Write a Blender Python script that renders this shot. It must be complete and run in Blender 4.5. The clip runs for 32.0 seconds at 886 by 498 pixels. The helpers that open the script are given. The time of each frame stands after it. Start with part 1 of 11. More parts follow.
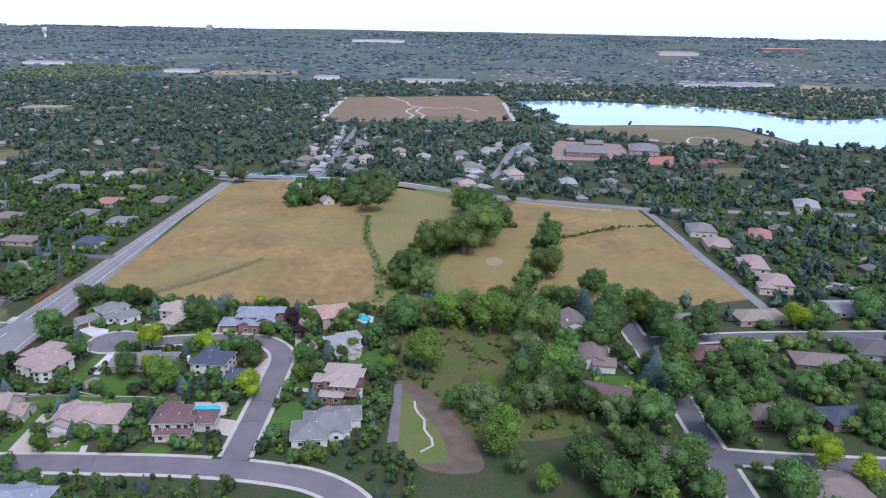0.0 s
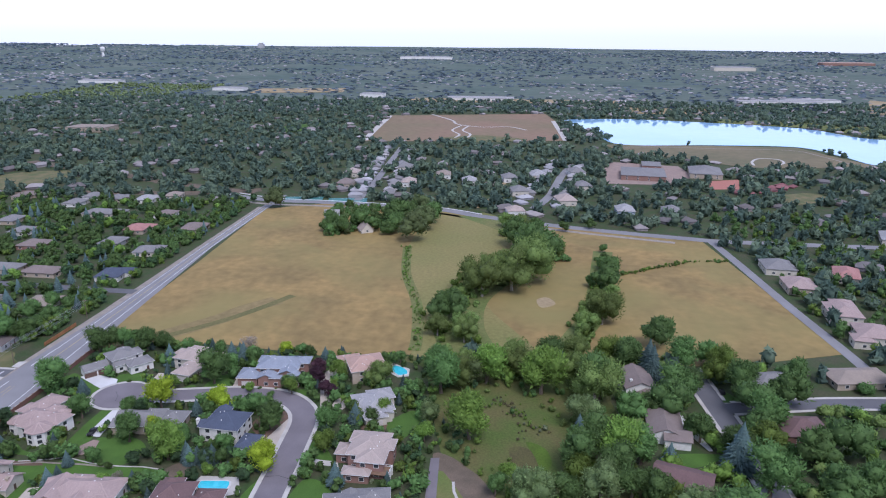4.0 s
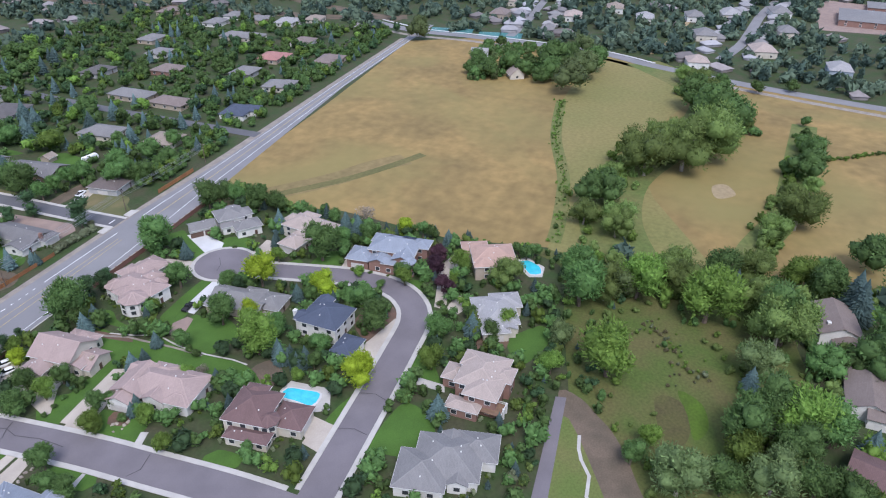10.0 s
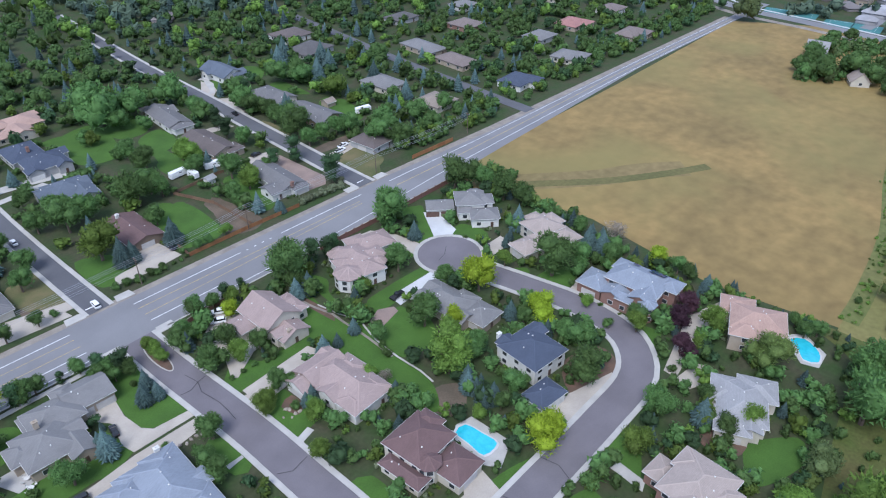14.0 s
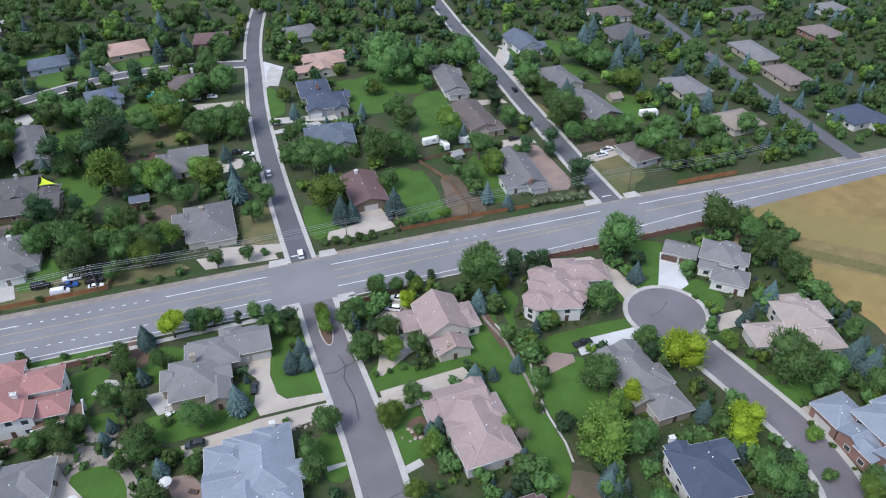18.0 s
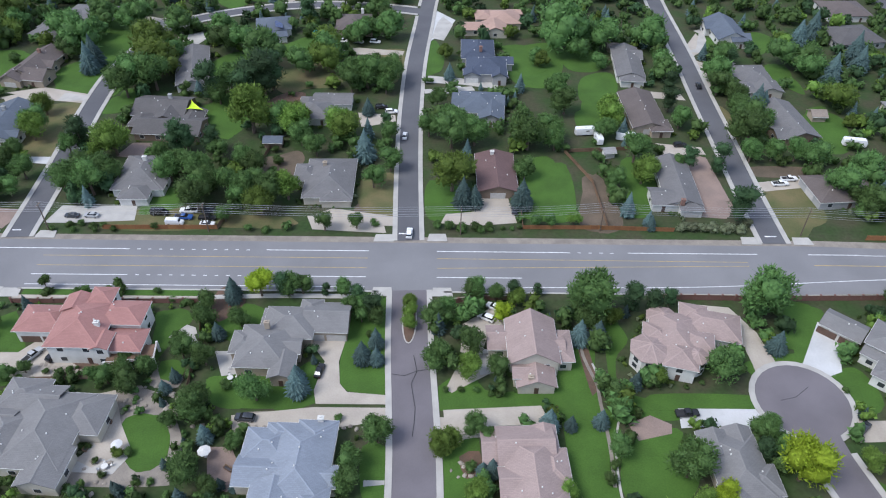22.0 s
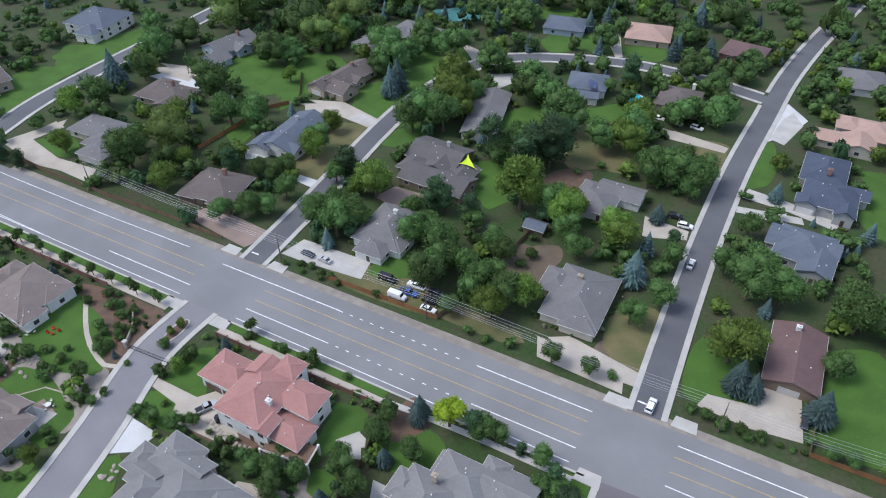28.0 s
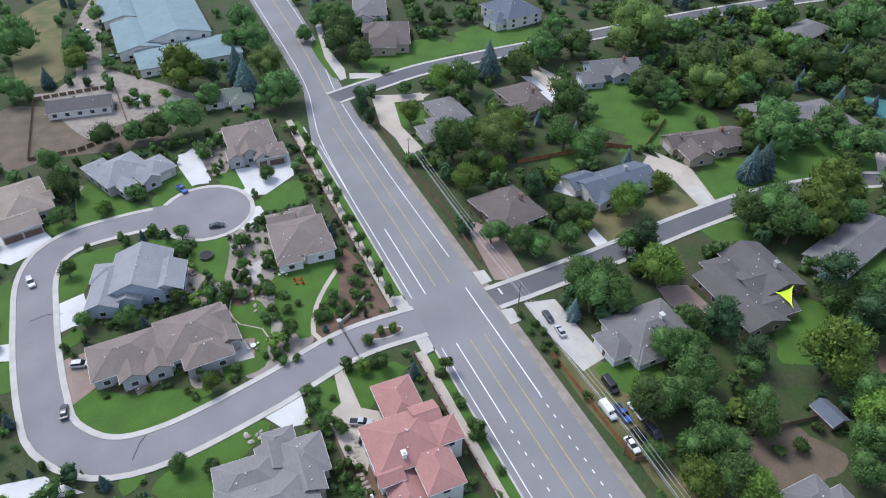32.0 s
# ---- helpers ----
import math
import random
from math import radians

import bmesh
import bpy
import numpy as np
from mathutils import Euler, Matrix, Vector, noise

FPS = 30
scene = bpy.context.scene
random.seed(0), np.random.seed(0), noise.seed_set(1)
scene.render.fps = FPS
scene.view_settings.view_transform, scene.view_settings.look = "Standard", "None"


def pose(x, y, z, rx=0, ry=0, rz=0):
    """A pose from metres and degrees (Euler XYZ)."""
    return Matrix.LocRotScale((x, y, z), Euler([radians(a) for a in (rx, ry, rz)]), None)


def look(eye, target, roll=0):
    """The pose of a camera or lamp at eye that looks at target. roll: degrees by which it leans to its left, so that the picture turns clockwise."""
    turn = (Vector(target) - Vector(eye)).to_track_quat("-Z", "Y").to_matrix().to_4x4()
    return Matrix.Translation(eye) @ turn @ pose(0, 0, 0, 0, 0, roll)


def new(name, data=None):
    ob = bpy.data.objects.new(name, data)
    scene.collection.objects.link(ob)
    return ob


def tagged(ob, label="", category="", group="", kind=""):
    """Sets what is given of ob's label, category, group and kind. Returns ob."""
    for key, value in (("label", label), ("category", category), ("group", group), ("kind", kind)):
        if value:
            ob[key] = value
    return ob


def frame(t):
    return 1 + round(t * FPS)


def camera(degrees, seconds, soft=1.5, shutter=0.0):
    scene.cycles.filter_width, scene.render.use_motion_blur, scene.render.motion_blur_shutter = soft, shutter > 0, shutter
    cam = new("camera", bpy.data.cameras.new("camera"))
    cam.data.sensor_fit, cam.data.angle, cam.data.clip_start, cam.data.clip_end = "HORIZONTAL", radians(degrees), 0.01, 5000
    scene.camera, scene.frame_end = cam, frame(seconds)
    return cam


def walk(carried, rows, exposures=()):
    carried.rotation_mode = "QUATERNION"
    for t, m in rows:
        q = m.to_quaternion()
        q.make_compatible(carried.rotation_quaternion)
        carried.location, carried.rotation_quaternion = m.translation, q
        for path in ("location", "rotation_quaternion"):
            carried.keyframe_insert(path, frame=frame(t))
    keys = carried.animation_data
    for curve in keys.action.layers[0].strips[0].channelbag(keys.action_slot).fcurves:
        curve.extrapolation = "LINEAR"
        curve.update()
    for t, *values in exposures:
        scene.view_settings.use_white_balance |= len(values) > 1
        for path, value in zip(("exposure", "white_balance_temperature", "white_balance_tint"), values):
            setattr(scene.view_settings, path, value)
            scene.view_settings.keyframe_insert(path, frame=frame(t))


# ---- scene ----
cam = camera(63.3, 32.0, 1.1)
PATH = [
    (0, (-167.577, -19.994, 140.356), (-165.673, -19.954, 139.747), 0.9),
    (0.5, (-162.201, -20.158, 140.343), (-160.297, -20.104, 139.734), 0.7),
    (1, (-156.944, -20.249, 140.302), (-155.04, -20.18, 139.692), 0.6),
    (1.5, (-151.684, -20.218, 140.296), (-149.781, -20.131, 139.686), 0.6),
    (2, (-146.498, -20.102, 140.31), (-144.597, -19.999, 139.699), 0.7),
    (2.5, (-141.346, -19.832, 140.369), (-139.445, -19.713, 139.757), 0.6),
    (3, (-136.116, -19.537, 140.457), (-134.217, -19.404, 139.844), 0.6),
    (3.5, (-130.838, -19.197, 140.552), (-128.932, -19.049, 139.962), 0.5),
    (5.5, (-111.23, -18.269, 139.973), (-109.321, -18.054, 139.416), 0.4),
    (6, (-106.47, -17.986, 139.888), (-104.597, -17.756, 139.225), 0.4),
    (6.5, (-101.45, -17.705, 139.868), (-99.586, -17.457, 139.186), 0.3),
    (7, (-96.264, -17.395, 139.873), (-94.434, -17.13, 139.109), 0.3),
    (7.5, (-91.212, -16.892, 139.826), (-89.387, -16.608, 139.058), 0.3),
    (8, (-86.181, -16.127, 139.809), (-84.382, -15.829, 138.988), 0.3),
    (8.5, (-81.266, -15.219, 139.753), (-79.472, -14.897, 138.93), 0.3),
    (9, (-76.329, -14.227, 139.756), (-74.615, -13.858, 138.792), 0.2),
    (9.5, (-71.466, -13.37, 139.805), (-69.771, -12.923, 138.843), 0.3),
    (10, (-66.868, -12.715, 139.924), (-65.227, -12.187, 138.91), 0.5),
    (10.5, (-61.384, -11.943, 140.25), (-59.841, -11.348, 139.125), 0.1),
    (11, (-55.962, -11.315, 140.437), (-54.46, -10.626, 139.311), 0.0),
    (11.5, (-50.845, -10.558, 140.464), (-49.386, -9.779, 139.34), 0.1),
    (12, (-45.934, -9.667, 140.278), (-44.517, -8.813, 139.154), 0.1),
    (12.5, (-40.982, -8.607, 139.941), (-39.606, -7.689, 138.817), -0.1),
    (13, (-35.981, -7.455, 139.567), (-34.653, -6.465, 138.446), -0.2),
    (13.5, (-30.787, -6.307, 139.198), (-29.516, -5.243, 138.079), -0.3),
    (14, (-25.648, -5.189, 138.97), (-24.444, -4.048, 137.853), -0.3),
    (14.5, (-20.321, -4.082, 138.795), (-19.189, -2.868, 137.679), -0.5),
    (16.5, (1.343, -0.374, 138.13), (2.113, 1.048, 136.954), -1.1),
    (17, (6.745, 0.937, 138.106), (7.422, 2.406, 136.929), -1.2),
    (17.5, (11.95, 2.353, 138.135), (12.523, 3.863, 136.956), -1.1),
    (18, (16.916, 4.063, 138.068), (17.389, 5.601, 136.88), -0.9),
    (18.5, (21.674, 6.059, 137.878), (22.048, 7.627, 136.694), -0.5),
    (19, (25.628, 8.275, 137.655), (25.935, 9.845, 136.454), -0.2),
    (19.5, (28.893, 11.024, 137.586), (29.124, 12.521, 136.28), 0.1),
    (20, (31.604, 13.879, 137.635), (31.772, 15.385, 136.329), 0.4),
    (20.5, (33.863, 16.879, 137.632), (33.972, 18.391, 136.327), 0.6),
    (21, (35.406, 19.985, 137.614), (35.475, 21.501, 136.31), 0.8),
    (21.5, (36.387, 23.045, 137.565), (36.423, 24.563, 136.264), 0.8),
    (22, (36.978, 26.493, 137.606), (36.985, 28.013, 136.306), 0.7),
    (22.5, (37.293, 30.082, 137.704), (37.275, 31.603, 136.405), 0.6),
    (23, (37.291, 33.687, 137.826), (37.25, 35.208, 136.528), 0.6),
    (23.5, (36.958, 37.48, 137.984), (36.899, 39.001, 136.687), 0.5),
    (24, (36.497, 41.447, 138.086), (36.421, 42.968, 136.79), 0.4),
    (24.5, (35.897, 45.495, 138.108), (35.808, 47.017, 136.813), 0.3),
    (26.5, (34.561, 62.931, 137.161), (34.155, 64.408, 135.875), -0.2),
    (27, (34.629, 67.71, 137.011), (34.117, 69.156, 135.727), -0.1),
    (27.5, (34.941, 72.812, 136.881), (34.317, 74.214, 135.598), -0.2),
    (28, (35.189, 77.981, 136.726), (34.458, 79.332, 135.445), -0.3),
    (28.5, (35.272, 83.2, 136.536), (34.432, 84.488, 135.257), -0.2),
    (29, (35.437, 88.376, 136.379), (34.492, 89.591, 135.102), -0.2),
    (29.5, (35.712, 93.51, 136.215), (34.666, 94.641, 134.939), -0.3),
    (30, (35.837, 98.749, 136.016), (34.698, 99.787, 134.741), -0.1),
    (30.5, (35.891, 103.953, 135.743), (34.666, 104.889, 134.47), -0.0),
    (31, (35.796, 109.146, 135.44), (34.5, 109.985, 134.168), 0.1),
    (31.5, (35.649, 114.24, 135.169), (34.294, 114.981, 133.897), 0.2),
    (32, (35.571, 119.224, 134.963), (34.165, 119.865, 133.694), 0.5),
]
EXPOSURES = [(0, -0.05, 5850, 21), (3.5, -0.11, 5850, 21), (6, -0.38, 5950, 21), (8.5, -0.05, 6250, 18), (9.5, 0.11, 6120, 17), (12, 0.05, 5880, 15), (14, 0.01, 5720, 12), (17, 0.02, 6000, 12), (22, -0.03, 6150, 11), (28, -0.05, 6150, 11), (32, 0.08, 6200, 11)]
walk(cam, [(t, look(eye, target, roll)) for t, eye, target, roll in PATH], EXPOSURES)
# ---- body ----

# ---- sky, sun ----
world = bpy.data.worlds.new("overcast_sky")
scene.world = world
world.use_nodes = True
wn, wl = world.node_tree.nodes, world.node_tree.links
wn.clear()
sky = wn.new("ShaderNodeTexSky")
sky.sky_type, sky.sun_disc = "NISHITA", False
sky.sun_elevation, sky.sun_rotation = radians(54), radians(243)
bg_sky, bg_cloud, w_add, w_out = wn.new("ShaderNodeBackground"), wn.new("ShaderNodeBackground"), wn.new("ShaderNodeAddShader"), wn.new("ShaderNodeOutputWorld")
bg_sky.inputs["Strength"].default_value = 0.10
bg_cloud.inputs["Color"].default_value = (0.84, 0.94, 1.22, 1)
wl.new(sky.outputs[0], bg_sky.inputs["Color"])
wl.new(bg_sky.outputs[0], w_add.inputs[0])
wl.new(bg_cloud.outputs[0], w_add.inputs[1])
# the cloud deck is paler towards the horizon
w_dir, w_split, w_ramp = wn.new("ShaderNodeTexCoord"), wn.new("ShaderNodeSeparateXYZ"), wn.new("ShaderNodeMapRange")
w_ramp.inputs["From Min"].default_value, w_ramp.inputs["From Max"].default_value = 0.0, 0.6
w_ramp.inputs["To Min"].default_value, w_ramp.inputs["To Max"].default_value = 0.86, 0.55
wl.new(w_dir.outputs["Generated"], w_split.inputs[0])
wl.new(w_split.outputs["Z"], w_ramp.inputs["Value"])
wl.new(w_ramp.outputs[0], bg_cloud.inputs["Strength"])
wl.new(w_add.outputs[0], w_out.inputs[0])
sun = new("sun", bpy.data.lights.new("sun", "SUN"))
sun.data.energy, sun.data.angle, sun.data.color = 3.2, radians(26), (1.0, 0.97, 0.93)
sun.matrix_world = look((-120, -60, 190), (0, 0, 0))


# ---- materials ----
def mat(name, col, col2=None, rough=0.85, scale=1.0, bump=0.0, metal=0.0, per_object=0.0, per_island=0.0, fine=None, fine_amt=0.25, spec=0.3, space="Object"):
    """Two tones mixed by a large noise, speckled by a fine one; brightness may vary by object and by island."""
    m = bpy.data.materials.new(name)
    m.use_nodes = True
    n, l = m.node_tree.nodes, m.node_tree.links
    b = n["Principled BSDF"]
    b.inputs["Roughness"].default_value, b.inputs["Metallic"].default_value = rough, metal
    b.inputs["Specular IOR Level"].default_value = spec
    col2 = col2 or tuple(c * 0.75 for c in col)
    tc = n.new("ShaderNodeTexCoord")
    big, small = n.new("ShaderNodeTexNoise"), n.new("ShaderNodeTexNoise")
    big.inputs["Scale"].default_value, big.inputs["Detail"].default_value = scale, 6
    small.inputs["Scale"].default_value, small.inputs["Detail"].default_value = fine or scale * 14, 3
    for t in (big, small):
        l.new(tc.outputs[space], t.inputs["Vector"])
    ramp = n.new("ShaderNodeValToRGB")
    ramp.color_ramp.elements[0].position, ramp.color_ramp.elements[1].position = 0.35, 0.65
    ramp.color_ramp.elements[0].color, ramp.color_ramp.elements[1].color = (*col, 1), (*col2, 1)
    l.new(big.outputs["Fac"], ramp.inputs["Fac"])
    value = n.new("ShaderNodeMath")
    value.operation = "MULTIPLY_ADD"
    value.inputs[1].default_value, value.inputs[2].default_value = fine_amt * 2, 1 - fine_amt
    l.new(small.outputs["Fac"], value.inputs[0])
    last = value.outputs[0]
    for amount, node, socket in ((per_object, "ShaderNodeObjectInfo", "Random"), (per_island, "ShaderNodeNewGeometry", "Random Per Island")):
        if amount:
            src, ma, mu = n.new(node), n.new("ShaderNodeMath"), n.new("ShaderNodeMath")
            ma.operation, mu.operation = "MULTIPLY_ADD", "MULTIPLY"
            ma.inputs[1].default_value, ma.inputs[2].default_value = amount * 2, 1 - amount
            l.new(src.outputs[socket], ma.inputs[0])
            l.new(ma.outputs[0], mu.inputs[0])
            l.new(last, mu.inputs[1])
            last = mu.outputs[0]
    hsv = n.new("ShaderNodeHueSaturation")
    l.new(ramp.outputs["Color"], hsv.inputs["Color"])
    l.new(last, hsv.inputs["Value"])
    if per_object:
        hue, inf = n.new("ShaderNodeMath"), n.new("ShaderNodeObjectInfo")
        hue.operation = "MULTIPLY_ADD"
        hue.inputs[1].default_value, hue.inputs[2].default_value = 0.018 * per_object / 0.25, 0.5 - 0.009 * per_object / 0.25
        l.new(inf.outputs["Random"], hue.inputs[0])
        l.new(hue.outputs[0], hsv.inputs["Hue"])
    l.new(hsv.outputs["Color"], b.inputs["Base Color"])
    if bump:
        bp = n.new("ShaderNodeBump")
        bp.inputs["Strength"].default_value, bp.inputs["Distance"].default_value = min(1, bump), 0.05
        l.new(small.outputs["Fac"], bp.inputs["Height"])
        l.new(bp.outputs[0], b.inputs["Normal"])
    return m


def leafy(m, share=0.3):
    """Thin leaves let some light through."""
    n, l = m.node_tree.nodes, m.node_tree.links
    b, out = n["Principled BSDF"], n["Material Output"]
    tr, mx = n.new("ShaderNodeBsdfTranslucent"), n.new("ShaderNodeMixShader")
    l.new(b.inputs["Base Color"].links[0].from_socket, tr.inputs["Color"])
    mx.inputs["Fac"].default_value = share
    l.new(b.outputs[0], mx.inputs[1])
    l.new(tr.outputs[0], mx.inputs[2])
    l.new(mx.outputs[0], out.inputs["Surface"])
    return m


def roof_mat(name, col, tile=0.35):
    """Shingle courses: rows of slightly differing tabs with a shadow joint, laid over a weathered tone."""
    m = mat(name, col, tuple(c * 0.88 for c in col), 0.9, 0.22, 0.5, fine=9, fine_amt=0.16)
    n, l = m.node_tree.nodes, m.node_tree.links
    b = n["Principled BSDF"]
    src = b.inputs["Base Color"].links[0].from_socket
    tc, br, mix = n.new("ShaderNodeTexCoord"), n.new("ShaderNodeTexBrick"), n.new("ShaderNodeMix")
    mp = n.new("ShaderNodeMapping")
    mp.inputs["Scale"].default_value = (1, 1, 1)
    br.inputs["Scale"].default_value = 1.0
    br.inputs["Brick Width"].default_value, br.inputs["Row Height"].default_value = tile * 2.2, tile
    br.inputs["Mortar Size"].default_value = 0.02
    br.inputs["Color1"].default_value, br.inputs["Color2"].default_value, br.inputs["Mortar"].default_value = (1, 1, 1, 1), (0.78, 0.78, 0.78, 1), (0.55, 0.55, 0.55, 1)
    l.new(tc.outputs["Object"], mp.inputs["Vector"])
    l.new(mp.outputs[0], br.inputs["Vector"])
    mix.data_type, mix.blend_type = "RGBA", "MULTIPLY"
    mix.inputs["Factor"].default_value = 0.5
    l.new(src, mix.inputs["A"])
    l.new(br.outputs["Color"], mix.inputs["B"])
    l.new(mix.outputs["Result"], b.inputs["Base Color"])
    return m


M = {}
M["asphalt"] = mat("asphalt", (0.205, 0.202, 0.204), (0.172, 0.17, 0.173), 0.9, 0.06, 0.3, fine=6, fine_amt=0.15)
M["street"] = mat("street_asphalt", (0.165, 0.149, 0.158), (0.136, 0.123, 0.131), 0.9, 0.09, 0.3, fine=5, fine_amt=0.15)
M["pale_street"] = mat("pale_asphalt", (0.205, 0.198, 0.203), (0.172, 0.166, 0.172), 0.9, 0.09, 0.3, fine=5, fine_amt=0.15)
M["dark_street"] = mat("dark_asphalt", (0.116, 0.116, 0.123), (0.097, 0.097, 0.105), 0.9, 0.09, 0.3, fine=5, fine_amt=0.15)
M["concrete"] = mat("concrete", (0.43, 0.41, 0.375), (0.36, 0.345, 0.315), 0.9, 0.25, 0.2, fine=4, fine_amt=0.12)
M["drive"] = mat("driveway_concrete", (0.42, 0.375, 0.315), (0.35, 0.31, 0.26), 0.9, 0.15, 0.2, fine=3, fine_amt=0.14)
M["white_drive"] = mat("new_concrete", (0.53, 0.53, 0.52), (0.45, 0.45, 0.44), 0.85, 0.15, 0.2, fine=3, fine_amt=0.1)
M["pink_drive"] = mat("reddish_pavers", (0.27, 0.2, 0.165), (0.22, 0.165, 0.14), 0.9, 0.2, 0.3, fine=3, fine_amt=0.2)
M["lawn"] = mat("mown_lawn", (0.06, 0.126, 0.02), (0.046, 0.097, 0.016), 0.95, 0.12, 0.6, fine=3, fine_amt=0.3)
M["park_grass"] = mat("rough_park_grass", (0.095, 0.13, 0.032), (0.13, 0.13, 0.045), 0.95, 0.08, 0.6, fine=1.5, fine_amt=0.35)
M["dry_lawn"] = mat("dry_lawn", (0.15, 0.125, 0.06), (0.08, 0.095, 0.035), 0.95, 0.1, 0.5, fine=2.5, fine_amt=0.3)
M["dirt"] = mat("bare_earth", (0.14, 0.106, 0.076), (0.095, 0.077, 0.054), 0.95, 0.15, 0.5, fine=2.0, fine_amt=0.3)
M["mulch"] = mat("bark_mulch", (0.14, 0.085, 0.06), (0.1, 0.07, 0.05), 0.95, 0.4, 0.6, fine=6, fine_amt=0.4)
M["gravel"] = mat("gravel", (0.27, 0.24, 0.2), (0.2, 0.175, 0.15), 0.95, 0.3, 0.7, fine=7, fine_amt=0.4)
M["white_paint"] = mat("road_paint_white", (0.75, 0.75, 0.74), (0.5, 0.5, 0.5), 0.7, 0.8, fine=5, fine_amt=0.2)
M["yellow_paint"] = mat("road_paint_yellow", (0.46, 0.34, 0.13), (0.3, 0.24, 0.14), 0.7, 0.8, fine=5, fine_amt=0.2)
M["bark"] = mat("bark", (0.15, 0.115, 0.085), (0.09, 0.07, 0.055), 0.95, 1.5, 0.6)
M["pale_bark"] = mat("pale_bark", (0.32, 0.28, 0.23), (0.2, 0.17, 0.14), 0.95, 1.5, 0.5)
for key, c in dict(d=(0.048, 0.094, 0.031), l=(0.072, 0.126, 0.027), y=(0.142, 0.215, 0.018), s=(0.047, 0.082, 0.086), c=(0.026, 0.054, 0.025), b=(0.046, 0.086, 0.028), o=(0.095, 0.12, 0.077), p=(0.035, 0.018, 0.028), w=(0.077, 0.122, 0.037), m=(0.066, 0.1, 0.042), k=(0.045, 0.082, 0.025), g=(0.135, 0.125, 0.115), h=(0.12, 0.125, 0.07)).items():
    c = (c[0] * 2.0, c[1] * 1.82, c[2] * 1.62)
    M["leaf_" + key] = leafy(mat("foliage_" + key, c, tuple(v * 0.72 for v in c), 0.75, 0.5, 1.0, per_object=0.12 if key == "y" else 0.36, per_island=0.24, fine=9, fine_amt=0.34, spec=0.2))
# distance haze is put into these leaf colours: lighter and cooler than near leaves
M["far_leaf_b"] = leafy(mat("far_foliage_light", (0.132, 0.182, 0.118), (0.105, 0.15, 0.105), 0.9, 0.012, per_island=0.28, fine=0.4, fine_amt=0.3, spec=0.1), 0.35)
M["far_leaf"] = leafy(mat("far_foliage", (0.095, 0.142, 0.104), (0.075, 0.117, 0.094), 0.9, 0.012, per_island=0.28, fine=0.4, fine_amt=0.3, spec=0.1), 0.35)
M["glass"] = mat("window_glass", (0.03, 0.035, 0.04), (0.05, 0.055, 0.06), 0.08, 0.5, spec=0.6)
M["trim"] = mat("white_trim", (0.62, 0.61, 0.58), (0.55, 0.54, 0.51), 0.6, 0.8)
M["garage"] = mat("garage_door_paint", (0.5, 0.48, 0.45), (0.44, 0.42, 0.4), 0.6, 0.8)
M["brown_garage"] = mat("brown_garage_door", (0.13, 0.08, 0.06), (0.1, 0.065, 0.05), 0.6, 0.8)
M["door"] = mat("door_paint", (0.1, 0.06, 0.045), (0.07, 0.045, 0.035), 0.5, 0.8)
M["metal"] = mat("galvanised_metal", (0.4, 0.41, 0.42), (0.32, 0.33, 0.34), 0.45, 1.0, metal=0.6)
M["wood"] = mat("weathered_wood", (0.19, 0.12, 0.075), (0.14, 0.09, 0.06), 0.85, 0.8, 0.4, per_object=0.12)
M["cedar"] = mat("cedar_fence", (0.28, 0.13, 0.055), (0.21, 0.1, 0.045), 0.8, 0.8, 0.4, per_object=0.12)
M["red_wall"] = mat("red_block_wall", (0.2, 0.105, 0.085), (0.16, 0.085, 0.07), 0.9, 0.4, 0.4, fine=4)
M["pool"] = mat("pool_water", (0.04, 0.42, 0.52), (0.06, 0.5, 0.6), 0.08, 0.5, fine=2, fine_amt=0.08, spec=0.6)
M["stone"] = mat("field_stone", (0.33, 0.29, 0.24), (0.23, 0.2, 0.17), 0.9, 0.8, 0.6, per_object=0.2)
M["tyre"] = mat("tyre_rubber", (0.02, 0.02, 0.02), (0.03, 0.03, 0.03), 0.8)
M["car_glass"] = mat("car_glass", (0.015, 0.018, 0.02), (0.02, 0.022, 0.025), 0.05, spec=0.7)
ROOFS = dict(steel=(0.255, 0.262, 0.275), ash=(0.165, 0.16, 0.158), umber=(0.135, 0.112, 0.103), grey=(0.2, 0.195, 0.19), dark=(0.115, 0.108, 0.105), brown=(0.2, 0.163, 0.145), tan=(0.27, 0.225, 0.185), pink=(0.335, 0.256, 0.23), maroon=(0.15, 0.095, 0.09), slate=(0.115, 0.135, 0.165), navy=(0.07, 0.085, 0.12), blue=(0.238, 0.265, 0.305), red=(0.35, 0.18, 0.158), salmon=(0.4, 0.27, 0.215), light=(0.31, 0.305, 0.3), beige=(0.36, 0.298, 0.258), metal=(0.195, 0.262, 0.278), green=(0.14, 0.17, 0.14))
for key, c in ROOFS.items():
    M["cap_" + key] = mat("ridge_shingles_" + key, tuple(v * 1.04 for v in c), tuple(v * 0.94 for v in c), 0.9, 0.5, 0.3)
    M["roof_" + key] = roof_mat("shingles_" + key, c)
WALLS = dict(white=(0.62, 0.61, 0.57), cream=(0.5, 0.46, 0.38), tan=(0.36, 0.3, 0.23), brick=(0.24, 0.14, 0.11), grey=(0.36, 0.36, 0.35), blue=(0.33, 0.38, 0.43), brown=(0.2, 0.15, 0.11))
for key, c in WALLS.items():
    M["wall_" + key] = mat("siding_" + key, c, tuple(v * 0.86 for v in c), 0.85, 0.4, 0.2, fine=5, fine_amt=0.12)


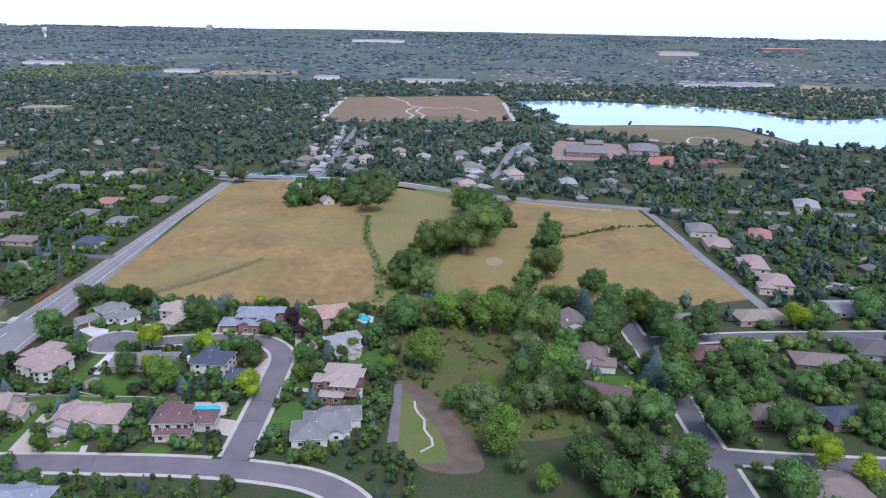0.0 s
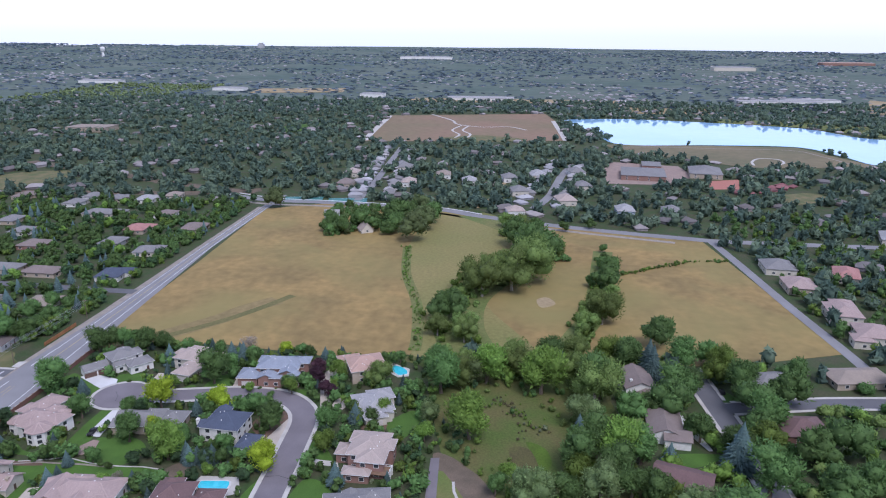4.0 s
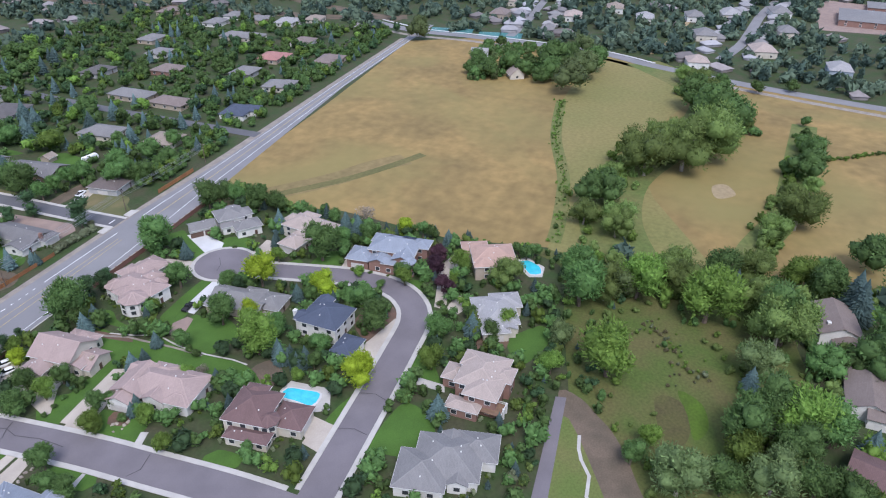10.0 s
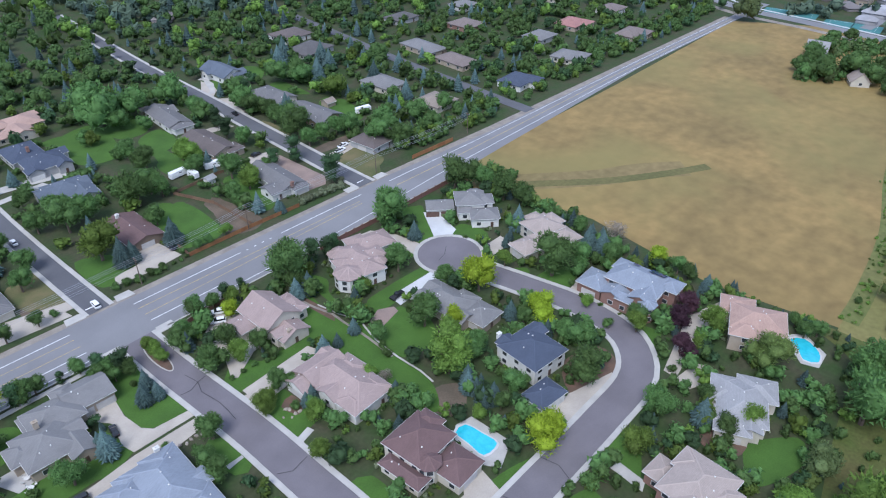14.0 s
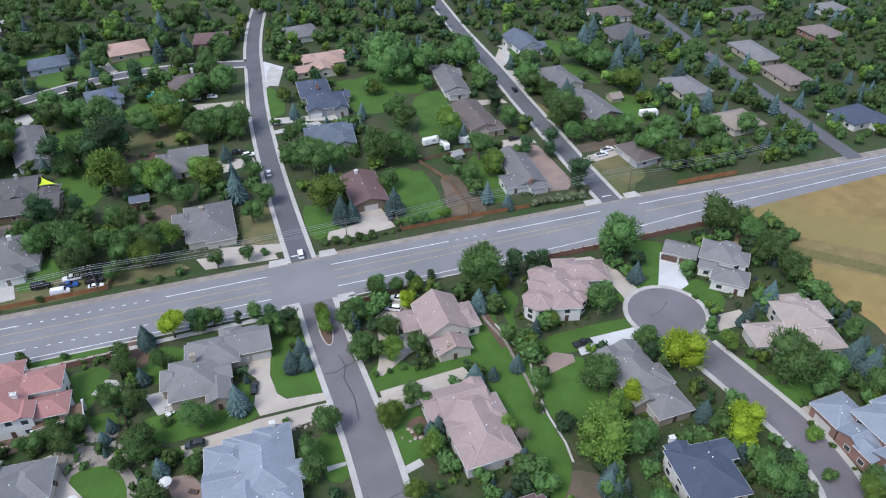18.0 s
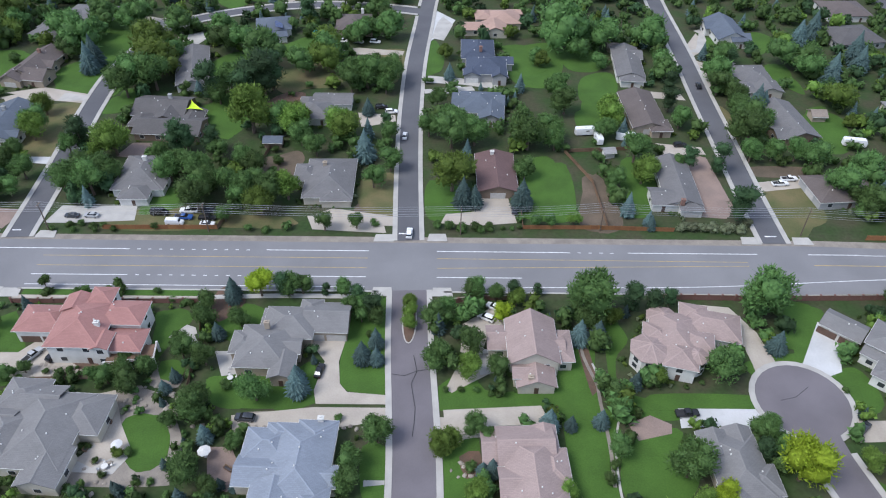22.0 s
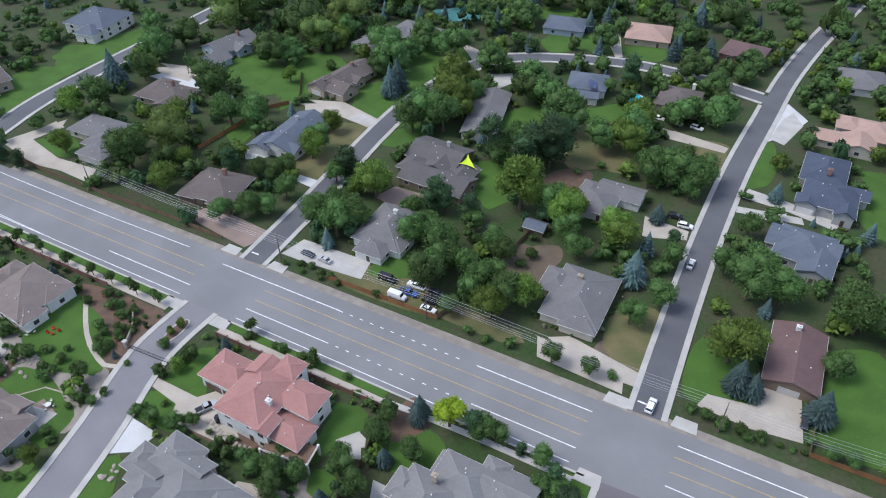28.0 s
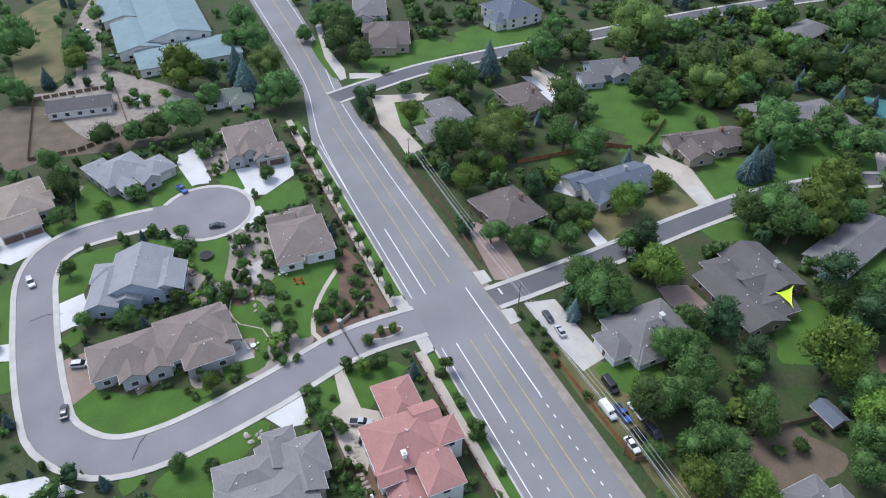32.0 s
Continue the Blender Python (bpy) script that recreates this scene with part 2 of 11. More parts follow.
# ---- small builders ----
def mesh_of(name, verts, faces, material, smooth=False):
    me = bpy.data.meshes.new(name)
    me.from_pydata([tuple(v) for v in verts], [], faces)
    me.materials.append(material)
    if smooth:
        me.polygons.foreach_set("use_smooth", [True] * len(me.polygons))
    me.update()
    return me


def part(name, bm, material, parent, label=""):
    me = bpy.data.meshes.new(name)
    bm.to_mesh(me)
    bm.free()
    me.materials.append(material)
    ob = new(name, me)
    ob.parent = parent
    if label:
        ob["label"] = label
    return ob


def child(name, me, parent, m=None, label=""):
    ob = new(name, me)
    ob.parent = parent
    if m is not None:
        ob.matrix_local = m
    if label:
        ob["label"] = label
    return ob


def empty(name, m=None):
    ob = new(name)
    ob.empty_display_size = 0.5
    if m is not None:
        ob.matrix_world = m
    return ob


def add_box(bm, x0, x1, y0, y1, z0, z1, bevel=0.0):
    vs = [bm.verts.new(p) for p in ((x0, y0, z0), (x1, y0, z0), (x1, y1, z0), (x0, y1, z0), (x0, y0, z1), (x1, y0, z1), (x1, y1, z1), (x0, y1, z1))]
    fs = [bm.faces.new([vs[i] for i in f]) for f in ((3, 2, 1, 0), (4, 5, 6, 7), (0, 1, 5, 4), (1, 2, 6, 5), (2, 3, 7, 6), (3, 0, 4, 7))]
    if bevel:
        bmesh.ops.bevel(bm, geom=list({e for f in fs for e in f.edges}), offset=bevel, segments=1, affect="EDGES")
    return vs


def box_mesh(name, size, material, z0=0.0, bevel=0.0):
    bm = bmesh.new()
    w, d, h = size
    add_box(bm, -w / 2, w / 2, -d / 2, d / 2, z0, z0 + h, bevel)
    me = bpy.data.meshes.new(name)
    bm.to_mesh(me)
    bm.free()
    me.materials.append(material)
    return me


def curve_pts(pts, step=3.0, closed=False):
    """A smooth line through the given plan points."""
    p = [Vector((*q, 0)) for q in pts]
    out, n = [], len(p)
    for i in range(n if closed else n - 1):
        a, b, c, d = (p[(i - 1) % n], p[i], p[(i + 1) % n], p[(i + 2) % n]) if closed else (p[max(0, i - 1)], p[i], p[i + 1], p[min(n - 1, i + 2)])
        k = max(1, int((c - b).length / step))
        for j in range(k):
            t = j / k
            out.append(0.5 * ((2 * b) + (c - a) * t + (2 * a - 5 * b + 4 * c - d) * t * t + (3 * b - a - 3 * c + d) * t ** 3))
    if not closed:
        out.append(p[-1])
    return out


def sides(line):
    res = []
    for i, q in enumerate(line):
        d = (line[min(i + 1, len(line) - 1)] - line[max(i - 1, 0)]).normalized()
        res.append(Vector((-d.y, d.x, 0)))
    return res


def ribbon(name, pts, width, z, material, label="", thick=0.0, offset=0.0, smooth=True, kind="structure", parent=None):
    """A strip of ground along a line, with a face on each side where it is thick."""
    line = curve_pts(pts) if smooth else [Vector((*q, 0)) for q in pts]
    nrm = sides(line)
    v, f = [], []
    for q, s in zip(line, nrm):
        a, b = q + s * (offset + width / 2), q + s * (offset - width / 2)
        v += [(a.x, a.y, z - thick), (a.x, a.y, z), (b.x, b.y, z), (b.x, b.y, z - thick)]
    for i in range(len(line) - 1):
        k = 4 * i
        f += [(k, k + 1, k + 5, k + 4)[::-1], (k + 1, k + 2, k + 6, k + 5)[::-1], (k + 2, k + 3, k + 7, k + 6)[::-1]] if thick else [(k + 1, k + 2, k + 6, k + 5)[::-1]]
    if thick:
        e = 4 * (len(line) - 1)
        f += [(0, 1, 2, 3), (e + 3, e + 2, e + 1, e)]
    ob = new(name, mesh_of(name, v, f, material))
    if parent:
        ob.parent = parent
        if label:
            ob["label"] = label
        return ob
    return tagged(ob, label, kind=kind)


PATCHES = []


def patch(name, pts, z, material, label="", thick=0.12, rounded=False, kind="structure", category=""):
    """A slab of ground cover with the given outline."""
    line = curve_pts(pts, 2.0, True) if rounded else [Vector((*q, 0)) for q in pts]
    area = sum(a.x * b.y - b.x * a.y for a, b in zip(line, line[1:] + line[:1]))
    if area < 0:
        line = line[::-1]
    open_ground = name in ("field", "creek_meadow", "meadow", "pale_meadow") or material in (M["gravel"], M["mulch"])
    PATCHES.append([] if open_ground else [(q.x, q.y) for q in line])
    n = len(line)
    v = [(q.x, q.y, z) for q in line] + [(q.x, q.y, z - thick) for q in line]
    f = [tuple(range(n))] + [(i, i + n, (i + 1) % n + n, (i + 1) % n) for i in range(n)]
    return tagged(new(name, mesh_of(name, v, f, material)), label, category, kind=kind)


def disc_pts(x, y, r, n=28):
    return [(x + r * math.cos(2 * math.pi * i / n), y + r * math.sin(2 * math.pi * i / n)) for i in range(n)]


# ---- ground ----
def ground_sheet():
    """One sheet to the horizon; far off it climbs a little."""
    radii = [0, 60, 130, 210, 300, 400, 520, 680, 880, 1150, 1500, 1900, 2350, 2850, 3400, 4000, 4500, 4950]
    n = 120
    v, f = [(150, 60, 0)], []
    for r in radii[1:]:
        for i in range(n):
            a = 2 * math.pi * i / n
            s = max(0.0, min(1.0, (r - 1700) / 3200))
            h = (58 + 0.003 * r * math.sin(a)) * s ** 1.5 + (5 * s * noise.noise((r * 0.0006 * math.cos(a) * 3, r * 0.0006 * math.sin(a) * 3, 0.3)))
            v.append((150 + r * math.cos(a), 60 + r * math.sin(a), h))
    f += [(0, 1 + i, 1 + (i + 1) % n) for i in range(n)]
    for k in range(len(radii) - 2):
        o = 1 + k * n
        f += [(o + i, o + n + i, o + n + (i + 1) % n, o + (i + 1) % n) for i in range(n)]
    m = mat("garden_ground", (0.032, 0.06, 0.016), (0.056, 0.057, 0.03), 0.95, 0.12, 0.6, fine=0.9, fine_amt=0.4)
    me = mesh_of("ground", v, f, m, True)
    # past the suburb the plain is woods and pale fields, cooled by painted haze
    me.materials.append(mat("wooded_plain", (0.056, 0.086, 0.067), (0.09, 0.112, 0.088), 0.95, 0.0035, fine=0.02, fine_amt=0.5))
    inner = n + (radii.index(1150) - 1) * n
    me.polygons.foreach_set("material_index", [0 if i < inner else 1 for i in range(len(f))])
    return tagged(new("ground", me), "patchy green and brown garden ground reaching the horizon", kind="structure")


ground_sheet()


def far_height(x, y):
    s = max(0.0, min(1.0, (math.hypot(x - 150, y - 60) - 1700) / 3200))
    return (58 + 0.003 * (y - 60)) * s ** 1.5 - 1


# dry grass field, with worn green tracks and paler drifts
def field_mat():
    m = mat("dry_grass", (0.25, 0.172, 0.064), (0.182, 0.13, 0.05), 0.95, 0.03, 0.6, fine=0.16, fine_amt=0.42)
    n, l = m.node_tree.nodes, m.node_tree.links
    b = n["Principled BSDF"]
    src = b.inputs["Base Color"].links[0].from_socket
    tc, no, rp, mx = n.new("ShaderNodeTexCoord"), n.new("ShaderNodeTexNoise"), n.new("ShaderNodeValToRGB"), n.new("ShaderNodeMix")
    no.inputs["Scale"].default_value, no.inputs["Detail"].default_value, no.inputs["Distortion"].default_value = 0.011, 4, 0.6
    rp.color_ramp.elements[0].position, rp.color_ramp.elements[1].position = 0.45, 0.7
    mx.data_type = "RGBA"
    l.new(tc.outputs["Object"], no.inputs["Vector"])
    l.new(no.outputs["Fac"], rp.inputs["Fac"])
    l.new(rp.outputs["Color"], mx.inputs["Factor"])
    l.new(src, mx.inputs["A"])
    mx.inputs["B"].default_value = (0.2, 0.168, 0.06, 1)
    l.new(mx.outputs["Result"], b.inputs["Base Color"])
    return m


M["field"] = field_mat()
M["green_field"] = mat("rough_green_grass", (0.155, 0.152, 0.05), (0.205, 0.168, 0.064), 0.95, 0.012, 0.6, fine=0.5, fine_amt=0.35)
M["worn_field"] = mat("worn_grass_track", (0.1, 0.098, 0.034), (0.13, 0.115, 0.042), 0.95, 0.05, 0.5, fine=0.6, fine_amt=0.35)
M["faint_track"] = mat("faint_track_grass", (0.205, 0.152, 0.066), (0.17, 0.132, 0.055), 0.95, 0.05, 0.5, fine=0.3, fine_amt=0.4)
M["bank_grass"] = mat("bank_grass", (0.095, 0.128, 0.034), (0.135, 0.135, 0.046), 0.95, 0.05, 0.6, fine=0.5, fine_amt=0.45)
M["tar"] = mat("crack_tar", (0.035, 0.035, 0.037), (0.045, 0.045, 0.047), 0.6)
M["creek_grass"] = mat("creek_grass", (0.066, 0.098, 0.02), (0.098, 0.092, 0.032), 0.95, 0.07, 0.8, fine=1.1, fine_amt=0.45)
M["pale_field"] = mat("pale_dry_grass", (0.28, 0.22, 0.13), (0.23, 0.17, 0.08), 0.95, 0.03, 0.6, fine=0.5, fine_amt=0.3)
patch("field", [(164, 174), (300, 176), (446, 181), (474, 131), (459, 42), (422, -24), (385, -160), (195, -178), (176, -120), (172, -60), (174, 20), (168, 60), (176, 110), (170, 150)], 0.05, M["field"], "wide dry golden grass field beside the road")
patch("meadow", [(172, 22), (240, 27), (291, 40), (349, 47), (455, 44), (424, -20), (385, -30), (330, -12), (280, 0), (230, -14), (172, -42)], 0.07, M["green_field"], "greener rough grass along the creek")
patch("creek_meadow", [(172, 24), (172, -100), (150, -66), (120, -66), (95, -64), (60, -66), (52, -30), (66, -12), (74, -4), (100, 2), (128, 8), (160, 14)], 0.02, M["creek_grass"], "rough green grass between the creek trees", rounded=True)
patch("pale_meadow", [(240, -40), (252, -38), (256, -44), (246, -48)], 0.09, M["pale_field"], "bare pale spot in the dry grass", rounded=True)
M["reed_bed"] = mat("brown_reeds", (0.082, 0.082, 0.026), (0.07, 0.062, 0.025), 0.95, 0.15, 0.8, fine=1.2, fine_amt=0.5)
M["wet_grass"] = mat("bright_wet_grass", (0.07, 0.125, 0.012), (0.055, 0.09, 0.012), 0.95, 0.15, 0.8, fine=1.2, fine_amt=0.4)
patch("meadow", [(99.8, -23.1), (100.5, -29.5), (91.4, -33.0), (82.6, -31.0), (85.9, -25.4)], 0.034, M["reed_bed"], "brown reeds in a wet hollow of the meadow", rounded=True)
patch("meadow", [(104.8, -29.1), (101.1, -35.7), (91.5, -37.6), (85.9, -34.1), (95.1, -32.0)], 0.042, M["wet_grass"], "bright green wet grass in the creek meadow", rounded=True)
ribbon("creek_bank", [(446, 8), (405, -25), (370, -38), (320, -30), (285, -12), (245, 2), (205, 2), (172, -8)], 26, 0.083, M["bank_grass"], "green grass along the wooded creek")
ribbon("creek_bank", [(350, -86), (310, -80), (270, -74), (235, -68), (198, -54), (172, -48)], 13, 0.087, M["bank_grass"], "green grass along the side creek")
ribbon("ditch", [(178, 21), (197, 22), (239, 27.5), (291, 40.5), (347, 47.5)], 6.0, 0.092, M["bank_grass"], "overgrown green ditch through the field")
ribbon("field_track", [(166, 160), (185, 143), (205, 126), (222, 116), (236, 104)], 13.0, 0.062, M["faint_track"], "paler worn margin of a track in the dry grass")
ribbon("field_track", [(166, 158), (185, 140), (205, 122), (226, 108), (244, 98)], 5.0, 0.075, M["worn_field"], "faint darker track worn across the dry grass")

# ---- roads ----
patch("road", [(-700, 183), (-300, 178.6), (-228, 177), (-190, 169.3), (-100, 169.3), (40, 169.3), (120, 168.6), (160, 170), (206, 173.2), (330, 180.4), (452, 180), (500, 179), (500, 186), (452, 186.6), (330, 187.4), (212, 187), (150, 190), (0, 190), (-200, 190.5), (-260, 195), (-345, 200), (-700, 204)], 0.06, M["asphalt"], "wide grey asphalt main road with worn lane lines")
patch("road_shoulder", [(-195, 189.5), (0, 189.5), (150, 189.5), (212, 186.5), (330, 187), (452, 186.2), (452, 189.5), (330, 190.5), (212, 191), (150, 192.6), (-195, 192.8)], 0.04, M["gravel"], "dusty gravel shoulder along the main road")


def marks(name, pts, material, label, dash=0, gap=0, width=0.14):
    """A painted line; broken lines are one mark a dash."""
    line = curve_pts(pts, 2.0)
    root = None
    if not dash:
        return ribbon(name, pts, width, 0.075, material, label)
    a, b = Vector((*pts[0], 0)), Vector((*pts[-1], 0))
    n = int((b - a).length / (dash + gap))
    d = (b - a).normalized()
    root = tagged(empty(name), label, kind="structure")
    me = box_mesh("dash", (dash, width, 0.012), material)
    for i in range(n):
        q = a + d * (i * (dash + gap) + dash / 2)
        child("dash", me, root, pose(q.x, q.y, 0.064, 0, 0, math.degrees(math.atan2(d.y, d.x))))
    return root


WL, YL = "worn white lane line on the asphalt", "worn yellow centre line on the asphalt"
for x0, x1 in ((-96, -55), (-14, 16), (36, 74), (92, 130), (145, 160)):
    marks("lane_line", [(x0, 186.2), (x1, 186.2)], M["white_paint"], WL, width=0.3)
for x0, x1 in ((-55, -14), (74, 92)):
    marks("lane_dashes", [(x0, 186.1), (x1, 186.1)], M["white_paint"], "short white dashes between lanes", 1.0, 2.2, width=0.25)
for x0, x1 in ((-195, -100), (-78, 16), (36, 126)):
    marks("centre_line", [(x0, 183.0), (x1, 183.0 if x1 < 100 else 182.6)], M["yellow_paint"], YL, width=0.22)
    marks("centre_line", [(x0, 178.8), (x1, 178.8 if x1 < 100 else 180.9)], M["yellow_paint"], YL, width=0.22)
for x0, x1 in ((-130, -98), (-78, -52), (-10, 16), (36, 60)):
    marks("lane_line", [(x0, 175.0), (x1, 175.0)], M["white_paint"], WL, width=0.28)
marks("lane_dashes", [(-52, 175.0), (-10, 175.0)], M["white_paint"], "short white dashes between lanes", 1.0, 2.2, width=0.25)
for x0, x1 in ((-185, -98), (-78, 16)):
    marks("edge_line", [(x0, 170.9), (x1, 170.9)], M["white_paint"], "white edge line of the road", width=0.25)
marks("edge_line", [(60, 171.2), (110, 172), (160, 175.5), (205, 177.5), (330, 181.2), (450, 181)], M["white_paint"], "white edge line of the road", width=0.25)
marks("edge_line", [(160, 186.0), (212, 185.6), (330, 186.6), (450, 186)], M["white_paint"], "white edge line of the road", width=0.22)
marks("centre_line", [(145, 181.5), (205, 181.6), (330, 184), (450, 183.4)], M["yellow_paint"], YL, width=0.3)
marks("edge_line", [(-700, 201), (-345, 197), (-260, 192.5), (-215, 188), (-160, 187), (-110, 187.5)], M["white_paint"], "white edge line of the road", width=0.25)
marks("edge_line", [(-700, 185), (-345, 181), (-270, 180.6), (-228, 178.6), (-190, 172.4), (-150, 171)], M["white_paint"], "white edge line of the road", width=0.25)
marks("centre_line", [(-700, 194), (-345, 190), (-270, 188), (-215, 184.5), (-195, 183)], M["yellow_paint"], YL, width=0.3)


STREETS = []


def street(pts, width, material, label, kerb=True, walk_w=1.5, z=0.08):
    """A side street: asphalt strip with a raised pale kerb and gutter along both edges."""
    z += 0.05 + 0.003 * len(STREETS)
    STREETS.append((pts, width / 2 + (walk_w if kerb else 0)))
    ribbon("street", pts, width, z, M[material], label)
    ROADS.append((curve_pts(pts), width, walk_w if kerb else 0, z))


def kerbs():
    """Pale kerbs along both edges of the streets, left open where another street joins."""
    for k, (line, width, walk_w, z) in enumerate(ROADS):
        if not walk_w:
            continue
        nrm = sides(line)
        for s in (1, -1):
            run = []
            for i, q in enumerate(line):
                e = q + nrm[i] * s * (width / 2 + walk_w / 2)
                free = all(j == k or min((e - o).length for o in other) > max(w / 2 + 0.6, 1.9) for j, (other, w, _, _) in enumerate(ROADS)) and all(math.hypot(e.x - x, e.y - y) > r for x, y, r in CIRCLES)
                if free:
                    run.append((e.x, e.y))
                if (not free or i == len(line) - 1) and run:
                    if len(run) > 2:
                        ribbon("kerb", run, walk_w, z + 0.12, M["concrete"], "pale concrete kerb and walk along the street", 0.2, smooth=False)
                    run = []


ROADS = []
CIRCLES = [(123.3, 133, 11.6), (-160.5, 126.8, 14.3)]
street([(28.5, 169.6), (29.3, 150), (30.5, 133), (31.7, 114), (32, 95), (32.2, 70), (30.5, 45), (26, 24), (16, 10), (0, 2)], 9.5, "street", "greyish residential street with tar-filled cracks", z=0.08)
street([(36, 52.5), (68, 53), (95, 53.6), (112, 54.6), (122, 59.5), (128.5, 69), (130, 85), (127, 103), (124, 118), (123.5, 126)], 9.0, "street", "curving greyish residential street", z=0.08)
patch("turning_circle", disc_pts(123.3, 133, 12.3), 0.19, M["concrete"], "pale concrete kerb round the turning circle")
patch("turning_circle", disc_pts(123.3, 133, 10.9), 0.2, M["street"], "round grey asphalt end of a cul-de-sac")
street([(-89, 169.6), (-88.5, 150), (-81.5, 127), (-76.5, 104), (-78.5, 90), (-88, 81), (-99, 78.6), (-115, 77.4), (-132, 77.2), (-147, 77.8), (-157, 81.5), (-162, 89), (-163.4, 99), (-163.5, 111), (-161.5, 120)], 9.0, "pale_street", "wide curved street of a newer estate", z=0.08)
patch("turning_circle", disc_pts(-160.5, 126.8, 15), 0.19, M["concrete"], "pale concrete kerb round the turning circle")
patch("turning_circle", disc_pts(-160.5, 126.8, 13.6), 0.2, M["pale_street"], "round grey asphalt end of a cul-de-sac")
ribbon("turning_circle", [(-163.5, 109), (-163, 114), (-161.8, 119)], 12.5, 0.204, M["pale_street"], "grey asphalt mouth of the cul-de-sac")
ribbon("turning_circle", [(124.2, 117), (123.5, 125)], 9.0, 0.204, M["street"], "grey asphalt mouth of the cul-de-sac")
street([(27.4, 191), (26.4, 215), (25.6, 240), (25.2, 270), (25.8, 307), (28.2, 345), (31.4, 388), (39.5, 440), (56, 520)], 6.6, "dark_street", "dark asphalt side street climbing between gardens")
street([(136.8, 191), (137, 215), (138, 245), (139, 278), (140.4, 312), (141, 340), (141.6, 375), (144, 420), (150, 520)], 7.0, "dark_street", "dark asphalt side street")
street([(-89, 191), (-91.5, 228), (-95.5, 267), (-96, 300), (-88, 338), (-72, 354), (-34, 368), (0, 368), (28, 362)], 6.6, "dark_street", "curved dark asphalt side street")
street([(-217, 186), (-222, 205), (-228, 238), (-229, 312), (-228, 410), (-215, 520)], 8.0, "dark_street", "dark asphalt side street with a walk")
street([(240, 188), (243, 235), (247, 290), (254, 350), (262, 430)], 7.0, "dark_street", "dark asphalt side street", False)
street([(172, -102), (140, -104.5), (109, -107), (60, -109), (24, -110), (-20, -112)], 8.5, "dark_street", "straight dark asphalt street among trees")
street([(136, -105), (140, -124), (146, -160), (151, -224), (156, -300)], 8.0, "dark_street", "dark asphalt side street among trees")
street([(46, -110), (44, -140), (43, -168), (43, -260)], 8.0, "dark_street", "grey side street among trees")
# the road on the far side of the field, and the lane down its edge
street([(500, 240), (478, 190), (474, 135), (462, 45), (440, 0), (412, -70), (390, -150), (384, -190), (380, -330)], 10.0, "asphalt", "curving grey road on the far side of the field", False)
street([(388, -166), (330, -170), (260, -174), (196, -179), (176, -180)], 6.0, "asphalt", "narrow lane along the edge of the field", False)
ribbon("dirt_strip", [(486, 240), (464, 190), (461, 135), (449, 45), (428, 0), (400, -70), (378, -140)], 5.0, 0.07, M["gravel"], "pale gravel strip beside the far road")
ribbon("dirt_strip", [(520, 210), (500, 260), (492, 330), (480, 460), (470, 600)], 16.0, 0.06, M["dirt"], "bare earth strip along a far road")
ribbon("walk_strip", [(503, 225), (485, 182), (481, 132), (469, 45), (447, 0)], 1.6, 0.3, M["white_drive"], "pale walk along the far road", 0.25)
street([(472, -43), (520, -58), (575, -68), (632, -78), (700, -95)], 8.0, "asphalt", "far residential street", False)
street([(485, 112), (530, 110), (610, 112), (703, 115), (800, 118)], 7.0, "asphalt", "far residential street", False)
ribbon("canal_path", [(470, 6), (488, -2), (560, -14), (691, -37)], 4.0, 0.1, M["pale_field"], "pale path between far gardens")
ribbon("dirt_strip", [(506, 212), (549, 327), (599, 414), (606, 450), (640, 520)], 14, 0.07, M["dirt"], "bare earth strip beside a far road")
patch("paddock", [(525, 487), (565, 493), (590, 450), (562, 420), (503, 419), (494, 458)], 0.1, M["dry_lawn"], "dry grass lot among far gardens", rounded=True)
patch("red_yard", [(590, -120), (590, -186), (640, -215), (700, -212), (720, -140), (660, -122)], 0.1, M["pink_drive"], "reddish bare yard round a far school")
patch("red_yard", [(572, -212), (577, -243), (627, -257), (616, -226)], 0.1, mat("red_court", (0.36, 0.15, 0.11), (0.3, 0.13, 0.1)), "red surfaced far court")
for pts in ([(30.5, 146), (31.5, 141), (30.2, 137), (31.4, 130), (31, 122)], [(25.5, 140), (28.5, 139.5), (31.4, 141), (34, 141.5)], [(28, 100), (31, 98), (36, 99)], [(60, 49), (61, 53), (59.5, 57.5)], [(74, 49), (75.5, 53), (74.5, 57.5)], [(118, 133), (122, 134), (126, 137)], [(-75, 96), (-79, 98), (-80.6, 99.5)], [(-130, 75.8), (-131, 80), (-129.6, 84)]):
    ribbon("tar_seam", pts, 0.16, 0.215, M["tar"], "dark tar-filled crack in the asphalt")
kerbs()


# ---- yards ----
patch('driveway', [(-71.5, 142), (-67, 146.5), (-61, 148.5), (-59, 146), (-51.5, 141.5), (-56, 138.5), (-69.5, 138)], 0.1000, M['drive'], 'tan concrete driveway')
patch('driveway', [(3.5, 151), (13, 151.5), (12, 144), (13, 137), (15, 134.5), (26, 133.5), (26, 131), (8, 131), (7, 135), (8.5, 144)], 0.1004, M['drive'], 'tan concrete driveway')
patch('driveway', [(-11, 127.5), (7.5, 130), (27, 130), (27, 126.5), (14, 124.5), (-9.5, 122)], 0.1008, M['drive'], 'tan concrete driveway')
patch('driveway', [(43, 157), (51, 163.5), (56, 159), (55.5, 155), (49, 152), (47, 144.5), (50, 141), (40, 134.5), (38.5, 135.5), (42, 144.5)], 0.1012, M['drive'], 'tan concrete driveway')
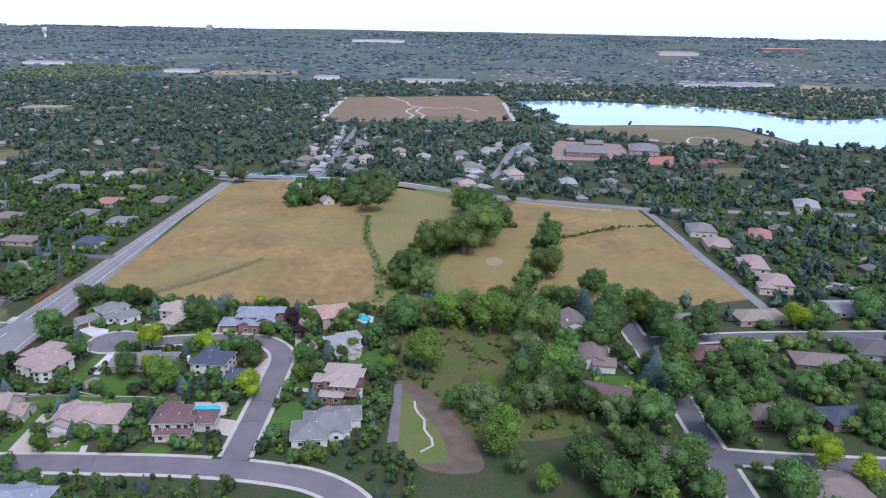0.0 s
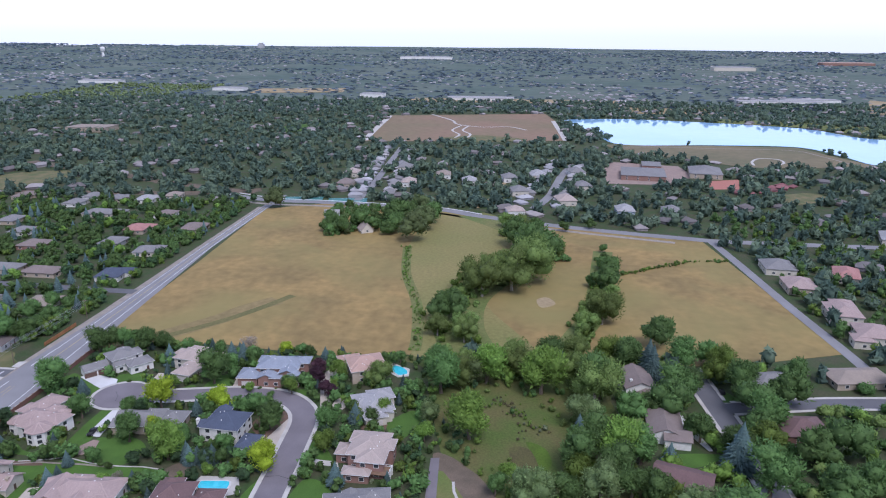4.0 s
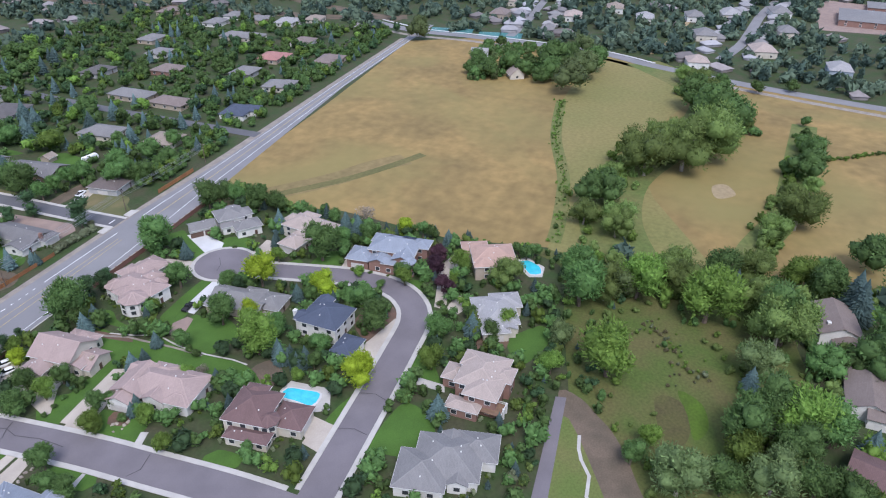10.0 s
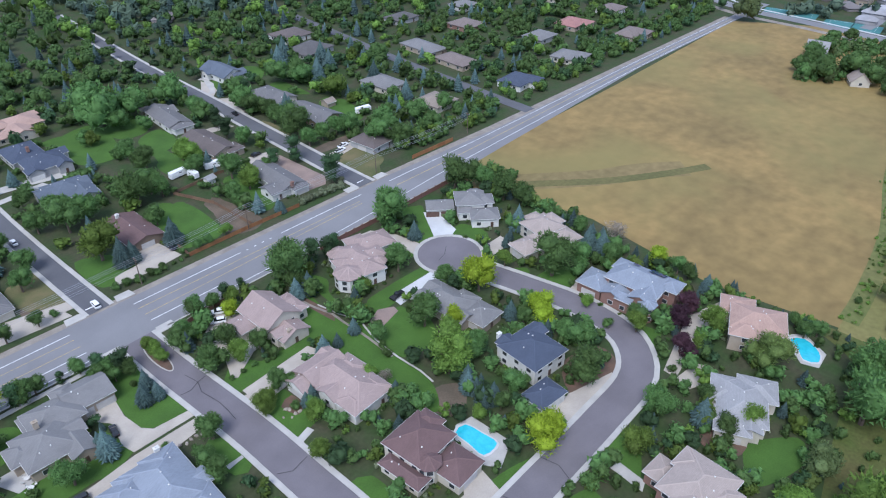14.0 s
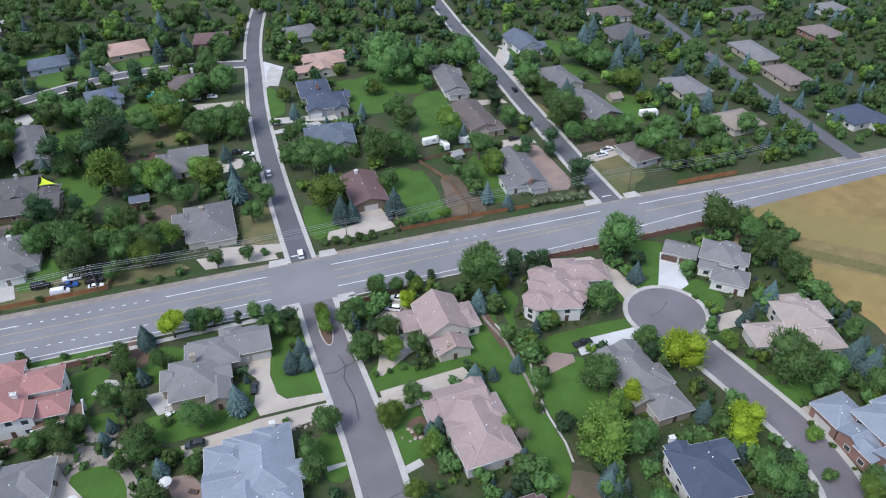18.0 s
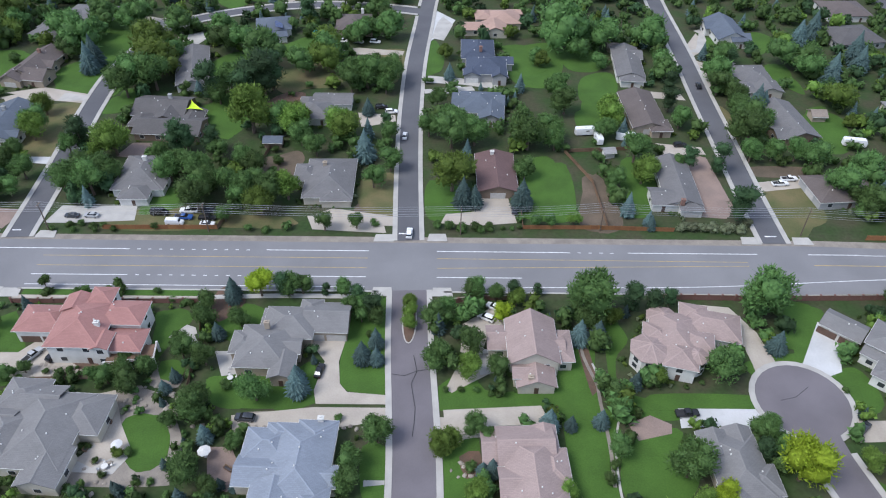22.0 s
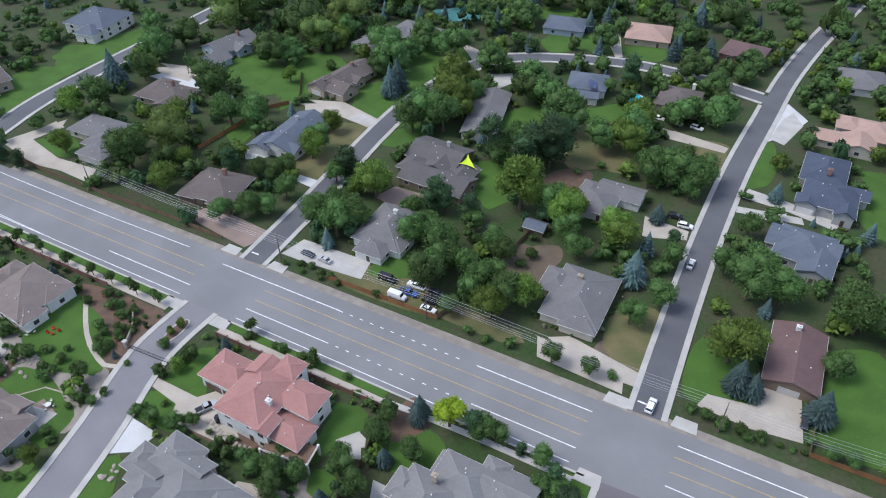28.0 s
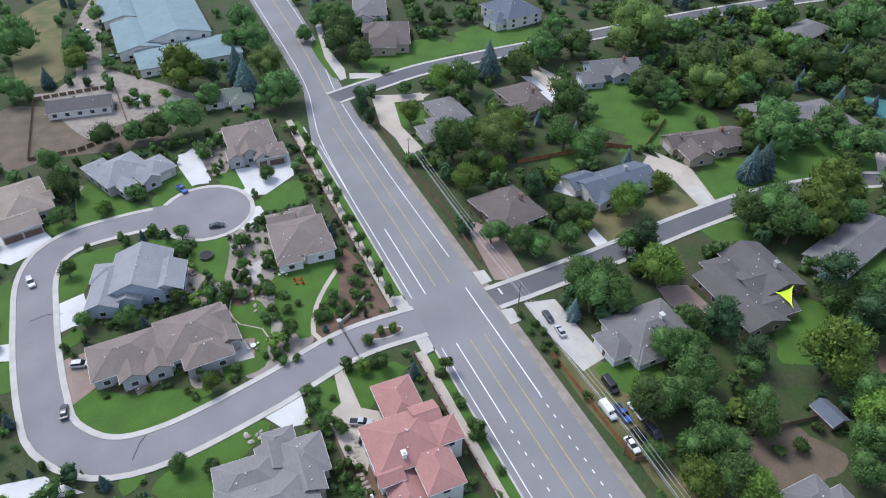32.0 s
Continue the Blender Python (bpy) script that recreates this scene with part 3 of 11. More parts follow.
patch('driveway', [(107, 165), (115, 164), (119.5, 155), (121, 145.5), (119.5, 141.5), (115, 138), (115, 145), (114.5, 153), (113, 157)], 0.1016, M['drive'], 'tan concrete driveway')
patch('driveway', [(38, 129.5), (61, 131), (62.5, 126), (47.5, 125), (40, 119.5), (38.5, 118.5)], 0.1020, M['drive'], 'tan concrete driveway')
patch('driveway', [(-2, 203.5), (3, 206.5), (23, 202.5), (23, 198), (6, 198)], 0.1024, M['drive'], 'tan concrete driveway')
patch('driveway', [(-133.5, 278.5), (-120, 283.5), (-100, 278), (-99, 272.5), (-117, 275.5)], 0.1028, M['drive'], 'tan concrete driveway')
patch('driveway', [(5.5, 266), (19.5, 264.5), (20, 260), (9.5, 256), (7.5, 256)], 0.1032, M['drive'], 'tan concrete driveway')
patch('driveway', [(48.5, 213), (58.5, 213), (60.5, 200), (49, 198.5), (37, 199.5), (38.5, 204), (47.5, 205.5)], 0.1036, M['drive'], 'tan concrete driveway')
patch('driveway', [(113.5, 246.5), (129, 244), (129.5, 239.5), (113.5, 239)], 0.1040, M['drive'], 'tan concrete driveway')
patch('driveway', [(140, 222.5), (162, 226), (162, 221), (141.5, 217.5)], 0.1044, M['drive'], 'tan concrete driveway')
patch('driveway', [(152.5, 340.5), (154, 331.5), (151.5, 323), (140, 311.5), (139, 317)], 0.1048, M['drive'], 'tan concrete driveway')
patch('driveway', [(-210.5, 200), (-208, 220), (-201.5, 218.5), (-205, 207.5), (-203.5, 201.5), (-168.5, 204), (-165, 199.5), (-190.5, 196)], 0.1052, M['drive'], 'tan concrete driveway')
patch('driveway', [(-210, 275.5), (-195.5, 279), (-184, 275), (-194.5, 271.5)], 0.1056, M['drive'], 'tan concrete driveway')
patch('driveway', [(-132.5, 275), (-121, 281), (-98, 276), (-98.5, 271), (-115.5, 273.5), (-127, 267.5)], 0.1060, M['drive'], 'tan concrete driveway')
patch('driveway', [(-13.5, 323), (18.5, 319.5), (19.5, 315.5), (9, 316.5), (-9.5, 318)], 0.1064, M['drive'], 'tan concrete driveway')
patch('driveway', [(-81.5, 143.5), (-81, 146), (-68.5, 146), (-65, 150.5), (-61.5, 150.5), (-61.5, 145), (-67, 141.5)], 0.1068, M['drive'], 'tan concrete driveway')
patch('driveway', [(57, 67.5), (62, 65.5), (60, 56.5), (53, 56.5), (53.5, 63.5)], 0.1072, M['drive'], 'tan concrete driveway')
patch('driveway', [(90.5, 67.5), (98, 64.5), (111.5, 61), (108.5, 57), (98.5, 58.5), (88, 58.5), (86.5, 64)], 0.1076, M['drive'], 'tan concrete driveway')
patch('driveway', [(121.5, 47), (130.5, 46), (132, 41.5), (123, 41), (118.5, 43)], 0.1080, M['drive'], 'tan concrete driveway')
patch('driveway', [(122, 51), (148, 57.5), (161, 53.5), (158, 49.5), (139.5, 50), (121.5, 47)], 0.1084, M['drive'], 'tan concrete driveway')
patch('driveway', [(128, 90.5), (142.5, 92.5), (149.5, 91.5), (147, 86.5), (134.5, 87), (126.5, 87)], 0.1088, M['drive'], 'tan concrete driveway')
patch('driveway', [(132, 127.5), (144, 127.5), (143.5, 122), (132, 121.5)], 0.1092, M['drive'], 'tan concrete driveway')
patch('driveway', [(37, 127.5), (48.5, 126.5), (48.5, 122.5), (39, 121), (37, 122)], 0.1096, M['drive'], 'tan concrete driveway')
patch('driveway', [(52, 64), (60.5, 63.5), (58, 55), (54, 54.5), (50.5, 59)], 0.1100, M['drive'], 'tan concrete driveway')
patch('driveway', [(-45, 133), (-40, 134.5), (-35.5, 125), (-31.5, 119), (-34.5, 116), (-38, 113.5), (-42.5, 115.5), (-39, 119), (-43.5, 123.5)], 0.1104, M['drive'], 'tan concrete driveway')
patch('driveway', [(-4.5, 202.5), (19, 201), (20.5, 194.5), (-2, 196)], 0.1108, M['drive'], 'tan concrete driveway')
patch('driveway', [(-213, 202), (-205.5, 223), (-202, 217), (-204.5, 207), (-178.5, 201), (-167.5, 202.5), (-166, 197), (-198.5, 198.5)], 0.1112, M['drive'], 'tan concrete driveway')
patch('driveway', [(-210.5, 270.5), (-190.5, 282), (-186.5, 268), (-200, 268)], 0.1116, M['drive'], 'tan concrete driveway')
patch('driveway', [(-135, 274), (-121.5, 281.5), (-117, 279.5), (-120.5, 274)], 0.1120, M['drive'], 'tan concrete driveway')
patch('driveway', [(0, 322), (20.5, 319), (20, 315), (0, 315.5)], 0.1124, M['drive'], 'tan concrete driveway')
patch('driveway', [(-75, 235), (-72, 243.4), (-61, 243.6), (-60.5, 236.8), (-67.5, 233.6)], 0.1128, M['pink_drive'], 'tan concrete driveway')
patch('driveway', [(-50, 393), (-44, 397.5), (-35.5, 374), (-38, 372)], 0.1132, M['drive'], 'tan concrete driveway')
patch('lawn', [(12.5, 149.5), (13.5, 164), (18.5, 168.5), (23.5, 163), (25, 135.5), (15, 135), (12.5, 139.5)], 0.0461, M['lawn'], 'mown green garden lawn', rounded=True)
patch('lawn', [(-19.5, 159), (-11, 161.5), (-9.5, 156), (-12, 151.5), (-18, 151)], 0.0465, M['lawn'], 'mown green garden lawn', rounded=True)
patch('lawn', [(-16.5, 135), (-5.5, 141), (3.5, 135), (6, 141), (8, 133.5), (5.5, 130), (-13, 130)], 0.0469, M['lawn'], 'mown green garden lawn', rounded=True)
patch('lawn', [(-32.5, 126), (-28, 127.5), (-23.5, 122), (-23, 115), (-28, 112.5), (-33, 117.5), (-34.5, 123.5)], 0.0473, M['lawn'], 'mown green garden lawn', rounded=True)
patch('lawn', [(-37, 155), (-35, 161), (-28, 159), (-31.5, 149), (-34, 143.5)], 0.0477, M['lawn'], 'mown green garden lawn', rounded=True)
patch('lawn', [(-75, 150.5), (-73.5, 154.5), (-67, 147), (-71.5, 143)], 0.0481, M['lawn'], 'mown green garden lawn', rounded=True)
patch('lawn', [(69, 152.5), (72.5, 144.5), (75, 134), (72, 131), (61.5, 131), (40, 131), (39.5, 133), (53.5, 135), (69, 137.5)], 0.0485, M['lawn'], 'mown green garden lawn', rounded=True)
patch('lawn', [(81, 160.5), (85.5, 152.5), (81, 145), (83, 134.5), (106.5, 131.5), (112, 132), (111.5, 130), (99.5, 129), (89.5, 127), (80, 130.5), (78.5, 141)], 0.0489, M['lawn'], 'mown green garden lawn', rounded=True)
patch('lawn', [(68, 131), (77, 129.5), (77.5, 118.5), (73, 107.5), (66, 107.5)], 0.0493, M['lawn'], 'mown green garden lawn', rounded=True)
patch('lawn', [(80.5, 121.5), (91.5, 125), (91.5, 119), (86, 107.5), (76.5, 107.5)], 0.0497, M['lawn'], 'mown green garden lawn', rounded=True)
patch('lawn', [(131, 165.5), (140, 163.5), (137.5, 159), (127, 144.5), (128.5, 155)], 0.0501, M['lawn'], 'mown green garden lawn', rounded=True)
patch('lawn', [(130.5, 138.5), (140, 143.5), (143, 135), (140.5, 130), (132.5, 129)], 0.0505, M['lawn'], 'mown green garden lawn', rounded=True)
patch('lawn', [(38.5, 118.5), (43.5, 120), (46, 114), (46, 107), (38.5, 107)], 0.0509, M['lawn'], 'mown green garden lawn', rounded=True)
patch('lawn', [(-57.5, 213), (-51.5, 217.5), (-46.5, 208.5), (-56, 205.5)], 0.0513, M['lawn'], 'mown green garden lawn', rounded=True)
patch('lawn', [(-49.5, 278), (-41.5, 280.5), (-35.5, 253), (-41, 251), (-50.5, 269)], 0.0517, M['lawn'], 'mown green garden lawn', rounded=True)
patch('lawn', [(-116.5, 290.5), (-102.5, 306), (-96.5, 296), (-99.5, 279.5), (-113.5, 283.5)], 0.0521, M['lawn'], 'mown green garden lawn', rounded=True)
patch('lawn', [(-108.5, 334), (-87.5, 340.5), (-85.5, 317.5), (-102.5, 317)], 0.0525, M['lawn'], 'mown green garden lawn', rounded=True)
patch('lawn', [(32, 219), (36, 222.5), (47, 214.5), (46.5, 202.5), (33.5, 201.5)], 0.0529, M['lawn'], 'mown green garden lawn', rounded=True)
patch('lawn', [(71.5, 229.5), (80, 229.5), (78.5, 203), (66, 201.5), (61, 207.5)], 0.0533, M['lawn'], 'mown green garden lawn', rounded=True)
patch('lawn', [(67, 321), (88.5, 327), (83, 290), (66, 292)], 0.0537, M['lawn'], 'mown green garden lawn', rounded=True)
patch('lawn', [(94, 295.5), (106.5, 300.5), (106, 283.5), (91.5, 276.5)], 0.0541, M['lawn'], 'mown green garden lawn', rounded=True)
patch('lawn', [(88, 268), (100.5, 272.5), (96.5, 255.5), (88, 253.5)], 0.0545, M['lawn'], 'mown green garden lawn', rounded=True)
patch('lawn', [(99, 235), (108.5, 233.5), (105, 208), (95.5, 205)], 0.0549, M['lawn'], 'mown green garden lawn', rounded=True)
patch('lawn', [(167.5, 304.5), (182, 307.5), (178.5, 292.5), (169, 297)], 0.0553, M['lawn'], 'mown green garden lawn', rounded=True)
patch('lawn', [(176, 269.5), (188, 265.5), (180.5, 242), (169.5, 245.5)], 0.0557, M['lawn'], 'mown green garden lawn', rounded=True)
patch('lawn', [(-201.5, 205), (-194, 213.5), (-182.5, 206.5), (-191.5, 204)], 0.0561, M['lawn'], 'mown green garden lawn', rounded=True)
patch('lawn', [(-184, 287.5), (-179.5, 302.5), (-153, 294.5), (-145.5, 281), (-157, 270), (-172.5, 278)], 0.0565, M['lawn'], 'mown green garden lawn', rounded=True)
patch('lawn', [(-147, 275), (-154.5, 312.5), (-140, 313.5), (-133, 299), (-139.5, 284.5)], 0.0569, M['lawn'], 'mown green garden lawn', rounded=True)
patch('lawn', [(-115.5, 281), (-112, 304.5), (-99, 303), (-96, 279), (-104, 275)], 0.0573, M['lawn'], 'mown green garden lawn', rounded=True)
patch('lawn', [(-49, 259.5), (-44.5, 273.5), (-35.5, 266.5), (-36.5, 251.5), (-46, 250)], 0.0577, M['lawn'], 'mown green garden lawn', rounded=True)
patch('lawn', [(-58.5, 299), (-48, 312), (-40, 293), (-51.5, 289)], 0.0581, M['lawn'], 'mown green garden lawn', rounded=True)
patch('lawn', [(26, 311), (32.5, 318.5), (35, 300.5), (28.5, 297)], 0.0585, M['lawn'], 'mown green garden lawn', rounded=True)
patch('lawn', [(61, 227.5), (66.5, 235), (75.5, 235.5), (77, 209.5), (67, 203), (61.5, 208.5)], 0.0589, M['lawn'], 'mown green garden lawn', rounded=True)
patch('lawn', [(-261, 269.5), (-240.5, 277), (-238.5, 295), (-224.5, 275), (-233.5, 258), (-248.5, 256)], 0.0593, M['lawn'], 'mown green garden lawn', rounded=True)
patch('lawn', [(-254, 229.5), (-255, 246.5), (-237.5, 253), (-237, 233), (-241, 220)], 0.0597, M['lawn'], 'mown green garden lawn', rounded=True)
patch('lawn', [(-120, 137.5), (-124.5, 145), (-121, 152.5), (-113, 153.5), (-102, 145), (-95, 141), (-103.5, 136.5)], 0.0601, M['lawn'], 'mown green garden lawn', rounded=True)
patch('lawn', [(-118, 124.5), (-111, 132), (-103.5, 131), (-101.5, 125.5), (-108.5, 125)], 0.0605, M['lawn'], 'mown green garden lawn', rounded=True)
patch('lawn', [(-90.5, 118.5), (-100.5, 128), (-95, 130.5), (-90, 128.5), (-89, 121.5)], 0.0609, M['lawn'], 'mown green garden lawn', rounded=True)
patch('lawn', [(-95, 85), (-95.5, 93.5), (-88, 109.5), (-82.5, 117.5), (-80.5, 104.5), (-85, 90.5), (-91, 85.5)], 0.0613, M['lawn'], 'mown green garden lawn', rounded=True)
patch('lawn', [(-134, 83), (-149, 89), (-152, 101.5), (-146.5, 113.5), (-144, 94.5), (-132, 88)], 0.0617, M['lawn'], 'mown green garden lawn', rounded=True)
patch('lawn', [(-191, 92.5), (-194.5, 102), (-182.5, 101), (-170, 110), (-164.5, 111), (-160.5, 100.5), (-168.5, 91.5)], 0.0621, M['lawn'], 'mown green garden lawn', rounded=True)
patch('lawn', [(-175.5, 112.5), (-184, 126), (-176.5, 126), (-168, 114)], 0.0625, M['lawn'], 'mown green garden lawn', rounded=True)
patch('lawn', [(-180.5, 134), (-178, 147.5), (-170, 145), (-167, 139.5), (-175, 134)], 0.0629, M['lawn'], 'mown green garden lawn', rounded=True)
patch('lawn', [(-160.5, 142.5), (-167, 156.5), (-156, 156.5), (-152.5, 149), (-155.5, 142.5)], 0.0633, M['lawn'], 'mown green garden lawn', rounded=True)
patch('lawn', [(-148, 68.5), (-147, 72.5), (-125, 73), (-124.5, 69)], 0.0637, M['lawn'], 'mown green garden lawn', rounded=True)
patch('lawn', [(-117, 69), (-115.5, 73), (-106.5, 73), (-106.5, 69.5)], 0.0641, M['lawn'], 'mown green garden lawn', rounded=True)
patch('lawn', [(-68, 100.5), (-76, 121.5), (-72, 123), (-67, 119.5), (-61, 105), (-63.5, 100)], 0.0645, M['lawn'], 'mown green garden lawn', rounded=True)
patch('lawn', [(-80, 146.5), (-78.5, 158.5), (-75.5, 160.5), (-72.5, 154.5), (-72, 147.5), (-76, 146)], 0.0649, M['lawn'], 'mown green garden lawn', rounded=True)
patch('lawn', [(-81.5, 138.5), (-81, 142), (-70.5, 142), (-67.5, 139), (-76, 137.5)], 0.0653, M['lawn'], 'mown green garden lawn', rounded=True)
patch('lawn', [(-254.5, 261), (-245.5, 298), (-237.5, 299.5), (-237, 261), (-236.5, 247)], 0.0657, M['lawn'], 'mown green garden lawn', rounded=True)
patch('lawn', [(-141, 269.5), (-154.5, 300.5), (-151, 314), (-142.5, 312), (-141, 289.5), (-137, 269.5)], 0.0661, M['lawn'], 'mown green garden lawn', rounded=True)
patch('lawn', [(-117.5, 313.5), (-117.5, 332.5), (-103.5, 336.5), (-96, 326), (-100, 309.5)], 0.0665, M['lawn'], 'mown green garden lawn', rounded=True)
patch('lawn', [(69, 60.5), (76, 57), (72.5, 53), (60, 55), (59.5, 61.5)], 0.0669, M['lawn'], 'mown green garden lawn', rounded=True)
patch('lawn', [(37.5, 85.5), (43, 83.5), (42.5, 75.5), (37, 77.5)], 0.0673, M['lawn'], 'mown green garden lawn', rounded=True)
patch('lawn', [(88, 48), (93.5, 47), (89, 39.5), (85, 42.5)], 0.0677, M['lawn'], 'mown green garden lawn', rounded=True)
patch('lawn', [(54, 46), (74, 44.5), (72, 35.5), (64, 32.5)], 0.0681, M['lawn'], 'mown green garden lawn', rounded=True)
patch('lawn', [(111.5, 23), (123, 14.5), (115.5, 10.5), (102, 16)], 0.0685, M['lawn'], 'mown green garden lawn', rounded=True)
patch('lawn', [(126.5, 103), (142, 102), (144.5, 95.5), (129.5, 93.5)], 0.0689, M['lawn'], 'mown green garden lawn', rounded=True)
patch('lawn', [(127.5, 66), (134, 66.5), (135.5, 59.5), (128.5, 58)], 0.0693, M['lawn'], 'mown green garden lawn', rounded=True)
patch('lawn', [(126.5, 114.5), (135, 108.5), (128, 104), (124.5, 111)], 0.0697, M['lawn'], 'mown green garden lawn', rounded=True)
patch('lawn', [(37.5, 122.5), (46, 115), (42.5, 109.5), (32.5, 106.5), (35.5, 119)], 0.0701, M['lawn'], 'mown green garden lawn', rounded=True)
patch('lawn', [(76, 150.5), (75, 137.5), (74.5, 115.5), (75.5, 105.5), (71, 103.5), (69.5, 117.5), (68, 137.5)], 0.0705, M['lawn'], 'mown green garden lawn', rounded=True)
patch('lawn', [(113, 144.5), (129, 148), (130, 143), (118, 138)], 0.0709, M['lawn'], 'mown green garden lawn', rounded=True)
patch('lawn', [(105, 132), (118.5, 131), (117, 127), (105, 126.5)], 0.0713, M['lawn'], 'mown green garden lawn', rounded=True)
patch('lawn', [(56, 44), (69.5, 44), (71, 37.5), (58.5, 33.5)], 0.0717, M['lawn'], 'mown green garden lawn', rounded=True)
patch('lawn', [(84.5, 45.5), (84, 36.5), (96, 43.5), (95, 48.5)], 0.0721, M['lawn'], 'mown green garden lawn', rounded=True)
patch('lawn', [(101.5, -80.5), (103, -98), (95.5, -89.5), (93.5, -79.5)], 0.0725, M['lawn'], 'mown green garden lawn', rounded=True)
patch('lawn', [(158, -104.5), (141.5, -118), (139.5, -106)], 0.0729, M['lawn'], 'mown green garden lawn', rounded=True)
patch('lawn', [(-38.5, 160), (-31, 160.5), (-30, 154.5), (-33, 150.5)], 0.0733, M['lawn'], 'mown green garden lawn', rounded=True)
patch('lawn', [(-21.5, 160), (-15, 164), (-9, 161), (-9, 156), (-18, 153), (-20.5, 155)], 0.0737, M['lawn'], 'mown green garden lawn', rounded=True)
patch('lawn', [(-19, 138.5), (-8.5, 138.5), (-3, 137), (-7.5, 130), (-16, 130.5)], 0.0741, M['lawn'], 'mown green garden lawn', rounded=True)
patch('lawn', [(-37.5, 159), (-32.5, 162), (-28.5, 159), (-30.5, 151), (-34.5, 151)], 0.0745, M['lawn'], 'mown green garden lawn', rounded=True)
patch('lawn', [(-32, 143.5), (-26.5, 143.5), (-25.5, 138), (-30.5, 138)], 0.0749, M['lawn'], 'mown green garden lawn', rounded=True)
patch('lawn', [(-35, 126.5), (-29, 127.5), (-23.5, 120.5), (-23, 115), (-27.5, 112.5), (-30, 117.5), (-34.5, 122)], 0.0753, M['lawn'], 'mown green garden lawn', rounded=True)
patch('lawn', [(-19.5, 138), (-12.5, 140), (-8, 139.5), (-11, 133.5), (-18, 135)], 0.0757, M['lawn'], 'mown green garden lawn', rounded=True)
patch('lawn', [(-3, 133.5), (5, 144), (7.5, 135), (5.5, 130), (-0.5, 128.5)], 0.0761, M['lawn'], 'mown green garden lawn', rounded=True)
patch('lawn', [(20, 119.5), (25, 119.5), (26, 107), (21, 107)], 0.0765, M['lawn'], 'mown green garden lawn', rounded=True)
patch('lawn', [(36, 135.5), (45.5, 142.5), (48, 135.5), (64.5, 134), (63, 130.5), (36, 129.5)], 0.0769, M['lawn'], 'mown green garden lawn', rounded=True)
patch('lawn', [(67, 152), (71.5, 152.5), (73.5, 134), (78.5, 124.5), (73, 107.5), (65, 107.5), (65.5, 121.5), (65, 134)], 0.0773, M['lawn'], 'mown green garden lawn', rounded=True)
patch('lawn', [(36, 119.5), (45, 123), (46, 115.5), (43.5, 107), (36.5, 107)], 0.0777, M['lawn'], 'mown green garden lawn', rounded=True)
patch('lawn', [(79, 120), (90, 123), (87.5, 110.5), (76.5, 107.5)], 0.0781, M['lawn'], 'mown green garden lawn', rounded=True)
patch('lawn', [(87.5, 134.5), (111.5, 134.5), (111.5, 131.5), (86.5, 130)], 0.0785, M['lawn'], 'mown green garden lawn', rounded=True)
patch('lawn', [(130, 165.5), (137, 165.5), (137.5, 161), (128, 149), (125.5, 153)], 0.0789, M['lawn'], 'mown green garden lawn', rounded=True)
patch('lawn', [(-139.5, 120.5), (-141.5, 130), (-130, 126), (-124.5, 125.5), (-133.5, 119)], 0.0793, M['lawn'], 'mown green garden lawn', rounded=True)
patch('lawn', [(-153, 105.5), (-148.5, 117.5), (-143.5, 117.5), (-144.5, 113.5), (-149.5, 104.5)], 0.0797, M['lawn'], 'mown green garden lawn', rounded=True)
patch('lawn', [(-174, 132), (-177.5, 146), (-170, 145), (-167, 139.5), (-171.5, 132.5)], 0.0801, M['lawn'], 'mown green garden lawn', rounded=True)
patch('lawn', [(-158.5, 142.5), (-165.5, 156.5), (-156, 156), (-154, 143)], 0.0805, M['lawn'], 'mown green garden lawn', rounded=True)
patch('lawn', [(-121.5, 142), (-116, 154.5), (-97, 143), (-97, 140.5), (-103.5, 136), (-113.5, 137.5)], 0.0809, M['lawn'], 'mown green garden lawn', rounded=True)
patch('lawn', [(-111, 128), (-112, 133), (-103.5, 133.5), (-91, 128), (-89.5, 124.5), (-95, 120.5)], 0.0813, M['lawn'], 'mown green garden lawn', rounded=True)
patch('lawn', [(-110, 151), (-113, 158), (-98, 151), (-98.5, 145)], 0.0817, M['lawn'], 'mown green garden lawn', rounded=True)
patch('lawn', [(-92.5, 87), (-94.5, 89), (-87.5, 101), (-86, 109), (-82.5, 115.5), (-79, 106), (-79, 98), (-83.5, 91), (-88.5, 86)], 0.0821, M['lawn'], 'mown green garden lawn', rounded=True)
patch('lawn', [(-80.5, 147), (-76.5, 159.5), (-71.5, 154.5), (-72.5, 145)], 0.0825, M['lawn'], 'mown green garden lawn', rounded=True)
patch('lawn', [(-79.5, 140), (-76.5, 146), (-69, 141.5), (-65.5, 136), (-77, 135.5)], 0.0829, M['lawn'], 'mown green garden lawn', rounded=True)
patch('lawn', [(-71, 106.5), (-74.5, 124), (-70, 124.5), (-67, 115), (-64, 112)], 0.0833, M['lawn'], 'mown green garden lawn', rounded=True)
patch('lawn', [(-140, 83), (-153, 87.5), (-154, 103), (-149.5, 117), (-144.5, 116.5), (-151.5, 104), (-139.5, 90), (-133.5, 84)], 0.0837, M['lawn'], 'mown green garden lawn', rounded=True)
patch('lawn', [(-144.5, 119), (-145.5, 130), (-130, 127), (-126, 123.5), (-139, 119)], 0.0841, M['lawn'], 'mown green garden lawn', rounded=True)
patch('lawn', [(-120, 83.5), (-122.5, 87.5), (-118, 88.5), (-115.5, 84)], 0.0845, M['lawn'], 'mown green garden lawn', rounded=True)
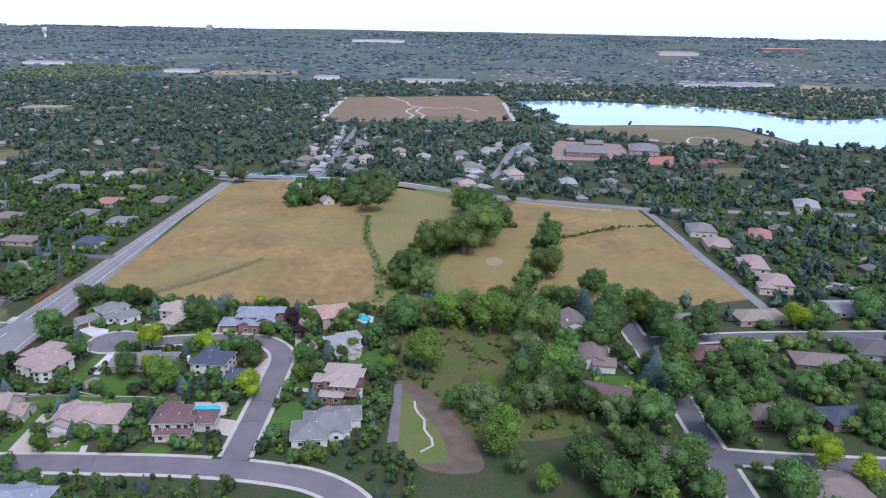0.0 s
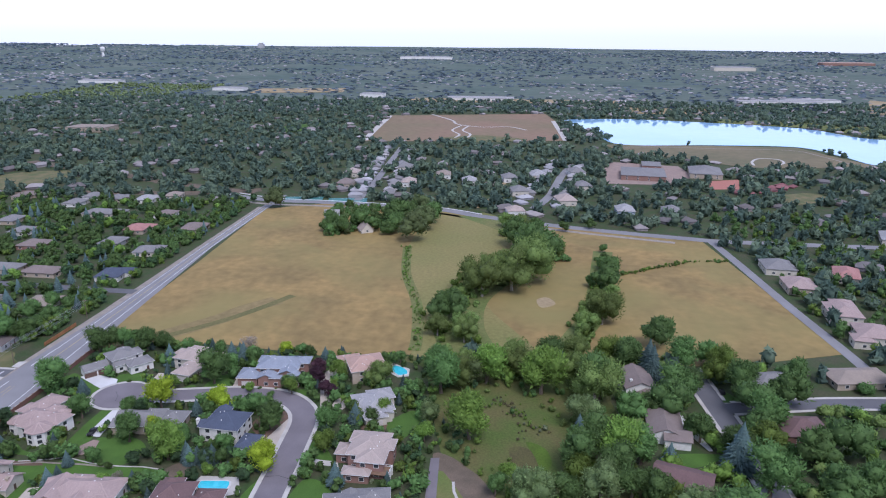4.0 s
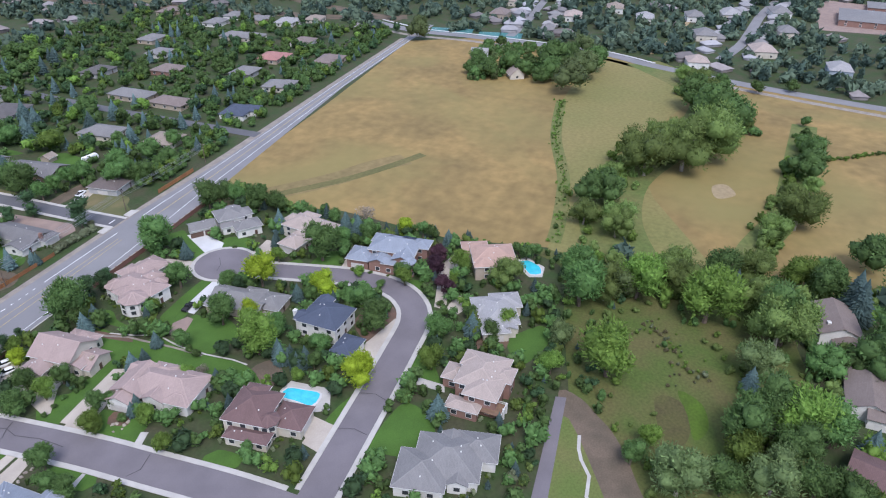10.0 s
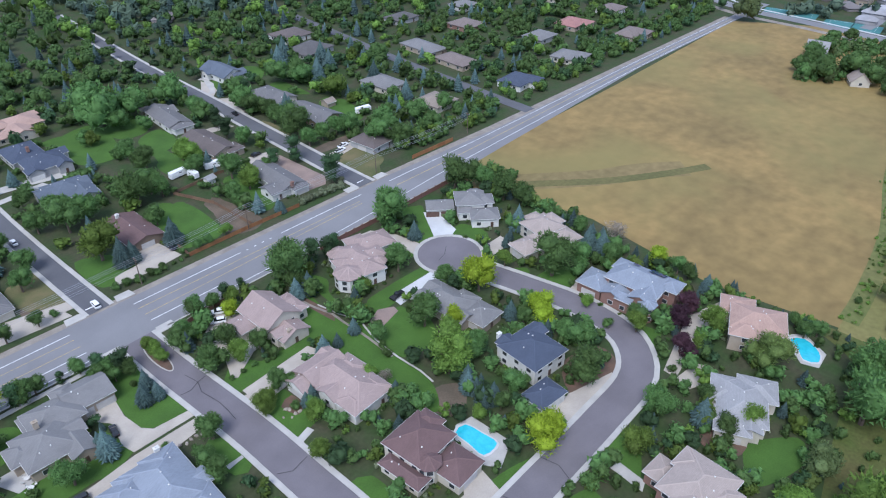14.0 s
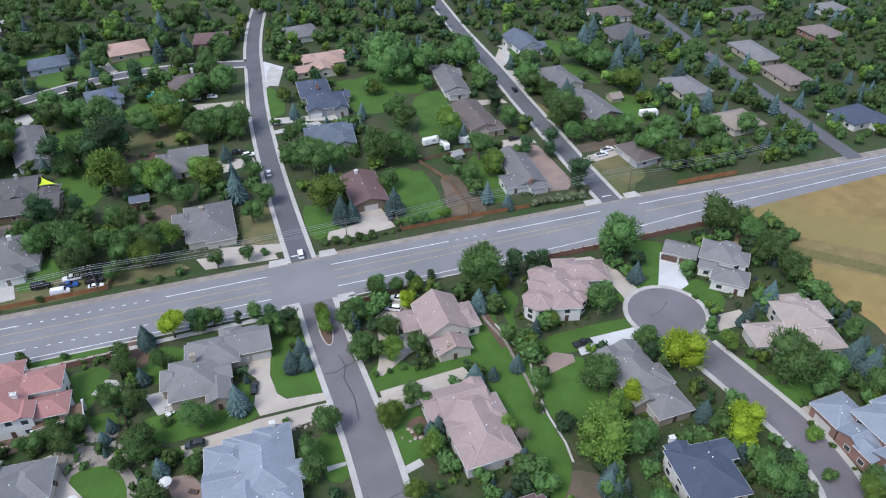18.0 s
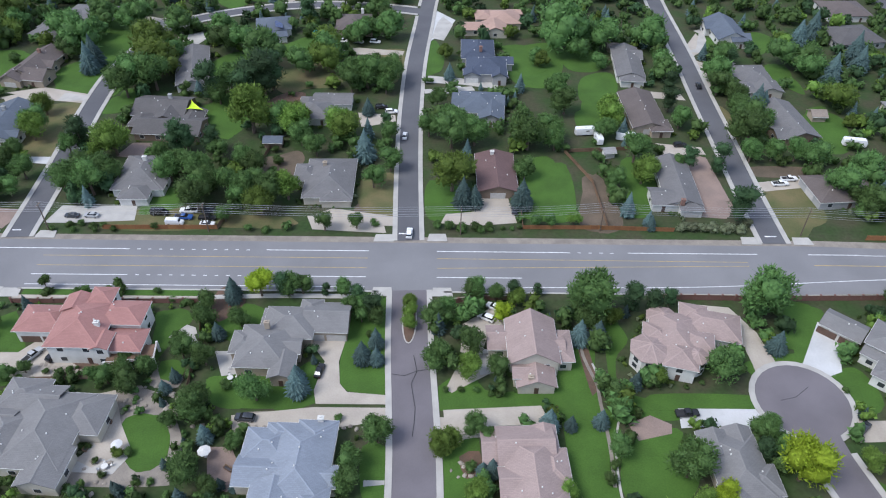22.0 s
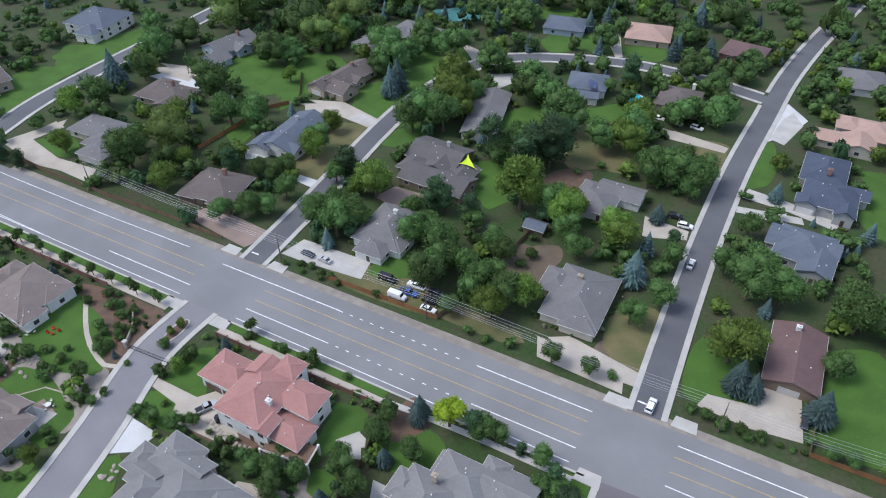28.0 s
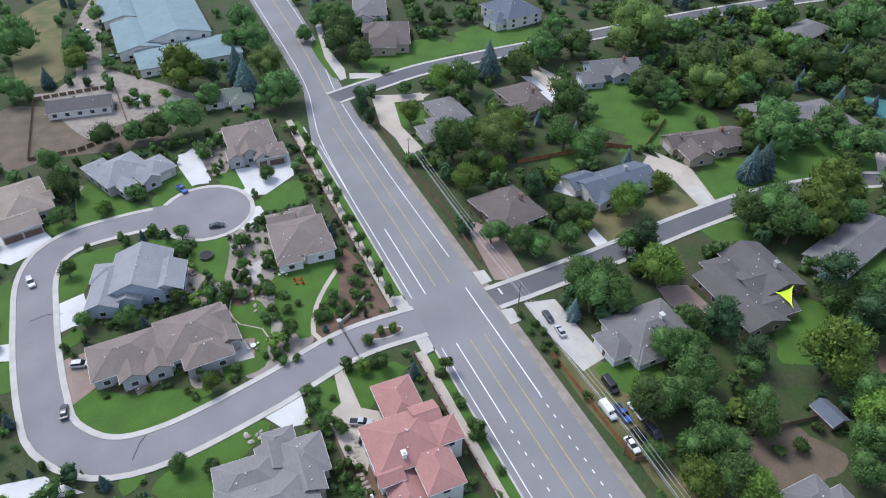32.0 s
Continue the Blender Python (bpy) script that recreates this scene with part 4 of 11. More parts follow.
patch('lawn', [(-96, 85), (-99, 90), (-94, 97.5), (-92, 106), (-87.5, 116), (-85.5, 109), (-82.5, 97.5), (-84, 90.5), (-90, 86)], 0.0849, M['lawn'], 'mown green garden lawn', rounded=True)
patch('lawn', [(-111, 124.5), (-114.5, 132), (-107, 133.5), (-97, 130.5), (-94, 124), (-88, 119.5), (-94, 119), (-98, 123.5)], 0.0853, M['lawn'], 'mown green garden lawn', rounded=True)
patch('lawn', [(-124, 140), (-124, 143.5), (-124, 158.5), (-117, 155.5), (-110.5, 147.5), (-96.5, 142), (-95.5, 139), (-109.5, 138)], 0.0857, M['lawn'], 'mown green garden lawn', rounded=True)
patch('lawn', [(-119, 157.5), (-109.5, 160.5), (-98, 153.5), (-97, 145), (-97.5, 143.5)], 0.0861, M['lawn'], 'mown green garden lawn', rounded=True)
patch('lawn', [(-66, 105), (-74.5, 113.5), (-75, 124), (-72, 123), (-68.5, 116), (-57.5, 112.5), (-63, 101)], 0.0865, M['lawn'], 'mown green garden lawn', rounded=True)
patch('lawn', [(-71.5, 93), (-71.5, 98.5), (-69, 98), (-66.5, 93.5)], 0.0869, M['lawn'], 'mown green garden lawn', rounded=True)
patch('lawn', [(-186.5, 90.5), (-189.5, 96), (-175, 105.5), (-169, 111.5), (-167, 101), (-165.5, 90.5)], 0.0873, M['lawn'], 'mown green garden lawn', rounded=True)
patch('lawn', [(-182.5, 112), (-188, 125.5), (-178.5, 125), (-175.5, 116)], 0.0877, M['lawn'], 'mown green garden lawn', rounded=True)
patch('lawn', [(-180.5, 134), (-177, 145.5), (-173.5, 145.5), (-168.5, 140), (-175, 134)], 0.0881, M['lawn'], 'mown green garden lawn', rounded=True)
patch('lawn', [(-157, 143), (-166.5, 157.5), (-159, 158), (-152.5, 155.5)], 0.0885, M['lawn'], 'mown green garden lawn', rounded=True)
patch('lawn', [(-173, 80.5), (-170.5, 90), (-164.5, 89.5), (-166, 83.5)], 0.0889, M['lawn'], 'mown green garden lawn', rounded=True)
patch('lawn', [(-112.5, 301.5), (-92.5, 310), (-90, 278), (-108, 275.5)], 0.0893, M['lawn'], 'mown green garden lawn', rounded=True)
patch('lawn', [(-55, 214.5), (-47.5, 217), (-44, 207.5), (-56.5, 202.5)], 0.0897, M['lawn'], 'mown green garden lawn', rounded=True)
patch('lawn', [(71, 229.5), (79.5, 232.5), (77, 214.5), (69, 205.5), (62, 209.5)], 0.0901, M['lawn'], 'mown green garden lawn', rounded=True)
patch('lawn', [(166.5, 272), (176, 266), (185.5, 260.5), (183.5, 251.5), (171, 248)], 0.0905, M['lawn'], 'mown green garden lawn', rounded=True)
patch('lawn', [(173.5, 304), (181.5, 297.5), (181, 283.5), (174.5, 292.5)], 0.0909, M['lawn'], 'mown green garden lawn', rounded=True)
patch('lawn', [(69, 320), (83, 309.5), (76.5, 299), (67, 302.5)], 0.0913, M['lawn'], 'mown green garden lawn', rounded=True)
patch('lawn', [(-48, 269.5), (-41, 273.5), (-37, 254), (-43, 252.5)], 0.0917, M['lawn'], 'mown green garden lawn', rounded=True)
patch('lawn', [(131.5, 102), (144, 96), (139.5, 93), (130, 92.5)], 0.0921, M['lawn'], 'mown green garden lawn', rounded=True)
patch('lawn', [(82.5, 122.5), (91.5, 120.5), (93.5, 112.5), (86.5, 104.5), (77.5, 109)], 0.0925, M['lawn'], 'mown green garden lawn', rounded=True)
patch('lawn', [(66, 126), (72, 120.5), (75.5, 97.5), (68.5, 86), (65, 93), (67.5, 111.5)], 0.0929, M['lawn'], 'mown green garden lawn', rounded=True)
patch('lawn', [(-203.5, 205), (-194, 215), (-182, 208.5), (-187, 202.5)], 0.0933, M['lawn'], 'mown green garden lawn', rounded=True)
patch('lawn', [(-255.5, 212), (-243.5, 241.5), (-230, 238), (-232.5, 208)], 0.0937, M['lawn'], 'mown green garden lawn', rounded=True)
patch('lawn', [(-229.5, 201.5), (-227, 227.5), (-221, 229), (-224, 200)], 0.0941, M['lawn'], 'mown green garden lawn', rounded=True)
patch('lawn', [(-272.5, 199), (-237, 196), (-235, 191.5), (-269, 192)], 0.0945, M['lawn'], 'mown green garden lawn', rounded=True)
patch('lawn', [(-257.5, 260.5), (-244.5, 300), (-236.5, 293), (-235, 262.5), (-245.5, 258)], 0.0949, M['lawn'], 'mown green garden lawn', rounded=True)
patch('lawn', [(-182, 285), (-169, 302), (-158.5, 283), (-166, 274)], 0.0953, M['lawn'], 'mown green garden lawn', rounded=True)
patch('lawn', [(-156.5, 281), (-155.5, 309), (-142.5, 312), (-135, 291.5), (-139.5, 276), (-150, 277)], 0.0957, M['lawn'], 'mown green garden lawn', rounded=True)
patch('lawn', [(-148.5, 247), (-141, 258), (-135.5, 246.5), (-136.5, 238.5)], 0.0961, M['lawn'], 'mown green garden lawn', rounded=True)
patch('lawn', [(-121.5, 296), (-111.5, 309.5), (-102, 308), (-98.5, 280), (-110.5, 278.5)], 0.0965, M['lawn'], 'mown green garden lawn', rounded=True)
patch('lawn', [(-117, 318), (-109, 344.5), (-95, 335), (-104.5, 311.5)], 0.0969, M['lawn'], 'mown green garden lawn', rounded=True)
patch('lawn', [(-92.5, 265), (-89, 277), (-82, 270.5), (-84.5, 264)], 0.0973, M['lawn'], 'mown green garden lawn', rounded=True)
patch('lawn', [(-60, 304.5), (-50.5, 317), (-45, 301.5), (-51, 292)], 0.0977, M['lawn'], 'mown green garden lawn', rounded=True)
patch('lawn', [(-35.5, 318.5), (-22.5, 333.5), (-19.5, 323), (-30.5, 312.5)], 0.0981, M['lawn'], 'mown green garden lawn', rounded=True)
patch('lawn', [(-73.5, 375), (-61.5, 384), (-57, 370.5), (-65.5, 364)], 0.0985, M['lawn'], 'mown green garden lawn', rounded=True)
patch('lawn', [(-39, 384), (-20.5, 392), (-20, 376.5), (-33.5, 375.5)], 0.0989, M['lawn'], 'mown green garden lawn', rounded=True)
patch('lawn', [(-56.5, 266), (-47.5, 273), (-41, 262), (-45.5, 255)], 0.0993, M['lawn'], 'mown green garden lawn', rounded=True)
patch('lawn', [(-87.5, 411), (-65, 411.5), (-66, 407), (-83.5, 397)], 0.0997, M['lawn'], 'mown green garden lawn', rounded=True)
patch('terrace', [(-42.5, 123.5), (-38, 126.5), (-31, 116), (-33, 112), (-43, 112.5), (-41, 117.5)], 0.1002, M['concrete'], 'pale concrete paving')
patch('terrace', [(-84, 198), (-82, 206.5), (-58.5, 207), (-57, 199.5), (-75, 198)], 0.1006, M['concrete'], 'pale concrete paving')
patch('terrace', [(68, 79.5), (73, 78.5), (73.5, 66), (65.5, 62.5), (63.5, 66), (64.5, 76.5)], 0.1010, M['concrete'], 'pale concrete paving')
patch('terrace', [(83.5, 45.5), (86.5, 45), (85.5, 35.5), (82.5, 34.5)], 0.1014, M['concrete'], 'pale concrete paving')
patch('terrace', [(159, 33), (164, 28.5), (159, 20.5), (152, 20), (150.5, 24.5)], 0.1018, M['concrete'], 'pale concrete paving')
patch('terrace', [(34.5, 104.5), (42, 106.5), (42.5, 104.5), (35, 102.5)], 0.1022, M['concrete'], 'pale concrete paving')
patch('terrace', [(141.5, -106.5), (143.5, -128.5), (141, -127.5), (139, -106)], 0.1026, M['concrete'], 'pale concrete paving')
patch('terrace', [(-19.5, 147), (-12.5, 147), (-10.5, 140), (-16, 139)], 0.1030, M['concrete'], 'pale concrete paving')
patch('terrace', [(-31.5, 151), (-28, 155), (-24.5, 150), (-29.5, 148)], 0.1034, M['concrete'], 'pale concrete paving')
patch('terrace', [(-32.5, 151.5), (-29, 156), (-26.5, 155), (-25.5, 153), (-28.5, 151)], 0.1038, M['concrete'], 'pale concrete paving')
patch('terrace', [(21, 111), (25.5, 111), (25.5, 110), (21, 109.5)], 0.1042, M['concrete'], 'pale concrete paving')
patch('terrace', [(46, 147), (53, 148), (52.5, 141), (47, 140)], 0.1046, M['concrete'], 'pale concrete paving')
patch('terrace', [(-129.5, 133), (-131, 138), (-122, 134.5), (-120.5, 130)], 0.1050, M['concrete'], 'pale concrete paving')
patch('terrace', [(-301.5, 204), (-289.5, 203), (-261.5, 198), (-241, 198.5), (-232, 196.5), (-231, 193.5), (-254.5, 194), (-295, 201)], 0.1054, M['concrete'], 'pale concrete paving')
patch('terrace', [(-236, 199), (-228, 217.5), (-234.5, 255.5), (-230.5, 254.5), (-224, 216.5), (-231, 197.5)], 0.1058, M['concrete'], 'pale concrete paving')
patch('driveway', [(137, 159), (140.5, 155), (136.5, 142), (131.5, 140), (127, 143.5)], 0.1003, M['white_drive'], 'pale new concrete driveway')
patch('driveway', [(93, 130.5), (112.5, 130.5), (115, 123.5), (108.5, 125), (99.5, 125.5), (92.5, 125)], 0.1007, M['white_drive'], 'pale new concrete driveway')
patch('driveway', [(40, 294), (55, 294.5), (54.5, 289.5), (41, 289.5)], 0.1011, M['white_drive'], 'pale new concrete driveway')
patch('driveway', [(37.5, 286), (44.5, 288), (44, 282.5), (37.5, 281.5)], 0.1015, M['white_drive'], 'pale new concrete driveway')
patch('driveway', [(-205, 264), (-199.5, 273), (-179.5, 269), (-178, 264)], 0.1023, M['white_drive'], 'pale new concrete driveway')
patch('driveway', [(-104.5, 234), (-96.5, 234), (-95, 229.5), (-103, 230.5)], 0.1027, M['white_drive'], 'pale new concrete driveway')
patch('driveway', [(-132, 237.5), (-124, 241.5), (-121.5, 237), (-127, 233)], 0.1031, M['white_drive'], 'pale new concrete driveway')
patch('driveway', [(30.5, 330), (30.5, 353.5), (34.5, 363), (43, 352.5), (38.5, 339), (30.5, 328)], 0.1039, M['white_drive'], 'pale new concrete driveway')
patch('driveway', [(-183, 145), (-185, 159.5), (-170, 157.5), (-163, 140.5), (-167.5, 138.5), (-171.5, 146)], 0.1043, M['white_drive'], 'pale new concrete driveway')
patch('driveway', [(-195, 122), (-202, 130), (-178, 131.5), (-177, 125)], 0.1047, M['white_drive'], 'pale new concrete driveway')
patch('driveway', [(-158.5, 132.5), (-157, 143), (-152, 143.5), (-145.5, 136.5), (-150.5, 132.5)], 0.1051, M['white_drive'], 'pale new concrete driveway')
patch('driveway', [(-174, 68), (-176, 77.5), (-163, 83.5), (-157, 71), (-159.5, 68)], 0.1055, M['white_drive'], 'pale new concrete driveway')
patch('driveway', [(-132.5, 83), (-133, 90), (-123.5, 91), (-123.5, 86), (-127, 83)], 0.1059, M['white_drive'], 'pale new concrete driveway')
patch('driveway', [(-124, 69), (-123, 73), (-116.5, 73), (-118, 69)], 0.1063, M['white_drive'], 'pale new concrete driveway')
patch('driveway', [(-80, 70), (-78.5, 78.5), (-71, 86), (-72, 80.5), (-76.5, 70)], 0.1067, M['white_drive'], 'pale new concrete driveway')
patch('driveway', [(-75.5, 124.5), (-79.5, 134.5), (-69, 134), (-70, 128)], 0.1071, M['white_drive'], 'pale new concrete driveway')
patch('driveway', [(137.5, -87.5), (130.5, -89.5), (105.5, -95), (105, -93.5), (122, -86.5)], 0.1075, M['white_drive'], 'pale new concrete driveway')
patch('driveway', [(-134, 82.5), (-136, 89.5), (-126, 90.5), (-123.5, 86), (-122.5, 83)], 0.1079, M['white_drive'], 'pale new concrete driveway')
patch('driveway', [(-198.5, 123.5), (-199.5, 130.5), (-176.5, 130.5), (-177.5, 125)], 0.1083, M['white_drive'], 'pale new concrete driveway')
patch('driveway', [(-181.5, 140), (-164.5, 141), (-162.5, 146), (-170, 157.5), (-179, 159), (-180, 152)], 0.1087, M['white_drive'], 'pale new concrete driveway')
patch('driveway', [(-169, 69.5), (-174.5, 77.5), (-162.5, 84), (-156, 77)], 0.1091, M['white_drive'], 'pale new concrete driveway')
patch('lawn', [(-58, 205.5), (-33, 205.5), (-31.5, 196), (-65.5, 195.5)], 0.0414, M['dry_lawn'], 'dry patchy yard grass', rounded=True)
patch('lawn', [(10.5, 222), (21.5, 225.5), (23.5, 203.5), (12, 206.5)], 0.0418, M['dry_lawn'], 'dry patchy yard grass', rounded=True)
patch('lawn', [(-29.5, 308), (-17.5, 316), (-5.5, 298), (-6.5, 286), (-26, 288)], 0.0422, M['dry_lawn'], 'dry patchy yard grass', rounded=True)
patch('lawn', [(-111, 247.5), (-107, 268), (-99.5, 268), (-97.5, 244), (-102.5, 233.5)], 0.0426, M['dry_lawn'], 'dry patchy yard grass', rounded=True)
patch('lawn', [(141, 216), (158.5, 221), (157, 209), (148, 194.5), (142.5, 193)], 0.0430, M['dry_lawn'], 'dry patchy yard grass', rounded=True)
patch('lawn', [(141, 273), (146.5, 269), (143.5, 245), (138, 241.5)], 0.0434, M['dry_lawn'], 'dry patchy yard grass', rounded=True)
patch('lawn', [(-110.5, 238.5), (-108, 248), (-101, 256), (-94.5, 243), (-97.5, 234), (-102.5, 231)], 0.0438, M['dry_lawn'], 'dry patchy yard grass', rounded=True)
patch('lawn', [(-111.5, 262), (-99, 264), (-97, 254), (-106, 255.5)], 0.0442, M['dry_lawn'], 'dry patchy yard grass', rounded=True)
patch('lawn', [(-34.5, 307), (-24.5, 317), (-16, 297), (-17.5, 284), (-27.5, 282.5)], 0.0446, M['dry_lawn'], 'dry patchy yard grass', rounded=True)
patch('lawn', [(8.5, 318.5), (20.5, 320.5), (19, 307.5), (14, 304.5)], 0.0450, M['dry_lawn'], 'dry patchy yard grass', rounded=True)
patch('lawn', [(9.5, 298.5), (18, 303), (19, 291.5), (13, 288.5)], 0.0454, M['dry_lawn'], 'dry patchy yard grass', rounded=True)
patch('lawn', [(-351.5, 69), (-374.5, 89.5), (-314.5, 90), (-278, 89), (-279, 74), (-310.5, 69.5)], 0.0458, M['dry_lawn'], 'dry patchy yard grass', rounded=True)
patch('lawn', [(-28, 306.5), (-21, 319.5), (-10, 304.5), (-4, 288.5), (-17.5, 285), (-27, 288.5)], 0.0462, M['dry_lawn'], 'dry patchy yard grass', rounded=True)
patch('lawn', [(143, 217), (155.5, 217.5), (157.5, 203), (145.5, 198), (142, 204.5)], 0.0466, M['dry_lawn'], 'dry patchy yard grass', rounded=True)
patch('lawn', [(-120, 253.5), (-107.5, 258), (-97, 239), (-107, 236)], 0.0470, M['dry_lawn'], 'dry patchy yard grass', rounded=True)
patch('lawn', [(6, 314), (19, 319.5), (20.5, 301.5), (10, 301)], 0.0474, M['dry_lawn'], 'dry patchy yard grass', rounded=True)
patch('yard', [(-25.5, 234.5), (-11.5, 233), (-11, 218.5), (-26, 218)], 0.0305, M['dirt'], 'bare earth yard', rounded=True)
patch('yard', [(84, 224.5), (89.5, 225), (93, 210.5), (92.5, 198), (83.5, 197.5)], 0.0309, M['dirt'], 'bare earth yard', rounded=True)
patch('yard', [(-257, 66), (-253, 86), (-238, 109.5), (-236.5, 124), (-217, 125.5), (-209.5, 112.5), (-213.5, 85), (-213.5, 67)], 0.0313, M['dirt'], 'bare earth yard', rounded=True)
patch('yard', [(94, 3.4), (92.5, -3), (87, -8.4), (82, -13), (74, -17.6), (66, -21), (55, -26), (44, -29.5), (34, -29), (33, -14), (44, -2), (60, 0.4), (80, 1)], 0.0317, M['dirt'], 'worn bare earth round the park green', rounded=True)
patch('yard', [(73.5, 92.5), (80, 88), (73.5, 81.5), (67.5, 86)], 0.0321, M['dirt'], 'bare earth yard', rounded=True)
patch('yard', [(-24, 231.5), (-13, 239.5), (-10.5, 230.5), (-22.5, 221)], 0.0325, M['dirt'], 'bare earth yard', rounded=True)
patch('yard', [(10, 208), (19, 217), (22.5, 210), (21.5, 204), (11.5, 203)], 0.0329, M['dirt'], 'bare earth yard', rounded=True)
patch('yard', [(86, 224.5), (91, 224), (88.5, 200), (84, 196), (79.5, 201)], 0.0333, M['dirt'], 'bare earth yard', rounded=True)
patch('yard', [(142.5, 232), (162, 232), (159.5, 226.5), (142.5, 226.5)], 0.0337, M['dirt'], 'bare earth yard', rounded=True)
patch('yard', [(71, 90.5), (76.5, 89.5), (75.5, 83), (69, 82.5)], 0.0341, M['dirt'], 'bare earth yard', rounded=True)
patch('driveway', [(123.5, 234), (126.5, 235.5), (130, 208.5), (127, 204), (117.5, 205)], 0.1006, M['pink_drive'], 'reddish paved driveway')
patch('driveway', [(-123.5, 200), (-117.5, 206.5), (-88.5, 204), (-88, 198.5), (-106.5, 199.5)], 0.1010, M['pink_drive'], 'reddish paved driveway')
patch('driveway', [(-112, 83), (-113, 90.5), (-100.5, 91.5), (-96, 84.5)], 0.1014, M['pink_drive'], 'reddish paved driveway')
patch('driveway', [(-103.5, 97.5), (-105, 103.5), (-95, 104), (-93, 99)], 0.1018, M['pink_drive'], 'reddish paved driveway')
patch('driveway', [(-14.5, 119), (-9, 119), (-5, 112), (-7.5, 108), (-12, 109.5)], 0.1022, M['pink_drive'], 'reddish paved driveway')
patch('driveway', [(80.5, 126), (86, 128.5), (90.5, 126), (90, 123.5), (82, 121.5)], 0.1026, M['pink_drive'], 'reddish paved driveway')
patch('driveway', [(-102.5, 122), (-100.5, 128.5), (-94.5, 127), (-95.5, 120)], 0.1030, M['pink_drive'], 'reddish paved driveway')
patch('driveway', [(-111.5, 84.5), (-113, 90.5), (-103, 92.5), (-101.5, 85)], 0.1034, M['pink_drive'], 'reddish paved driveway')
patch('driveway', [(123.5, 240), (129, 237.5), (130, 209.5), (126, 203), (116.5, 204), (118, 221)], 0.1038, M['pink_drive'], 'reddish paved driveway')
patch('driveway', [(-122.5, 199.5), (-108.5, 203), (-93.5, 200.5), (-95.5, 195), (-115.5, 197.5)], 0.1042, M['pink_drive'], 'reddish paved driveway')
patch('garden_bed', [(-30.5, 269.5), (-26, 279.5), (-16.5, 280.5), (-18.5, 264.5)], 0.0857, M['mulch'], 'bark-mulched garden bed', rounded=True)
patch('garden_bed', [(-61.5, 142.5), (-49, 141.5), (-42, 140), (-46.5, 138), (-58.5, 138)], 0.0861, M['mulch'], 'bark-mulched garden bed', rounded=True)
patch('garden_bed', [(-22.5, 170.5), (-15.5, 165), (-21, 157), (-24.5, 164.5)], 0.0865, M['mulch'], 'bark-mulched garden bed', rounded=True)
patch('garden_bed', [(-126.5, 159.5), (-116.5, 163), (-94, 163), (-90.5, 155.5), (-96, 148), (-108, 153.5)], 0.0869, M['mulch'], 'bark-mulched garden bed', rounded=True)
patch('garden_bed', [(-67, 138.5), (-66.5, 143), (-56, 144.5), (-50, 141), (-56, 138)], 0.0873, M['mulch'], 'bark-mulched garden bed', rounded=True)
patch('garden_bed', [(105.5, 73), (118, 69.5), (115, 60.5), (107, 58.5), (96.5, 63)], 0.0877, M['mulch'], 'bark-mulched garden bed', rounded=True)
patch('garden_bed', [(112, 32.5), (113.5, 23.5), (106, 23.5), (105, 31.5)], 0.0881, M['mulch'], 'bark-mulched garden bed', rounded=True)
patch('garden_bed', [(72, 152.5), (74, 154.5), (75.5, 136), (73.5, 134)], 0.0885, M['mulch'], 'bark-mulched garden bed', rounded=True)
patch('garden_bed', [(41.5, 117), (46, 118.5), (46, 112.5), (43, 111.5)], 0.0889, M['mulch'], 'bark-mulched garden bed', rounded=True)
patch('garden_bed', [(-98.5, 145), (-98, 154.5), (-101.5, 160.5), (-94.5, 158), (-91.5, 149), (-93.5, 142)], 0.0893, M['mulch'], 'bark-mulched garden bed', rounded=True)
patch('garden_bed', [(-63, 144.5), (-56.5, 148), (-43.5, 140.5), (-50, 138)], 0.0897, M['mulch'], 'bark-mulched garden bed', rounded=True)
patch('garden_bed', [(-96, 143.5), (-97, 151.5), (-100.5, 164), (-97, 164), (-92.5, 148.5)], 0.0901, M['mulch'], 'bark-mulched garden bed', rounded=True)
patch('garden_bed', [(-28.5, 275.5), (-23, 281.5), (-20, 274.5), (-26.5, 271.5)], 0.0905, M['mulch'], 'bark-mulched garden bed', rounded=True)
patch('yard', [(-325.5, 95.5), (-368, 105), (-365, 111.5), (-307.5, 106), (-264.5, 107.5), (-239.5, 128.5), (-228.5, 131), (-248.5, 96), (-266.5, 78), (-271, 93)], 0.0318, M['gravel'], 'pale gravel yard', rounded=True)
patch('yard', [(-39.5, 135), (-32, 134.5), (-24.5, 128), (-24.5, 119.5), (-31.5, 127.5), (-36.5, 127.5)], 0.0322, M['gravel'], 'pale gravel yard', rounded=True)
patch('yard', [(-8, 128.5), (14.5, 129.5), (24, 130), (24, 129), (-7.5, 127.5)], 0.0326, M['gravel'], 'pale gravel yard', rounded=True)
patch('yard', [(-32.5, 141.5), (-26, 140.5), (-25.5, 135.5), (-32.5, 136)], 0.0330, M['gravel'], 'pale gravel yard', rounded=True)
patch('yard', [(-113.5, 98.5), (-118.5, 129), (-113.5, 129.5), (-107.5, 100)], 0.0334, M['gravel'], 'pale gravel yard', rounded=True)
patch('yard', [(-133.5, 125), (-132, 140.5), (-112, 138.5), (-108, 131.5), (-119, 128)], 0.0338, M['gravel'], 'pale gravel yard', rounded=True)
patch('yard', [(-192.5, 90), (-191, 93.5), (-164, 91), (-164.5, 89.5)], 0.0342, M['gravel'], 'pale gravel yard', rounded=True)
